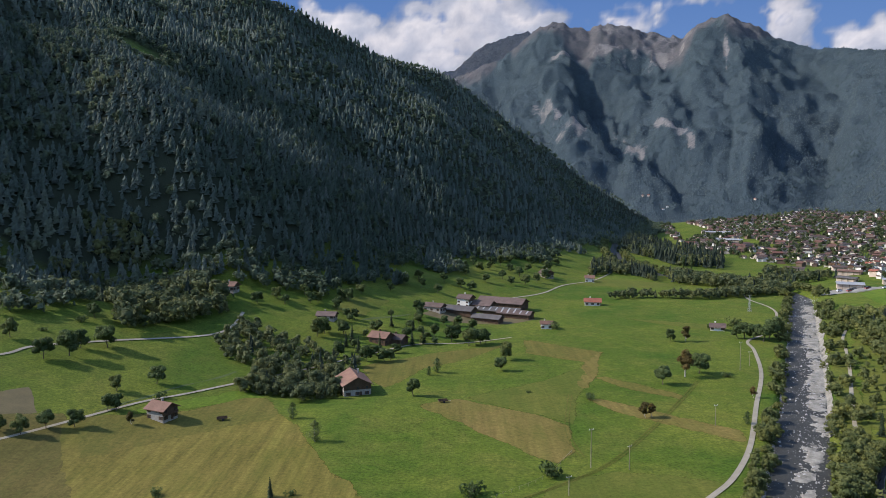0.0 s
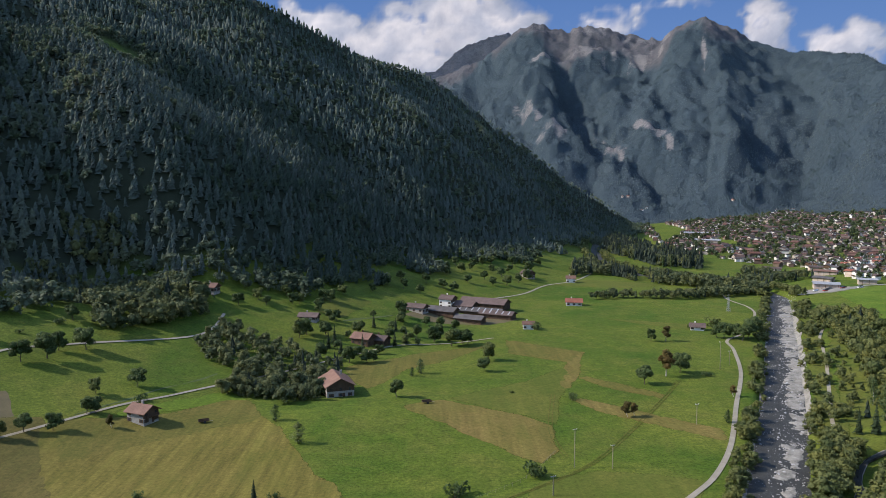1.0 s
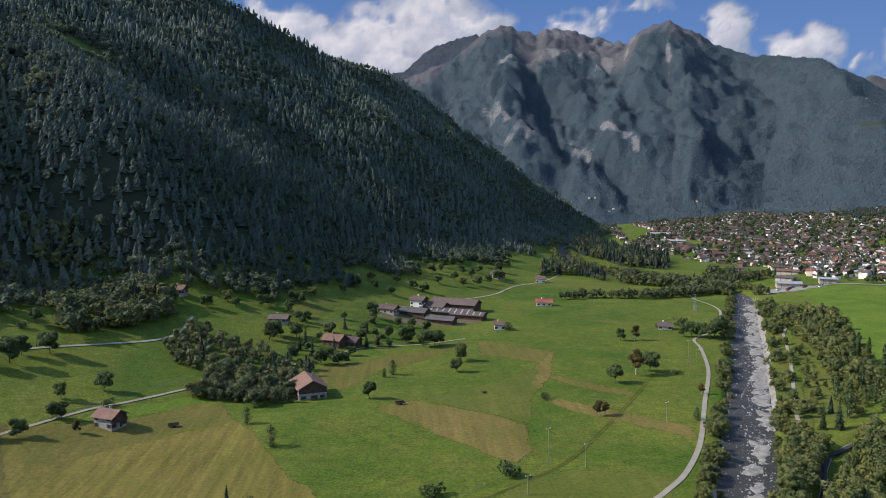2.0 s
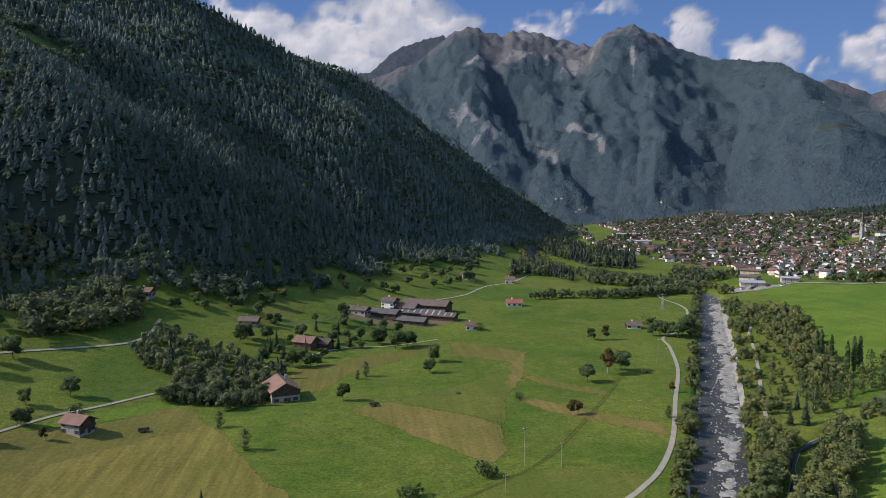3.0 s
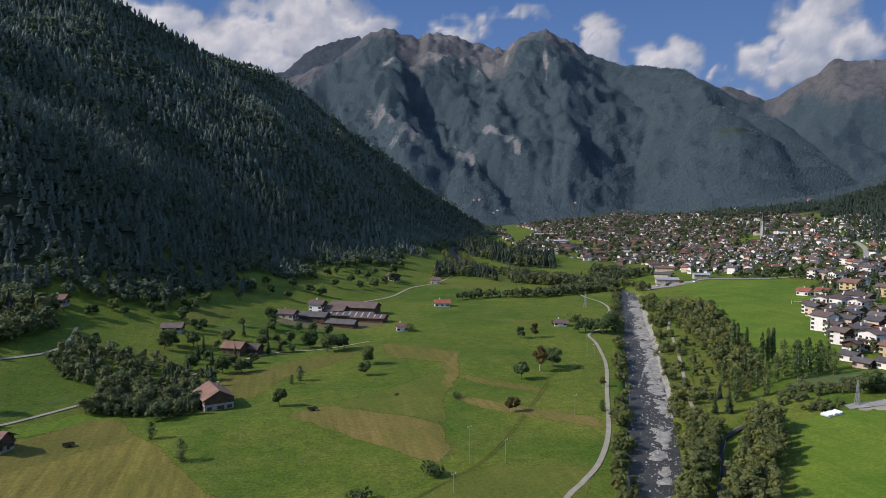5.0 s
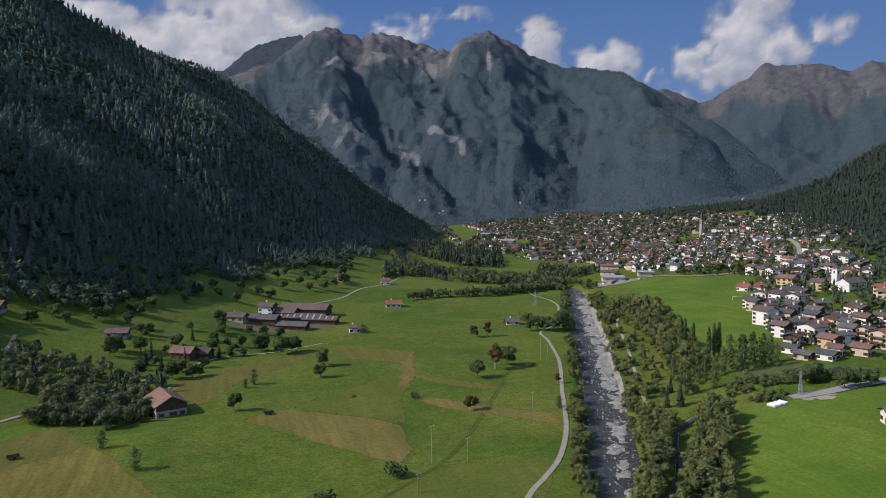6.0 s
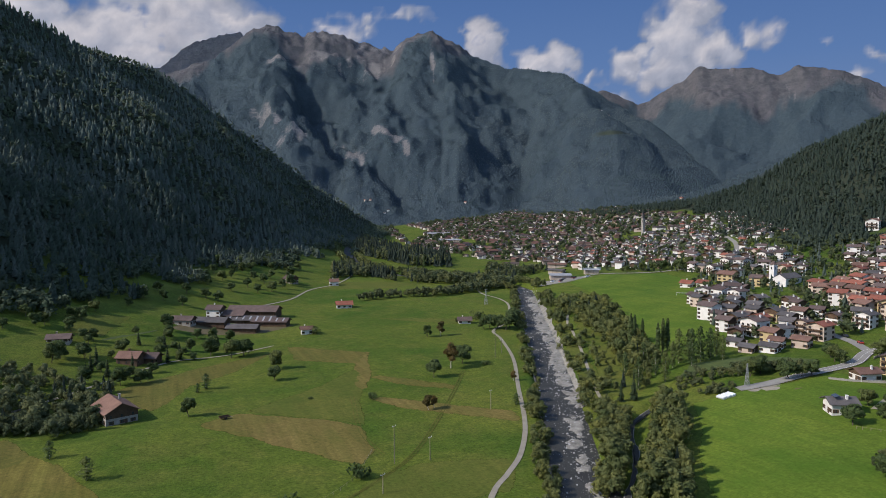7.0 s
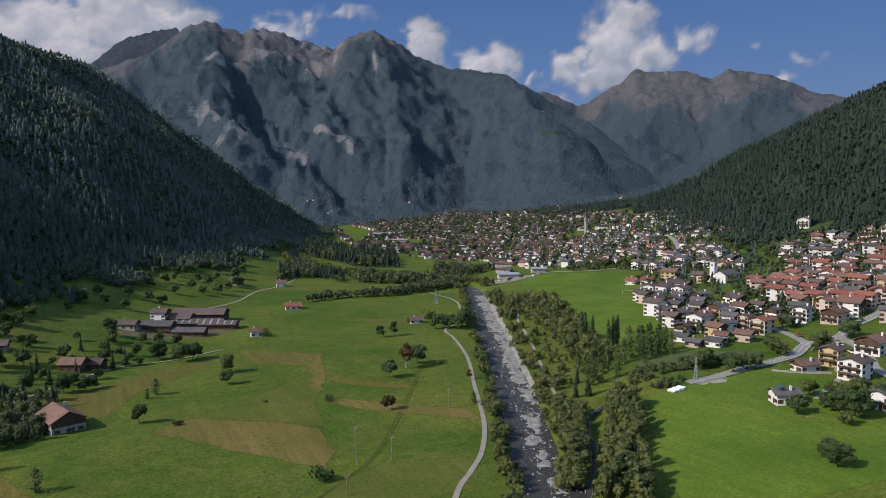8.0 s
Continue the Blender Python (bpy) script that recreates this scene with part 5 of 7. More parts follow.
def bank_trees(name, off, lo, hi, y0, y1, gap, label, seed, spread, kinds=None):
    rng = np.random.default_rng(seed)
    i = np.where((river_line[:, 1] > y0) & (river_line[:, 1] < y1))[0]
    i = rng.choice(i, len(i) * 8)
    p = river_line[i] + river_side[i] * (off + rng.uniform(-spread, spread, len(i)))[:, None] + rng.normal(0, 1.0, (len(i), 2))
    p = p[thinned(p[:, 0], p[:, 1], gap)]
    keep = vnoise(p[:, 0] / 13, p[:, 1] / 13, seed) > (0.42 if off > 14 else 0.33)
    p = p[keep]
    h = rng.uniform(lo, hi, len(p))
    scatter_woods(name, kinds or WOODS, NEARWOODS, np.column_stack([p, height(p[:, 0], p[:, 1]) - 0.2, h, rng.uniform(1.0, 1.3, len(p)), np.clip(rng.normal(0.6, 0.25, len(p)), 0, 1)]), label, LEAF_RIVER)


bank_trees("bank_shrubs", -11.6, 2.2, 5.6, 140, 600, 3.2, "thicket of willow along the river's bank", 21, 2.0)
bank_trees("bank_shrubs", 15.5, 2.5, 6.8, 215, 570, 4.8, "shrubs and young trees above the river's shingle", 22, 5.0)
bank_trees("bank_shrubs", -13.5, 4, 8, 600, 1300, 4.5, "trees along the upper river", 23, 4.0, PUFFS)
bank_trees("bank_shrubs", 13.5, 4, 8, 600, 1300, 4.5, "trees along the upper river", 24, 4.0, PUFFS)


def forest_left():
    rng = np.random.default_rng(31)
    n = 110000
    x, y = rng.uniform(-720, 560, n), rng.uniform(330, 1930, n)
    s = left_s(x, y)
    up = left_rise(x, y, s)
    edge = 92 + 72 * np.clip((520 - y) / 110, 0, 1) + 55 * fbm(x / 40, y / 40, 7, 4) - np.clip((y - 700) / 6, 0, 110)
    ok = (s > edge) & (up < lerp(y, LEFT_CREST) + 15) & (np.degrees(np.arctan2(x, y)) > -40)
    ok &= np.hypot((x + 302) / 20, (y - 728) / 24) > 1
    ok &= vnoise(x / 30, y / 30, 44) > 0.04
    i = np.where(ok)[0]
    r = np.hypot(x[i], y[i])
    near, far = i[r < 900], i[r >= 900]
    i = np.concatenate([near[thinned(x[near], y[near], 4.7)], far[thinned(x[far], y[far], 7.0)]])
    x, y, s = x[i], y[i], s[i]
    leafy = (rng.random(len(x)) < 0.12 + 0.35 * (vnoise(x / 60, y / 60, 52) > 0.6) + 0.75 * np.clip(1 - (s - edge[i]) / 22, 0, 1)) | (np.hypot((x + 302) / 36, (y - 728) / 42) < 1)
    h = np.where(leafy, rng.uniform(6, 11, len(x)), rng.uniform(7, 13.5, len(x)) * np.clip(1.5 - np.hypot(x, y) / 2200, 0.6, 1.05))
    tint = np.clip(0.35 + 0.9 * fbm(x / 70, y / 70, 61, 3) + rng.normal(0, 0.22, len(x)), 0, 1)
    rows = np.column_stack([x, y, height(x, y) - 0.3, h, np.where(leafy, 1.1, rng.uniform(1.15, 1.5, len(x)) + 0.3 * np.clip((s - edge[i]) / 60, 0, 1)), tint])
    close = np.hypot(x, y) < 850
    scatter("mountain_forest", NEARCONES, rows[~leafy & close], "dark spruce forest low on the mountainside", "forest", NEEDLE_HAZED)
    scatter("mountain_forest", CONES, rows[~leafy & ~close], "dark spruce forest covering the mountainside", "forest", NEEDLE_HAZED, True)
    scatter("forest_edge", PUFFS, rows[leafy & close], "grey-green trees along the forest's foot", "forest", LEAF_EDGE, True)
    scatter("forest_edge", TUFTS, rows[leafy & ~close], "broadleaf trees along the forest's lower edge", "forest", LEAF_EDGE, True)


def forest_right():
    rng = np.random.default_rng(37)
    n = 90000
    x, y = rng.uniform(380, 1750, n), rng.uniform(230, 1760, n)
    w = x - lerp(y, RIGHT_FOOT)
    edge = np.where(y > 480, 320, 360) - 190 * np.clip((y - 1050) / 250, 0, 1) + 90 * fbm(x / 60, y / 60, 8, 3)
    ok = (w > edge) & ~cleared(x, y) & (lerp(w, RIGHT_RISE) < lerp(y, RIGHT_CREST) + 30) & (np.degrees(np.arctan2(x, y)) < 70) & (np.hypot(x, y) < lerp(np.degrees(np.arctan2(x, y)), MASSIF_BASE) - 15)
    i = np.where(ok)[0]
    i = i[thinned(x[i], y[i], 5.9)]
    x, y = x[i], y[i]
    leafy = rng.random(len(x)) < 0.24 + 0.6 * np.clip(1 - (w[i] - edge[i]) / 40, 0, 1)
    h = np.where(leafy, rng.uniform(6, 10, len(x)), rng.uniform(6, 12.5, len(x)))
    tint = np.clip(0.4 + 0.5 * fbm(x / 80, y / 80, 63, 3) + rng.normal(0, 0.2, len(x)), 0, 1) * np.where(leafy, 0.9, 1)
    rows = np.column_stack([x, y, height(x, y) - 0.3, h, rng.uniform(1.1, 1.5, len(x)) * np.where(leafy, 0.85, 1.25), tint])
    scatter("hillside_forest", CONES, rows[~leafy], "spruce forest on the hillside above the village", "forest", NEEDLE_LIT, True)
    scatter("hillside_edge", TUFTS, rows[leafy], "broadleaf trees on the hillside above the village", "forest", LEAF_HILL, True)


def forest_far():
    rng = np.random.default_rng(41)
    n = 160000
    a, r = rng.uniform(-3, 56, n), np.sqrt(rng.uniform(1480.0**2, 3500.0**2, n))
    x, y = r * np.sin(np.radians(a)), r * np.cos(np.radians(a))
    base, top = lerp(a, MASSIF_BASE), lerp(a, MASSIF_TOP)
    z = height(x, y)
    ok = (r > base + 10) & (r < top) & (z < tree_line(a, r)) & (vnoise(x / 60, y / 60, 13) > 0.14) & (crags(a, r, z) < 0.34) & (high_pasture(a, r, z) < 0.3)
    i = np.where(ok)[0]
    i = i[thinned(x[i], y[i], 8)]
    x, y, z = x[i], y[i], z[i]
    tint = np.clip(0.45 + 1.3 * fbm(x / 170, y / 170, 65, 4) + rng.normal(0, 0.18, len(x)), 0, 1)
    scatter("far_forest", FARCONES, np.column_stack([x, y, z - 1, rng.uniform(4.0, 6.5, len(x)), rng.uniform(2.6, 3.8, len(x)), tint]), "forest on the far massif across the valley", "forest", NEEDLE_FAR_HAZED, True)


forest_left()
forest_right()
forest_far()


# ---- houses ----
def box(bm, x0, x1, y0, y1, z0, z1):
    """A box added to a bmesh."""
    m = Matrix.Translation(((x0 + x1) / 2, (y0 + y1) / 2, (z0 + z1) / 2)) @ Matrix.Diagonal((x1 - x0, y1 - y0, z1 - z0, 1))
    bmesh.ops.create_cube(bm, size=1, matrix=m)


def prism(bm, outline, y0, y1):
    """An outline in x and z, drawn out along y."""
    a = [bm.verts.new((x, y0, z)) for x, z in outline]
    b = [bm.verts.new((x, y1, z)) for x, z in outline]
    bm.faces.new(a[::-1])
    bm.faces.new(b)
    for i in range(len(a)):
        j = (i + 1) % len(a)
        bm.faces.new((a[i], a[j], b[j], b[i]))
    bmesh.ops.recalc_face_normals(bm, faces=bm.faces)


def to_mesh(name, bm, *mats):
    me = bpy.data.meshes.new(name)
    bm.to_mesh(me)
    bm.free()
    for m in mats:
        me.materials.append(m)
    return me


def window_mesh(w, h, shutters):
    """A framed window a little proud of the wall, facing -y: a recessed pane between frame and shutters, all one plate."""
    t = 0.1
    xs = [-w / 2 - t, -w / 2, -0.03, 0.03, w / 2, w / 2 + t]
    if shutters:
        xs = [-w - t, *xs, w + t]
    zs = [-t, 0, h, h + t]
    V, F, M = [], [], []
    n, k = len(xs), len(zs)
    for y in (-0.09, 0.06):
        V += [(x, y, z) for x in xs for z in zs]
    mid = n // 2
    for i in range(n - 1):
        for j in range(k - 1):
            a0, b0, c0, d0 = i * k + j, (i + 1) * k + j, (i + 1) * k + j + 1, i * k + j + 1
            pane = j == 1 and i in (mid - 2, mid)
            if pane:
                o = len(V)
                V += [(V[q][0] + (0.02 if q in (a0, d0) else -0.02), -0.03, V[q][2]) for q in (a0, b0, c0, d0)]
                for p0, p1, q0, q1 in ((a0, b0, o, o + 1), (b0, c0, o + 1, o + 2), (c0, d0, o + 2, o + 3), (d0, a0, o + 3, o)):
                    F.append((p0, p1, q1, q0))
                    M.append(1)
                F.append((o, o + 1, o + 2, o + 3))
                M.append(0)
            else:
                F.append((a0, b0, c0, d0))
                M.append(1)
    o = n * k
    rim = [(i * k, (i + 1) * k) for i in range(n - 1)] + [((n - 1) * k + j, (n - 1) * k + j + 1) for j in range(k - 1)]
    rim += [((i + 1) * k + k - 1, i * k + k - 1) for i in range(n - 1)][::-1] + [(j + 1, j) for j in range(k - 1)][::-1]
    for p0, p1 in rim:
        F.append((p1, p0, o + p0, o + p1))
        M.append(1)
    me = bpy.data.meshes.new("window")
    me.from_pydata(V, [], F)
    me.materials.append(GLASS)
    me.materials.append(TIMBER)
    me.polygons.foreach_set("material_index", M)
    me.update()
    return me


WINDOW = window_mesh(0.9, 1.15, True)
WINDOW_PLAIN = window_mesh(1.2, 1.1, False)


def gable_house(spec, windows=True):
    """A house with its ridge along y. spec: width, depth, height to the eaves, roof rise, wall, roof, timber gable, balconies."""
    w, d, e, rise, wall, roof, timber, balconies = spec
    ob = new("house")
    bm = bmesh.new()
    prism(bm, [(-w / 2, -1.5), (w / 2, -1.5), (w / 2, e), (0, e + rise - 0.05), (-w / 2, e)], -d / 2, d / 2)
    part("wall", bm, wall, ob)
    out, t, k = 0.9, 0.24, rise / (w / 2)
    bm = bmesh.new()
    lo = e - out * k
    prism(bm, [(-w / 2 - out, lo + 0.02), (0, e + rise + 0.02), (w / 2 + out, lo + 0.02), (w / 2 + out, lo + t + 0.02), (0, e + rise + t + 0.02), (-w / 2 - out, lo + t + 0.02)], -d / 2 - 1.1, d / 2 + 0.9)
    part("roof", bm, roof, ob)
    bm = bmesh.new()
    box(bm, w * 0.16, w * 0.16 + 0.8, d * 0.12, d * 0.12 + 0.7, e + rise * 0.4, e + rise + 0.9)
    box(bm, w * 0.16 - 0.12, w * 0.16 + 0.92, d * 0.12 - 0.12, d * 0.12 + 0.82, e + rise + 0.9, e + rise + 1.05)
    part("chimney", bm, wall, ob)
    if timber:
        bm = bmesh.new()
        low = e - (2.3 if e > 4.5 else 1.0)
        prism(bm, [(-w / 2 - 0.05, low), (w / 2 + 0.05, low), (w / 2 + 0.05, e), (0, e + rise - 0.08), (-w / 2 - 0.05, e)], -d / 2 - 0.12, -d / 2 + 0.2)
        part("gable_boarding", bm, TIMBER, ob, "dark timber boarding")
    floors = max(1, int(e // 2.3))
    for f in range(1, floors) if balconies else ():
        bm = bmesh.new()
        z = f * 2.45 + 0.1
        y = -d / 2
        box(bm, -w * 0.42, w * 0.42, y - 1.15, y, z - 0.16, z)
        box(bm, -w * 0.42, w * 0.42, y - 1.15, y - 1.05, z + 0.85, z + 0.98)
        box(bm, -w * 0.42, w * 0.42, y - 1.13, y - 1.07, z + 0.12, z + 0.72)
        for x in np.linspace(-w * 0.42, w * 0.42 - 0.1, 6):
            box(bm, x, x + 0.1, y - 1.14, y - 1.04, z, z + 0.9)
        part("balcony", bm, TIMBER, ob, "dark timber balcony")
    if windows:
        for f in range(floors):
            z = f * 2.45 + 0.85
            for x in np.linspace(-w * 0.34, w * 0.34, max(2, int(w // 3.2))):
                part("window", WINDOW_PLAIN if balconies and f else WINDOW, None, ob, m=pose(x, -d / 2 - (0.14 if timber else 0.02), z))
            for y in np.linspace(-d * 0.36, d * 0.36, max(2, int(d // 3.6))):
                part("window", WINDOW, None, ob, m=pose(-w / 2 - 0.02, y, z, 0, 0, -90))
                part("window", WINDOW, None, ob, m=pose(w / 2 + 0.02, y, z, 0, 0, 90))
        bm = bmesh.new()
        box(bm, -0.55, 0.55, -0.07, 0.05, 0, 2.1)
        part("door", bm, TIMBER, ob, m=pose(w * 0.12, -d / 2 - 0.03, 0.05))
    return ob


HOUSES = {}


def house(x, y, turn, spec, label, group, windows=True, name="house", category="house"):
    """Sets a house on the ground; alike houses are copies of one."""
    m = pose(x, y, ground_at(x, y) - 0.05, 0, 0, turn)
    key = (*spec[:4], spec[4].name, spec[5].name, *spec[6:], windows, name)
    if key in HOUSES:
        ob = copy_thing(HOUSES[key], m)
    else:
        ob = HOUSES[key] = gable_house(spec, windows)
        ob.name = name
        ob.matrix_basis = m
    return tagged(ob, label, category, group)


W, Y, P, S = PLASTER, PLASTER_Y, PLASTER_P, STONEWALL
NEAR = [
    # x, y, turn, width, depth, eaves, rise, wall, roof, timber, balconies, words
    (201, 183, 62, 9.5, 12.5, 4.2, 2.4, W, SLATE, False, False, "white house with a grey slab roof in the meadow"),
    (244, 206, 75, 9, 13, 3.6, 2.2, W, TILE_PINK, True, False, "low house with faded clay roof and timber gable"),
    (260, 205, 105, 10, 12, 7.6, 2.2, Y, TILE_BROWN, False, True, "ochre three-storey house with reddish-brown roof"),
    (247, 186, 100, 12, 14, 7.8, 2.6, W, TILE_BROWN, False, True, "white three-storey house with balconies and brown roof"),
    (221, 158, 95, 11, 14, 5.6, 2.4, W, SLATE, False, True, "white house with dark roof beside its yard"),
    (287, 203, 95, 14, 19, 6.2, 3.4, W, TILE_PINK, True, True, "large white house with an orange clay roof"),
    (252, 284, 15, 8, 10, 3.2, 1.8, W, SLATE, True, False, "low white house with grey roof at the village edge"),
    (247, 271, 20, 8, 10, 3.0, 1.8, P, SLATE, True, False, "low house with wooden annexe and grey roof"),
]
NEAR += [
    (254, 264, 20, 9, 11, 3.4, 1.9, W, SLATE, True, False, "low white house with grey roof at the village edge"),
    (271, 279, 10, 11, 11, 6.2, 2.4, Y, TILE_PINK, True, True, "yellow chalet with a wide clay roof and balcony"),
    (263, 268, 25, 8, 9, 4.4, 2.0, W, TILE_PINK, True, True, "white terraced house with pinkish roof"),
    (273, 262, 20, 9, 11, 4.4, 2.1, P, TILE_PINK, True, True, "rendered terraced house with pinkish roof"),
    (293, 268, 100, 11, 14, 8.0, 2.4, P, TILE_RED, False, True, "tall beige house with a deep red roof"),
    (296, 281, 100, 8, 8, 7.8, 1.6, P, TILE_BROWN, False, True, "narrow beige house with flat brown roof"),
    (292, 307, 100, 10, 11, 7.6, 2.2, W, TILE_RED, False, True, "white house with a dark red roof"),
    (275, 315, 15, 10, 11, 7.2, 2.4, W, TILE_BROWN, True, True, "white chalet with weathered roof and dark balcony"),
    (296, 291, 20, 10, 10, 7.0, 2.4, W, SLATE, True, True, "white chalet with dark slab roof"),
    (322, 306, 15, 10, 11, 7.0, 2.4, W, TILE_PINK, True, True, "white chalet with pinkish roof"),
]
NEAR += [
    (316, 318, 95, 11, 13, 6.8, 2.4, Y, SLATE, True, True, "ochre house under a dark blue-grey roof"),
    (323, 340, 20, 10, 11, 7.2, 2.4, W, SLATE, True, True, "white chalet with dark slab roof"),
    (303, 358, 15, 11, 12, 7.4, 2.4, W, TILE_BROWN, True, True, "white chalet beside the sports field"),
    (328, 399, 10, 10, 11, 6.6, 2.4, W, TILE_BROWN, True, True, "white chalet with dark timber balconies"),
    (325, 267, 100, 10, 12, 7.8, 2.2, W, SLATE, False, True, "white apartment house with rows of balconies"),
    (329, 251, 95, 12, 15, 6.4, 3.0, P, TILE_PINK, True, True, "large house with a broad orange-brown roof"),
    (346, 253, 15, 13, 15, 8.0, 3.0, W, TILE_PINK, True, True, "large white house with broad clay roof"),
]
for x, y, turn, w, d, e, rise, wall, roof, timber, balc, words in NEAR:
    house(x, y, turn if turn < 60 else turn - 180, (w * 0.8, d * 0.7, e * 0.98, rise * 0.66, wall, roof, timber, balc), words, "houses at the village edge")

SPECS = [(10, 12, 7.0, 2.3, W, TILE_BROWN, True, True), (11, 12, 7.4, 2.4, W, SLATE, True, True), (9.5, 11, 6.0, 2.2, W, SLATE, True, True), (12, 14, 8.2, 2.6, W, TILE_BROWN, False, True),
         (10, 13, 7.6, 2.4, P, TILE_RED, False, True), (9, 10, 5.6, 2.1, W, TILE_BROWN, True, False), (13, 15, 9.0, 2.6, W, TILE_BROWN, False, True), (10, 11, 7.0, 2.3, P, SLATE, True, True)]
WORDS = {TILE_BROWN.name: "weathered brown roof", SLATE.name: "grey slab roof", TILE_PINK.name: "faded clay roof", TILE_RED.name: "red tiled roof"}
COAT = {W.name: "White", Y.name: "Ochre", P.name: "Beige"}
taken = [(a[0], a[1]) for a in NEAR] + [(403, 392), (421, 397)]
house_rng = random.Random(11)


def near_road(x, y, gap):
    return min(float(line_distance(np.array(x), np.array(y), r)) for r in STREETS) < gap


STREETS = [[(190, 232), (222, 224), (261, 226), (285, 235), (303, 231), (323, 238), (345, 241), (380, 250), (440, 262)], [(285, 235), (296, 252), (305, 273), (318, 300), (345, 345), (375, 395)], [(303, 231), (276, 198), (250, 165)], [(345, 590), (385, 600), (430, 560), (470, 540), (520, 560), (600, 640), (700, 780)]]


def settle(pts, gap, count, specs, group, windows=True, name="house", shrink=0.8, turns=(15, -75)):
    """Fills a quarter of the village with houses at least a gap apart."""
    p = np.array(pts, float)
    for _ in range(count * 40):
        x, y = house_rng.uniform(p[:, 0].min(), p[:, 0].max()), house_rng.uniform(p[:, 1].min(), p[:, 1].max())
        if not inside(np.array(x), np.array(y), pts) or any((x - a) ** 2 + (y - b) ** 2 < gap**2 for a, b in taken) or near_road(x, y, 8.0):
            continue
        taken.append((x, y))
        s = house_rng.choice(specs)
        s = (s[0] * shrink, s[1] * shrink * 0.86, s[2] * shrink * 1.22, s[3] * shrink * 0.78, *s[4:])
        house(round(x, 1), round(y, 1), house_rng.choice(turns) + house_rng.uniform(-24, 24), s, f"{COAT[s[4].name]} rendered house with {WORDS[s[5].name]}" + (" and balconies" if s[7] else ""), group, windows, name)
        count -= 1
        if count <= 0:
            break


settle([(333, 410), (383, 423), (368, 376), (343, 316), (320, 274), (283, 259), (252, 284), (292, 349)], 12.2, 40, SPECS[:4] + SPECS[5:], "houses of the lower village")
RED = [SPECS[4], (11, 13, 7.4, 2.8, P, TILE_PINK, False, False), (12, 14, 8.0, 2.8, W, TILE_RED, False, True), (10, 16, 7.4, 2.6, P, TILE_RED, False, False), (11, 12, 7.0, 2.8, W, TILE_PINK, True, True)]
OLD = RED + [(10, 12, 7.2, 2.5, W, TILE_BROWN, False, True), (11, 13, 7.6, 2.6, Y, TILE_PINK, False, True), (9, 11, 6.8, 2.4, P, SLATE, True, True)]
settle([(396, 360), (425, 350), (424, 282), (340, 225), (329, 238), (341, 259), (333, 280)], 10.8, 54, OLD, "houses of the old village core")
settle([(425, 350), (470, 385), (500, 330), (440, 270), (380, 232), (424, 282)], 12, 46, OLD + SPECS[:3], "houses of the old village core")
settle([(534, 445), (583, 447), (600, 377), (432, 286), (435, 331), (478, 393)], 14, 46, SPECS, "houses on the village slope", shrink=0.76)
settle([(498, 607), (534, 568), (509, 473), (440, 395), (448, 444), (416, 464), (432, 516)], 13.5, 52, SPECS, "houses by the church", shrink=0.74)
settle([(277, 191), (310, 200), (300, 160), (262, 140), (235, 150), (250, 172)], 16, 8, SPECS, "houses at the village edge")
settle([(583, 617), (521, 490), (490, 532), (440, 590), (395, 640), (451, 828), (700, 860), (815, 981), (834, 893), (640, 600)], 14.0, 330, SPECS + RED[:1] + SPECS[:3], "houses of the town", False, "town_house", 0.60)

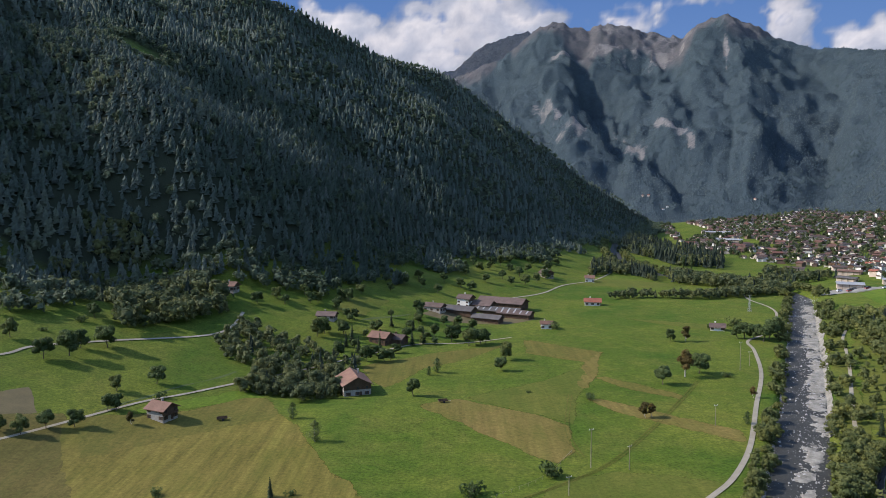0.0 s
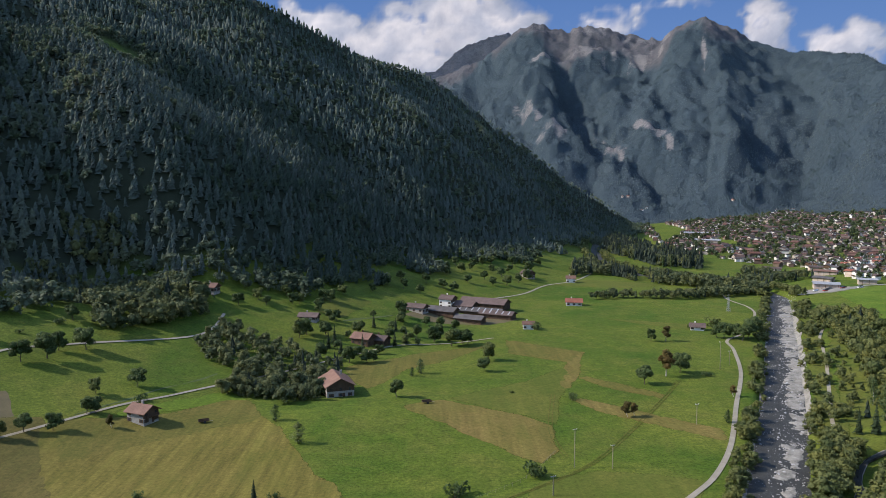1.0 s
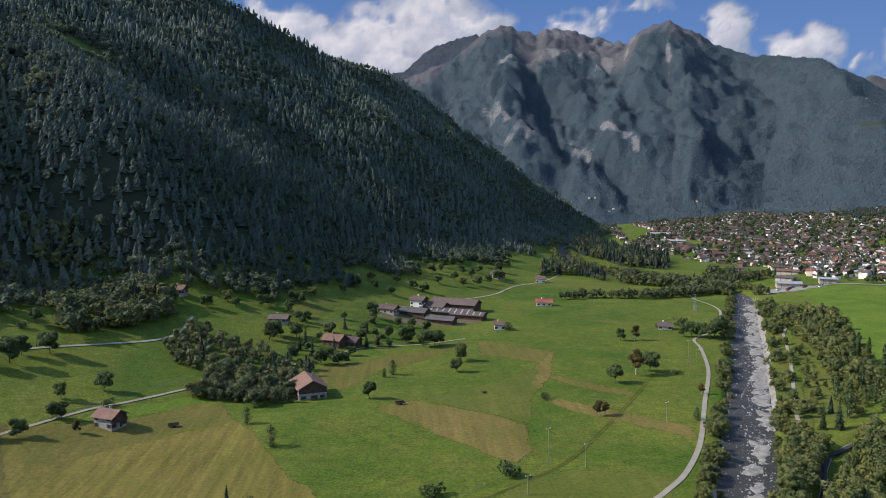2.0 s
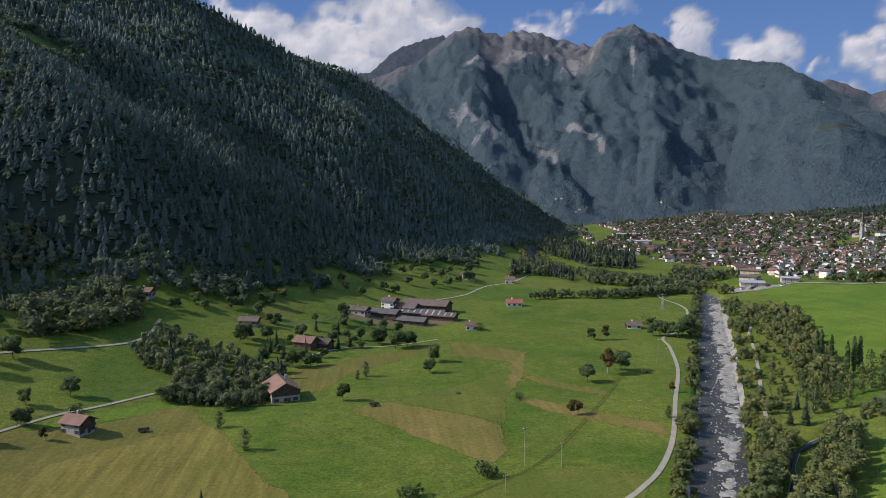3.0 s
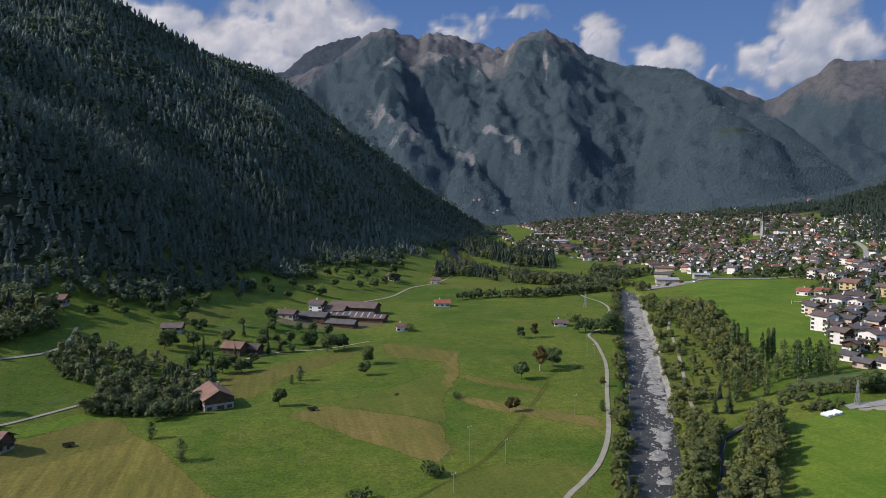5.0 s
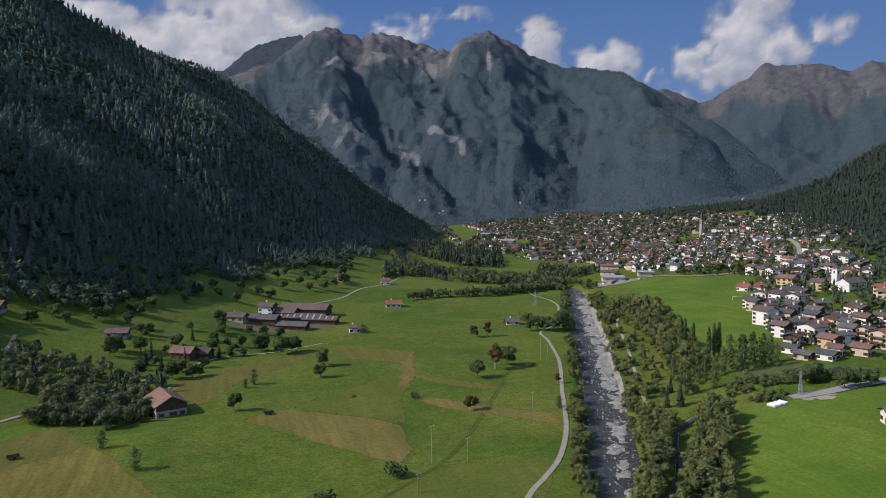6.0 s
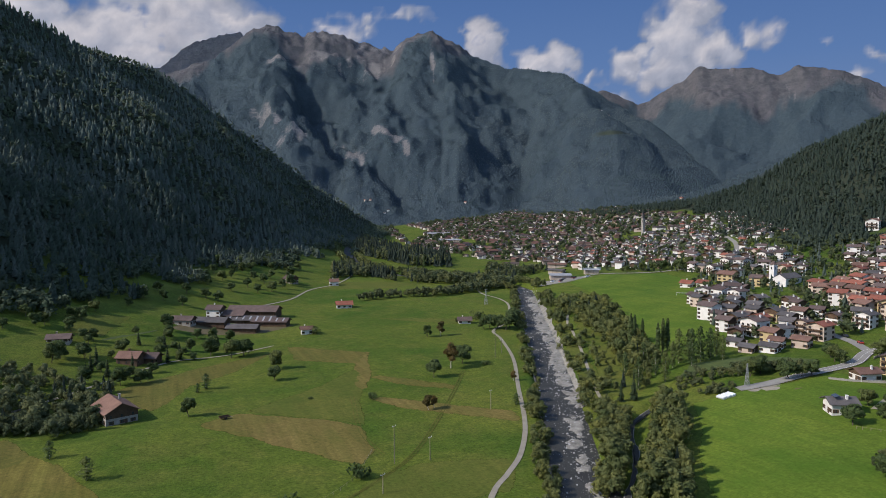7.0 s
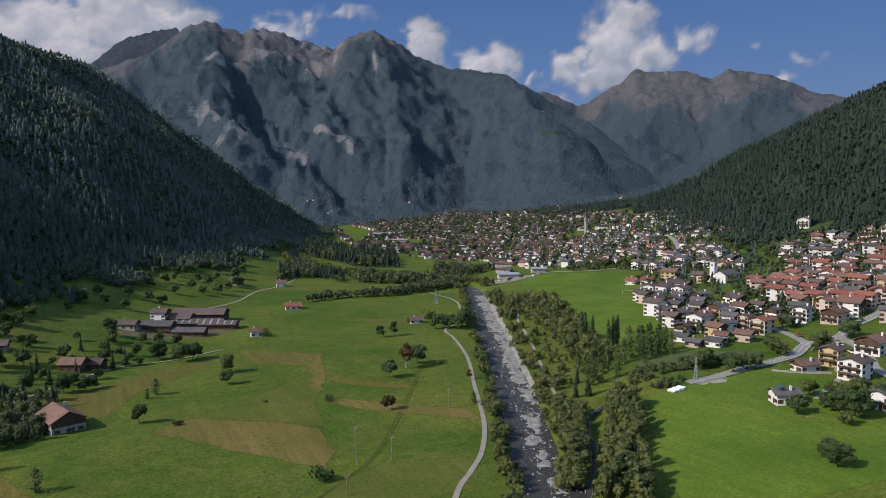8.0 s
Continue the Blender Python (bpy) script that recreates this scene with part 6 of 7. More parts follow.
# far quarters of the town
def town_blocks():
    rng = np.random.default_rng(77)
    zone = [(590, 1880), (500, 1640), (440, 1380), (400, 1186), (560, 1500), (605, 1789), (779, 1673), (982, 1701), (1010, 1750), (1200, 1790), (1100, 1500), (959, 1337), (860, 1000), (700, 860), (451, 828), (394, 958), (400, 1186)]
    n = 26000
    x, y = rng.uniform(390, 1200, n), rng.uniform(820, 1800, n)
    ok = inside(x, y, zone) & (vnoise(x / 70, y / 70, 19) > 0.2) & (np.hypot(x, y) < lerp(np.degrees(np.arctan2(x, y)), MASSIF_BASE) + 20)
    i = np.where(ok)[0]
    i = i[thinned(x[i], y[i], 10.8)]
    x, y = x[i] + rng.uniform(-2, 2, len(i)), y[i] + rng.uniform(-2, 2, len(i))
    green = rng.random(len(x)) < 0.44
    rows = np.column_stack([x, y, height(x, y) - 0.5, rng.uniform(0.42, 0.68, len(x)), rng.uniform(0.85, 1.2, len(x)), rng.random(len(x))])
    walls, roofs = [], []
    for w, d, e, r in ((10, 12, 7.0, 2.4), (11, 11, 6.0, 2.5), (9, 14, 8.5, 2.3), (13, 20, 8, 3)):
        o = [(-w / 2, -1), (w / 2, -1), (w / 2, e), (0, e + r), (-w / 2, e)]
        wv = np.array([(a, -d / 2, z) for a, z in o] + [(a, d / 2, z) for a, z in o])
        wf = np.array([[0, 1, 2, 2], [0, 2, 4, 4], [4, 2, 3, 3], [6, 5, 7, 7], [5, 9, 7, 7], [9, 8, 7, 7]])
        wf = np.array([[0, 2, 1], [0, 4, 2], [4, 3, 2], [5, 6, 7], [5, 7, 9], [9, 7, 8], [0, 5, 9], [0, 9, 4], [1, 7, 6], [1, 2, 7]])
        walls.append((wv, wf))
        q = 1.0 + 1.0 / (w / 2)
        rv = np.array([(-w / 2 * q, -d / 2 - 1, e - r / (w / 2) + 0.1), (0, -d / 2 - 1, e + r + 0.1), (w / 2 * q, -d / 2 - 1, e - r / (w / 2) + 0.1)])
        rv = np.concatenate([rv, rv + [0, d + 2, 0]])
        rv = np.concatenate([rv, rv + [0, 0, 0.35]])
        rf = np.array([[6, 7, 10, 9], [7, 8, 11, 10], [0, 3, 4, 1], [1, 4, 5, 2], [0, 1, 7, 6], [1, 2, 8, 7], [3, 9, 10, 4], [4, 10, 11, 5], [0, 6, 9, 3], [2, 5, 11, 8]])
        roofs.append((rv, rf))
    h = rows[~green]
    scatter("town_walls", walls, h, "rendered walls of the far town's houses", "town", TOWN_WALL)
    scatter("town_roofs", roofs, h, "brown and red roofs of the far town", "town", TOWN_ROOF)
    g = rows[green]
    g[:, 3] = rng.uniform(5, 12, len(g))
    g[:, 5] *= 0.4
    scatter("town_trees", TUFTS, g, "garden trees between the town's houses", "trees", LEAF_WOOD, True)
    # trees between the houses of the nearer quarters
    n = 7000
    x, y = rng.uniform(250, 860, n), rng.uniform(260, 1000, n)
    near = [(333, 410), (383, 423), (440, 400), (498, 607), (451, 828), (395, 640), (440, 590), (490, 532), (416, 464)]
    wide = [(700, 860), (815, 981), (834, 893), (640, 600), (590, 470), (600, 377), (440, 260), (330, 225), (300, 262), (333, 410), (432, 516), (400, 640), (451, 828)]
    low = [(333, 410), (383, 423), (368, 376), (343, 316), (320, 274), (283, 259), (252, 284), (292, 349)]
    ok = inside(x, y, near) | inside(x, y, wide) | inside(x, y, low)
    spots = np.array(taken)
    i = [k for k in np.where(ok)[0] if np.min(np.hypot(spots[:, 0] - x[k], spots[:, 1] - y[k])) > 5.2 and not near_road(x[k], y[k], 4.5)]
    i = np.array(i)[thinned(x[i], y[i], 5.0)]
    x, y = x[i], y[i]
    rows = np.column_stack([x, y, height(x, y) - 0.3, rng.uniform(3.5, 9.0, len(x)), rng.uniform(0.85, 1.25, len(x)), np.clip(rng.normal(0.3, 0.22, len(x)), 0, 1)])
    cut = rng.random(len(x)) < 0.22
    rows[cut, 3] *= 1.3
    scatter("garden_trees", TUFTS, rows[~cut], "garden trees between the village houses", "trees", LEAF_WOOD, True)
    scatter("garden_spruces", CONES, rows[cut], "dark spruces between the village houses", "trees", NEEDLE_HAZED)


town_blocks()

# ---- farms and lone buildings among the meadows ----
for x, y, turn, w, d, e, rise, wall, roof, timber, balc, words, name in [
    # White walls of the next two take a grey that stands for shade.
    (-108, 270, 65, 7.2, 8.4, 4.6, 2.0, S, TILE_PINK, True, True, "white chalet with shade-grey walls and timber gable beside the hay field", "chalet"),
    (-40, 316, 18, 12, 17, 5.4, 3.2, S, TILE_PINK, True, False, "old white farmhouse with shade-grey walls and a faded clay roof", "farmhouse"),
    (-36, 411, 62, 9, 11, 4.0, 2.4, TIMBER, TILE_PINK, True, False, "timber farmhouse with a broad faded roof", "farmhouse"),
    (-27, 414, 62, 8, 10, 3.2, 2.0, TIMBER, TILE_BROWN, True, False, "low timber barn beside the farmhouse", "barn"),
    (119, 566, 80, 8, 12, 3.2, 2.2, W, TILE_RED, True, False, "small barn with an orange-red roof in the meadow", "barn"),
    (68, 466, 85, 5, 7, 3.6, 1.4, W, TILE_PINK, False, False, "small pale stone hut beside a bush", "hut"),
    (178, 460, 70, 6, 8.5, 2.6, 1.8, W, TILE_BROWN, True, False, "small white hut with brown roof under a bush", "hut"),
    (147, 714, 80, 7, 8.5, 4.5, 2.2, W, TILE_PINK, True, False, "small house at the foot of the slope", "house"),
    (103, 711, 30, 9, 12, 5.0, 2.6, S, TILE_BROWN, True, False, "timber house among slope trees", "house"),
    (-72, 441, 80, 7, 11, 2.6, 1.8, S, TILE_BROWN, True, False, "low timber barn on the grassy slope", "barn"),
    (-134, 448, 75, 7, 9, 3.4, 2.0, S, TILE_PINK, True, False, "stone hut with clay roof at the wood's edge", "hut"),
]:
    house(x, y, turn, (w, d, e, rise, wall, roof, timber, balc), words, "buildings among the meadows", name=name, category=name)


def long_shed(x, y, turn, w, d, e, rise, wall, roof, label, ribs=0):
    """A farm shed with posts along an open side, and sheets on its roof where it has any."""
    ob = thing("farm_shed", (x, y, ground_at(x, y) - 0.1), turn, label, "farm shed", "sheds of the dairy farm")
    bm = bmesh.new()
    prism(bm, [(-w / 2 + 0.4, -0.5), (w / 2 - 0.4, -0.5), (w / 2 - 0.4, e), (0, e + rise - 0.1), (-w / 2 + 0.4, e)], -d / 2, d / 2)
    part("wall", bm, wall, ob)
    bm = bmesh.new()
    k = rise / (w / 2)
    prism(bm, [(-w / 2 - 0.8, e - 0.8 * k), (0, e + rise), (w / 2 + 0.8, e - 0.8 * k), (w / 2 + 0.8, e - 0.8 * k + 0.25), (0, e + rise + 0.25), (-w / 2 - 0.8, e - 0.8 * k + 0.25)], -d / 2 - 1, d / 2 + 1)
    r = part("roof", bm, roof, ob)
    for i in range(ribs):
        y0 = -d / 2 + (i + 0.5) * d / ribs
        bm = bmesh.new()
        for s in (-1, 1):
            a = [(s * w * 0.06, e + rise - w * 0.06 * k + 0.28), (s * w * 0.46, e + rise - w * 0.46 * k + 0.28), (s * w * 0.46, e + rise - w * 0.46 * k + 0.34), (s * w * 0.06, e + rise - w * 0.06 * k + 0.34)]
            prism(bm, a, y0 - 0.5, y0 + 0.5)
        part("skylight_strip", bm, STEEL, r, "pale translucent roof strip")
    for s in (-1, 1):
        for y0 in np.arange(-d / 2 + 1, d / 2, 5.0):
            bm = bmesh.new()
            box(bm, s * (w / 2 + 0.35) - 0.12, s * (w / 2 + 0.35) + 0.12, y0 - 0.12, y0 + 0.12, -0.3, e - 0.25)
            part("post", bm, TIMBER, ob)
    bm = bmesh.new()
    box(bm, -1.6, 1.6, -d / 2 - 0.1, -d / 2 + 0.1, 0, min(3.2, e))
    part("gate", bm, TIMBER, ob)


long_shed(46, 546, 62, 15, 36, 4.5, 3.2, TIMBER, TILE_BROWN, "long barn with a broad weathered brown roof")
long_shed(28, 529, 60, 12, 20, 4.2, 2.8, TIMBER, TILE_BROWN, "barn with a dark red-brown roof")
long_shed(40, 517, 62, 11, 34, 3.6, 2.2, TIMBER, SLATE, "long cattle shed with grey roof and pale strips", 7)
long_shed(52, 508, 62, 10, 24, 3.6, 2.0, TIMBER, TILE_BROWN, "open cattle shed with brown roof", 5)
long_shed(12, 505, 60, 10, 22, 3.8, 2.4, TIMBER, SLATE, "farm building with grey-brown roof")
long_shed(31, 491, 60, 9, 20, 3.2, 2.0, TIMBER, SLATE, "low machine shed with dark roof")
house(17, 531, 60, (9, 10, 6.5, 2.4, W, TILE_BROWN, True, True), "white farm dwelling with timber balcony", "buildings among the meadows", name="farmhouse", category="farmhouse")
house(-6, 503, 60, (8, 14, 3.6, 2.0, S, TILE_BROWN, True, False), "low stone farm building beside the yard", "buildings among the meadows", name="farmhouse", category="farmhouse")
patch("farm_yard", [(-14, 490), (4, 480), (44, 482), (66, 500), (60, 512), (20, 500), (-2, 512)], 0.18, EARTH, "trodden earth yard of the dairy farm", "yard")


def church(x, y, turn, tall, label, spire):
    ob = thing("church", (x, y, ground_at(x, y) - 0.1), turn, label, "church")
    bm = bmesh.new()
    prism(bm, [(-5, -1), (5, -1), (5, 5.6), (0, 8.4), (-5, 5.6)], -10, 10)
    part("nave", bm, PLASTER, ob)
    bm = bmesh.new()
    prism(bm, [(-5.6, 5.3), (0, 8.5), (5.6, 5.3), (5.6, 5.6), (0, 8.85), (-5.6, 5.6)], -10.5, 10.5)
    part("nave_roof", bm, SLATE, ob)
    bm = bmesh.new()
    box(bm, 5.2, 9.2, 5, 9, -1, tall)
    box(bm, 5.0, 9.4, 4.8, 9.2, tall * 0.72, tall * 0.74)
    box(bm, 4.9, 9.5, 4.7, 9.3, tall, tall + 0.5)
    tower = part("bell_tower", bm, PLASTER if not spire else STONEWALL, ob)
    for a in range(4):
        bm = bmesh.new()
        box(bm, -0.55, 0.55, -0.08, 0.08, tall * 0.79, tall * 0.92)
        part("belfry_opening", bm, GLASS, tower, m=pose(7.2, 7, 0, 0, 0, a * 90) @ pose(0, -2.0, 0))
    bm = bmesh.new()
    bmesh.ops.create_cone(bm, cap_ends=True, segments=4 if spire else 8, radius1=2.9, radius2=0.05, depth=tall * (0.5 if spire else 0.22), matrix=Matrix.Translation((7.2, 7, tall + 0.5 + tall * (0.25 if spire else 0.11))) @ Matrix.Rotation(radians(45), 4, "Z"))
    part("tower_roof", bm, SLATE if spire else TILE_BROWN, tower)
    for s in (-1, 1):
        for y0 in (-6, -2, 2, 6):
            part("window", WINDOW_PLAIN, None, ob, m=pose(s * 5.02, y0, 3.2, 0, 0, s * 90))


church(414, 398, 100, 14.5, "white village church with a slim bell tower", False)
church(668, 876, 100, 27, "stone church with a tall pointed spire", True)
house(404, 417, 20, (9, 8, 6.5, 2.0, Y, TILE_BROWN, False, False), "ochre house beside the church", "houses by the church")
house(412, 408, 20, (9, 8, 6.5, 2.0, Y, TILE_BROWN, False, False), "ochre house beside the church", "houses by the church")
house(403, 446, 20, (11, 12, 8, 2.2, Y, TILE_PINK, False, True), "ochre apartment house by the sports field", "houses by the church")
house(386, 454, 20, (8, 9, 3.6, 2.0, W, TILE_RED, False, False), "low white house with orange roof by the meadow", "houses by the church")
house(380, 466, 20, (8, 9, 3.6, 2.0, W, TILE_RED, False, False), "low white house with orange roof by the meadow", "houses by the church")
house(639, 497, -70, (12, 16, 8.5, 2.4, W, TILE_PINK, False, True), "large white hotel at the forest's edge", "houses on the village slope", name="hotel", category="hotel")

for x, y, turn, w, d, h, roof, words in [(352, 616, 66, 13, 20, 4, METAL, "broad workshop hall with a pale metal roof"), (372, 655, 40, 11, 16, 4, SLATE, "workshop hall with a grey roof"), (386, 612, 66, 9, 14, 4, METAL, "small workshop with a pale metal roof"),
                                         (400, 700, 50, 12, 20, 4, TILE_PINK, "low brown-roofed hall on the town's edge"), (424, 752, 70, 13, 24, 4, TILE_BROWN, "low hall with a brown roof"), (398, 808, 60, 12, 20, 4, TILE_BROWN, "low hall with a brown roof"), (440, 640, 60, 10, 16, 4, METAL, "workshop with a pale metal roof"), (520, 1330, 60, 16, 60, 5, METAL, "long pale factory hall behind the town"), (470, 1180, 60, 14, 44, 5, METAL, "long pale factory hall behind the town")]:
    long_shed(x, y, turn, w, d, h, w * 0.11, PLASTER_P, roof, words)


# ---- poles, pylons and other small things ----
def power_pole(x, y, h, label, arms=1):
    ob = thing("power_pole", (x, y, ground_at(x, y) - 0.1), tree_rng.uniform(10, 30), label, "power pole", "power poles across the meadows")
    v, q = tube([(0, 0, -0.5), (0, 0, h * 0.5), (0, 0, h)], (0.19, 0.16, 0.12), 8)
    part("pole", fast_mesh("pole", v, q, POLEWOOD, smooth=True), None, ob)
    for k in range(arms):
        bm = bmesh.new()
        box(bm, -0.9, 0.9, -0.07, 0.07, h - 0.5 - k * 0.9, h - 0.36 - k * 0.9)
        arm = part("crossarm", bm, STEEL, ob)
        for xx in (-0.8, 0.8):
            bm = bmesh.new()
            bmesh.ops.create_cone(bm, cap_ends=True, segments=8, radius1=0.07, radius2=0.05, depth=0.3, matrix=Matrix.Translation((xx, 0, h - 0.2 - k * 0.9)))
            part("insulator", bm, PLASTIC, arm)


for x, y, h in [(48, 227, 13.2), (60, 225, 8.3), (37, 205, 6.4), (149, 354, 14.6), (158, 364, 7.7), (104, 268, 8.5)]:
    power_pole(x, y, h, "tall slim timber pole standing in the meadow" if h > 10 else "short timber pole standing in the meadow")


def lattice_pylon(x, y, h, base):
    """A steel pylon of four legs, rungs and crossed braces."""
    ob = thing("pylon", (x, y, ground_at(x, y) - 0.1), 20, "grey steel lattice pylon beside the road", "pylon", "steel pylons")
    def leg_at(sx, sy, z):
        k = base / 2 * (1 - 0.86 * z / h)
        return np.array([sx * k, sy * k, z])
    for sx, sy in ((-1, -1), (1, -1), (1, 1), (-1, 1)):
        v, q = tube([leg_at(sx, sy, -0.4), leg_at(sx, sy, h)], (0.12, 0.08), 5)
        part("leg", fast_mesh("leg", v, q, STEEL), None, ob)
    ring = [(-1, -1), (1, -1), (1, 1), (-1, 1)]
    for i in range(4):
        a, b = ring[i], ring[(i + 1) % 4]
        rows = []
        z = 0.0
        while z < h - 0.8:
            z2 = min(h, z + 1.6)
            rows += [tube([leg_at(*a, z), leg_at(*b, z2)], (0.05, 0.05), 4), tube([leg_at(*b, z), leg_at(*a, z2)], (0.05, 0.05), 4)]
            z = z2
        v, q = join(rows)
        part("bracing", fast_mesh("bracing", v, q, STEEL), None, ob)
    for z in (h - 0.6, h - 2.4):
        v, q = join([tube([(-1.7, 0, z), (1.7, 0, z)], (0.07, 0.07), 4), tube([(-1.7, 0, z), (0, 0, z + 0.6), (1.7, 0, z)], (0.05, 0.05, 0.05), 4)])
        part("crossarm", fast_mesh("crossarm", v, q, STEEL), None, ob)


lattice_pylon(203, 228, 10.0, 1.5)
lattice_pylon(230, 533, 13, 2.0)


def wrapped_bale(x, y, turn):
    ob = thing("silage_bale", (x, y, ground_at(x, y) + 0.12), turn, "white plastic-wrapped silage bale stacked on the meadow", "bale", "silage bales in the meadow")
    bm = bmesh.new()
    bmesh.ops.create_cone(bm, cap_ends=True, segments=14, radius1=0.62, radius2=0.62, depth=1.25, matrix=Matrix.Translation((0, 0, 0.6)) @ Matrix.Rotation(radians(90), 4, "X"))
    bmesh.ops.bevel(bm, geom=[e for e in bm.edges if e.calc_length() < 0.4], offset=0.08, segments=1, affect="EDGES")
    part("wrap", bm, PLASTIC, ob)


for i in range(6):
    for j in range(3):
        wrapped_bale(185.2 + i * 1.15, 222.6 + j * 1.4 + 0.2 * (i % 2), 8 * (i % 3))


def goal(x, y, turn):
    ob = thing("goal", (x, y, ground_at(x, y) + 0.1), turn, "white football goal on the sports field", "goal", "football goals")
    for xx in (-3.66, 3.66):
        v, q = tube([(xx, 0, 0), (xx, 0, 2.44)], (0.09, 0.09), 8)
        part("post", fast_mesh("post", v, q, PLASTIC), None, ob)
    v, q = tube([(-3.75, 0, 2.44), (3.75, 0, 2.44)], (0.09, 0.09), 8)
    part("crossbar", fast_mesh("crossbar", v, q, PLASTIC), None, ob)


goal(317, 363, -40)
goal(345, 432, -40)


def stand(x, y, turn):
    ob = thing("players_shelter", (x, y, ground_at(x, y) + 0.1), turn, "low roofed shelter beside the sports field", "shelter")
    bm = bmesh.new()
    box(bm, -7, 7, -1.4, 1.4, 2.4, 2.6)
    part("roof", bm, METAL, ob)
    bm = bmesh.new()
    box(bm, -6.8, 6.8, 1.1, 1.3, 0, 2.4)
    part("back_wall", bm, TIMBER, ob)
    for xx in (-6.5, 0, 6.5):
        bm = bmesh.new()
        box(bm, xx - 0.1, xx + 0.1, -1.2, -1.0, 0, 2.4)
        part("post", bm, STEEL, ob)
    bm = bmesh.new()
    box(bm, -6.5, 6.5, 0.3, 0.8, 0.4, 0.5)
    part("bench", bm, TIMBER, ob)


stand(357, 409, -45)

CARS = [surface("car_paint_" + n, a, b, 0.5, 3.0, 0.3, 0.5, 0.02) for n, a, b in (("white", (0.6, 0.6, 0.6), (0.75, 0.75, 0.75)), ("grey", (0.14, 0.15, 0.16), (0.2, 0.21, 0.22)), ("dark", (0.02, 0.022, 0.03), (0.035, 0.04, 0.05)), ("red", (0.28, 0.03, 0.02), (0.36, 0.05, 0.04)))]
RUBBER = surface("black_rubber", (0.015, 0.015, 0.015), (0.03, 0.03, 0.03), 1, 5)
CAR_PROTO = {}


def car(x, y, turn, tone):
    m = pose(x, y, ground_at(x, y) + 0.3, 0, 0, turn)
    words = ("white", "grey", "dark blue", "red")[tone] + " parked car on the asphalt"
    if tone in CAR_PROTO:
        return tagged(copy_thing(CAR_PROTO[tone], m), words, "car", "cars in the village")
    ob = CAR_PROTO[tone] = new("car")
    ob.matrix_basis = m
    bm = bmesh.new()
    prism(bm, [(-2.1, 0.3), (2.1, 0.3), (2.15, 0.75), (1.2, 0.9), (0.6, 1.0), (-1.6, 1.0), (-2.1, 0.85)], -0.85, 0.85)
    part("body", bm, CARS[tone], ob)
    bm = bmesh.new()
    prism(bm, [(-1.75, 0.98), (0.95, 0.98), (0.35, 1.42), (-1.35, 1.44)], -0.76, 0.76)
    part("cabin", bm, GLASS, ob, "dark glazed cabin")
    for xx in (-1.3, 1.35):
        for yy in (-0.8, 0.8):
            bm = bmesh.new()
            bmesh.ops.create_cone(bm, cap_ends=True, segments=12, radius1=0.32, radius2=0.32, depth=0.2, matrix=pose(xx, yy, 0.32, 90))
            part("wheel", bm, RUBBER, ob)
    return tagged(ob, words, "car", "cars in the village")


for i, (x, y, t) in enumerate([(255, 197, 20), (258, 192, 110), (262, 197, 30), (268, 196, 20), (272, 203, 100), (281, 210, 50), (290, 222, 70), (296, 248, 60), (303, 262, 65), (314, 236, 10), (335, 240, 5), (228, 164, 20), (232, 168, 30), (340, 596, 20), (343, 600, 20), (346, 603, 20), (350, 606, 20), (336, 604, 20), (339, 608, 20), (356, 598, 20), (360, 602, 20), (330, 612, 20), (334, 616, 20), (366, 590, 20), (370, 594, 20)]):
    car(x, y, t, (i * 7 + i // 3) % 4)
patch("car_park", [(322, 600), (340, 585), (375, 592), (362, 612), (332, 622)], 0.2, ASPHALT, "grey car park at the town's edge", "car park")


def fence_line(pts, gap, label):
    """Posts with a rail along a plan line."""
    ob = thing("fence", (0, 0, 0), 0, label, "fence", "meadow fences")
    c = smooth_line(pts, gap)
    bm = bmesh.new()
    box(bm, -0.06, 0.06, -0.06, 0.06, -0.2, 1.15)
    post = to_mesh("post", bm, POLEWOOD)
    for x, y in c:
        part("post", post, None, ob, m=pose(x, y, ground_at(x, y)))
    v, q = tube([(x, y, ground_at(x, y) + 0.95) for x, y in c], [0.035] * len(c), 4)
    part("rail", fast_mesh("rail", v, q, POLEWOOD), None, ob)


fence_line([(14, 203), (31, 218), (44, 240)], 3.0, "low timber post fence along the field's edge")
fence_line([(190, 168), (200, 152), (222, 148)], 2.5, "low fence along the garden's edge")


def garden_wall(pts, h, label):
    ob = thing("garden_wall", (0, 0, 0), 0, label, "wall", "garden walls")
    c = smooth_line(pts, 2.5)
    for (ax, ay), (bx, by) in zip(c, c[1:]):
        l = math.hypot(bx - ax, by - ay)
        bm = bmesh.new()
        box(bm, -l / 2, l / 2, -0.15, 0.15, -0.6, h)
        box(bm, -l / 2, l / 2, -0.2, 0.2, h, h + 0.08)
        part("wall_length", bm, STONEWALL, ob, m=pose((ax + bx) / 2, (ay + by) / 2, ground_at((ax + bx) / 2, (ay + by) / 2), 0, 0, math.degrees(math.atan2(by - ay, bx - ax))))


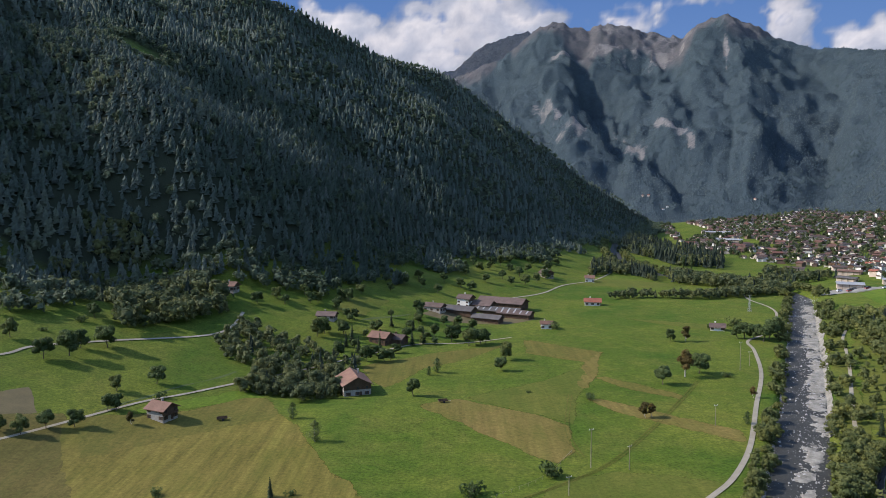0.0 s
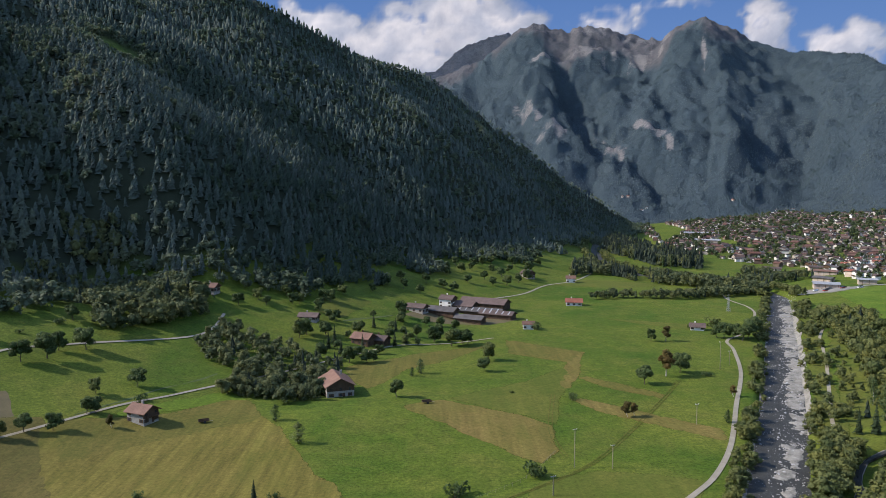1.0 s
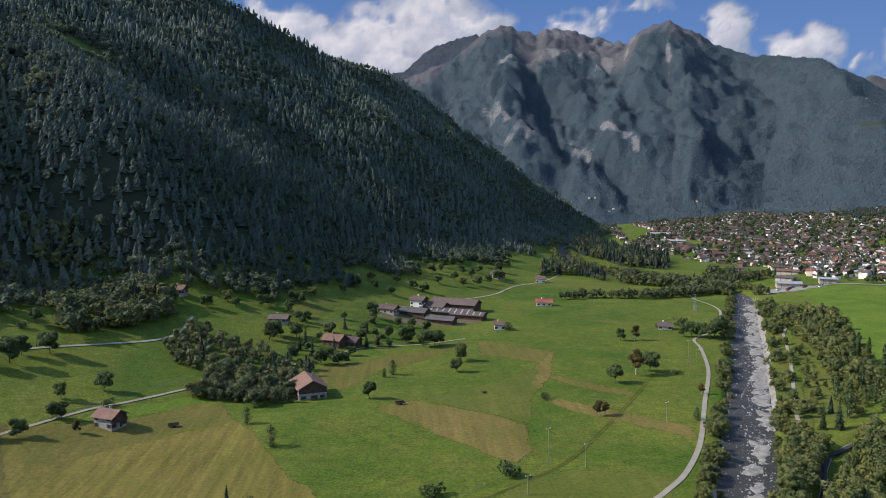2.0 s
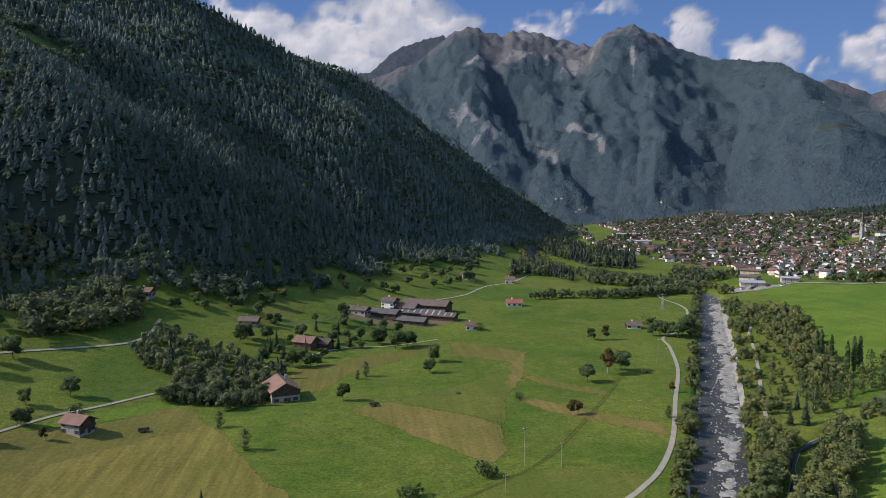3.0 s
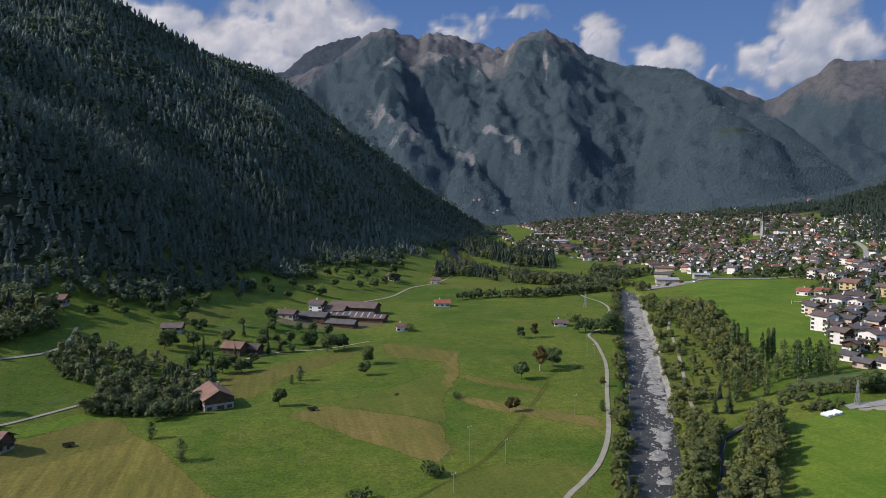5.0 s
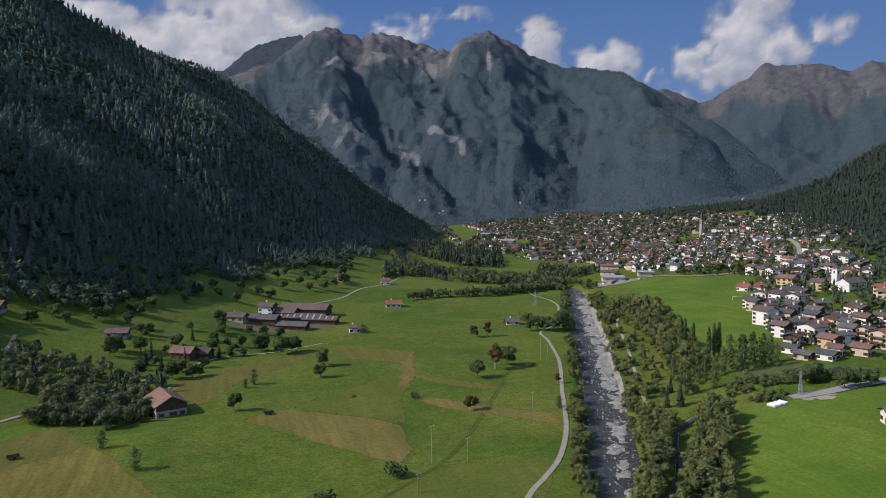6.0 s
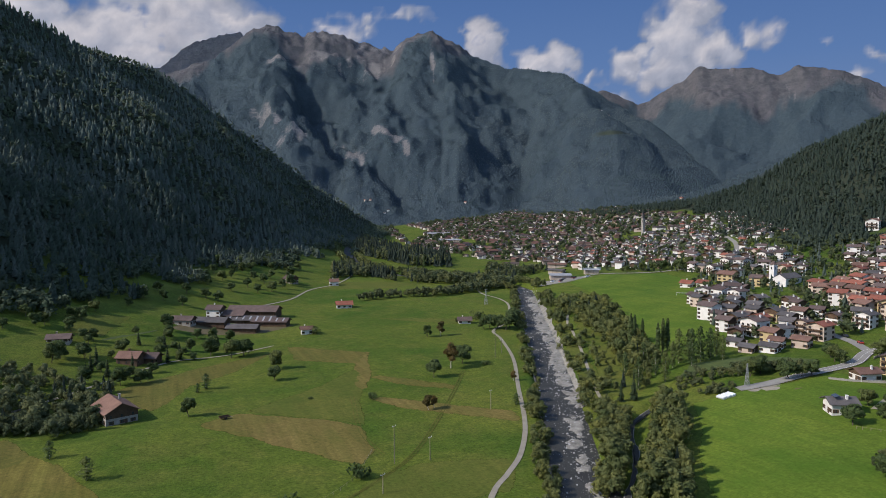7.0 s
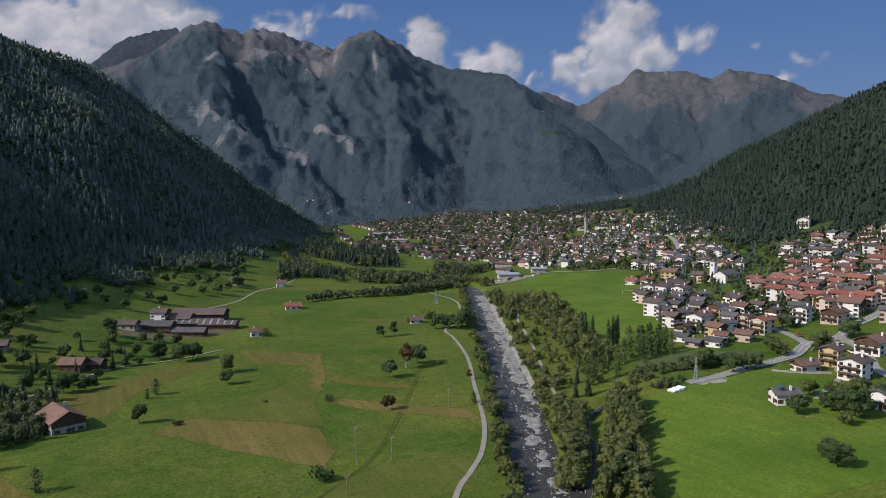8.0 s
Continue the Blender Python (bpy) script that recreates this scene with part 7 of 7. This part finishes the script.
garden_wall([(233, 214), (238, 205), (247, 196)], 0.9, "low pale wall round the garden")
garden_wall([(252, 198), (246, 190), (238, 178), (232, 168)], 1.2, "stone retaining wall beside the yard")
garden_wall([(276, 226), (290, 228), (297, 222)], 1.0, "low stone wall along the bend of the road")


def feed_trailer(x, y, turn):
    ob = thing("hay_trailer", (x, y, ground_at(x, y) + 0.1), turn, "small dark hay trailer standing in the field", "trailer")
    bm = bmesh.new()
    box(bm, -2, 2, -0.9, 0.9, 0.7, 0.85)
    box(bm, -2, 2, -0.95, -0.85, 0.85, 1.4)
    box(bm, -2, 2, 0.85, 0.95, 0.85, 1.4)
    part("bed", bm, TIMBER, ob)
    for yy in (-0.95, 0.95):
        bm = bmesh.new()
        bmesh.ops.create_cone(bm, cap_ends=True, segments=12, radius1=0.45, radius2=0.45, depth=0.2, matrix=pose(0.3, yy, 0.45, 90))
        part("wheel", bm, RUBBER, ob)
    v, q = tube([(2, 0, 0.75), (3.4, 0, 0.5)], (0.06, 0.05), 5)
    part("drawbar", fast_mesh("drawbar", v, q, STEEL), None, ob)


feed_trailer(0, 295, 15)
feed_trailer(-86, 273, 20)


def solar_rack(x, y, turn):
    ob = thing("solar_panels", (x, y, ground_at(x, y) + 4.9), turn, "rack of dark solar panels on the grey roof", "solar panel")
    for i in range(3):
        bm = bmesh.new()
        box(bm, i * 1.15, i * 1.15 + 1.05, 0, 1.8, 1.9, 1.98)
        part("panel", bm, GLASS, ob, m=pose(0, 0, 0, -20))


solar_rack(199, 181, 62)

# a few farmsteads high on the far slopes
for x, y, t in [(585, 2103, 20), (600, 2098, 60), (625, 2039, 30), (640, 2045, 80), (837, 1924, 20), (925, 1858, 40), (945, 1850, 10), (962, 1846, 70), (1411, 2075, 30), (1430, 2060, 60), (1071, 1276, 20)]:
    house(x, y, t, tuple(v * 0.5 for v in SPECS[t % 8][:4]) + SPECS[t % 8][4:], "pale farmstead high on the wooded slope", "farmsteads on the far slopes", False, "farmstead", "farmhouse")
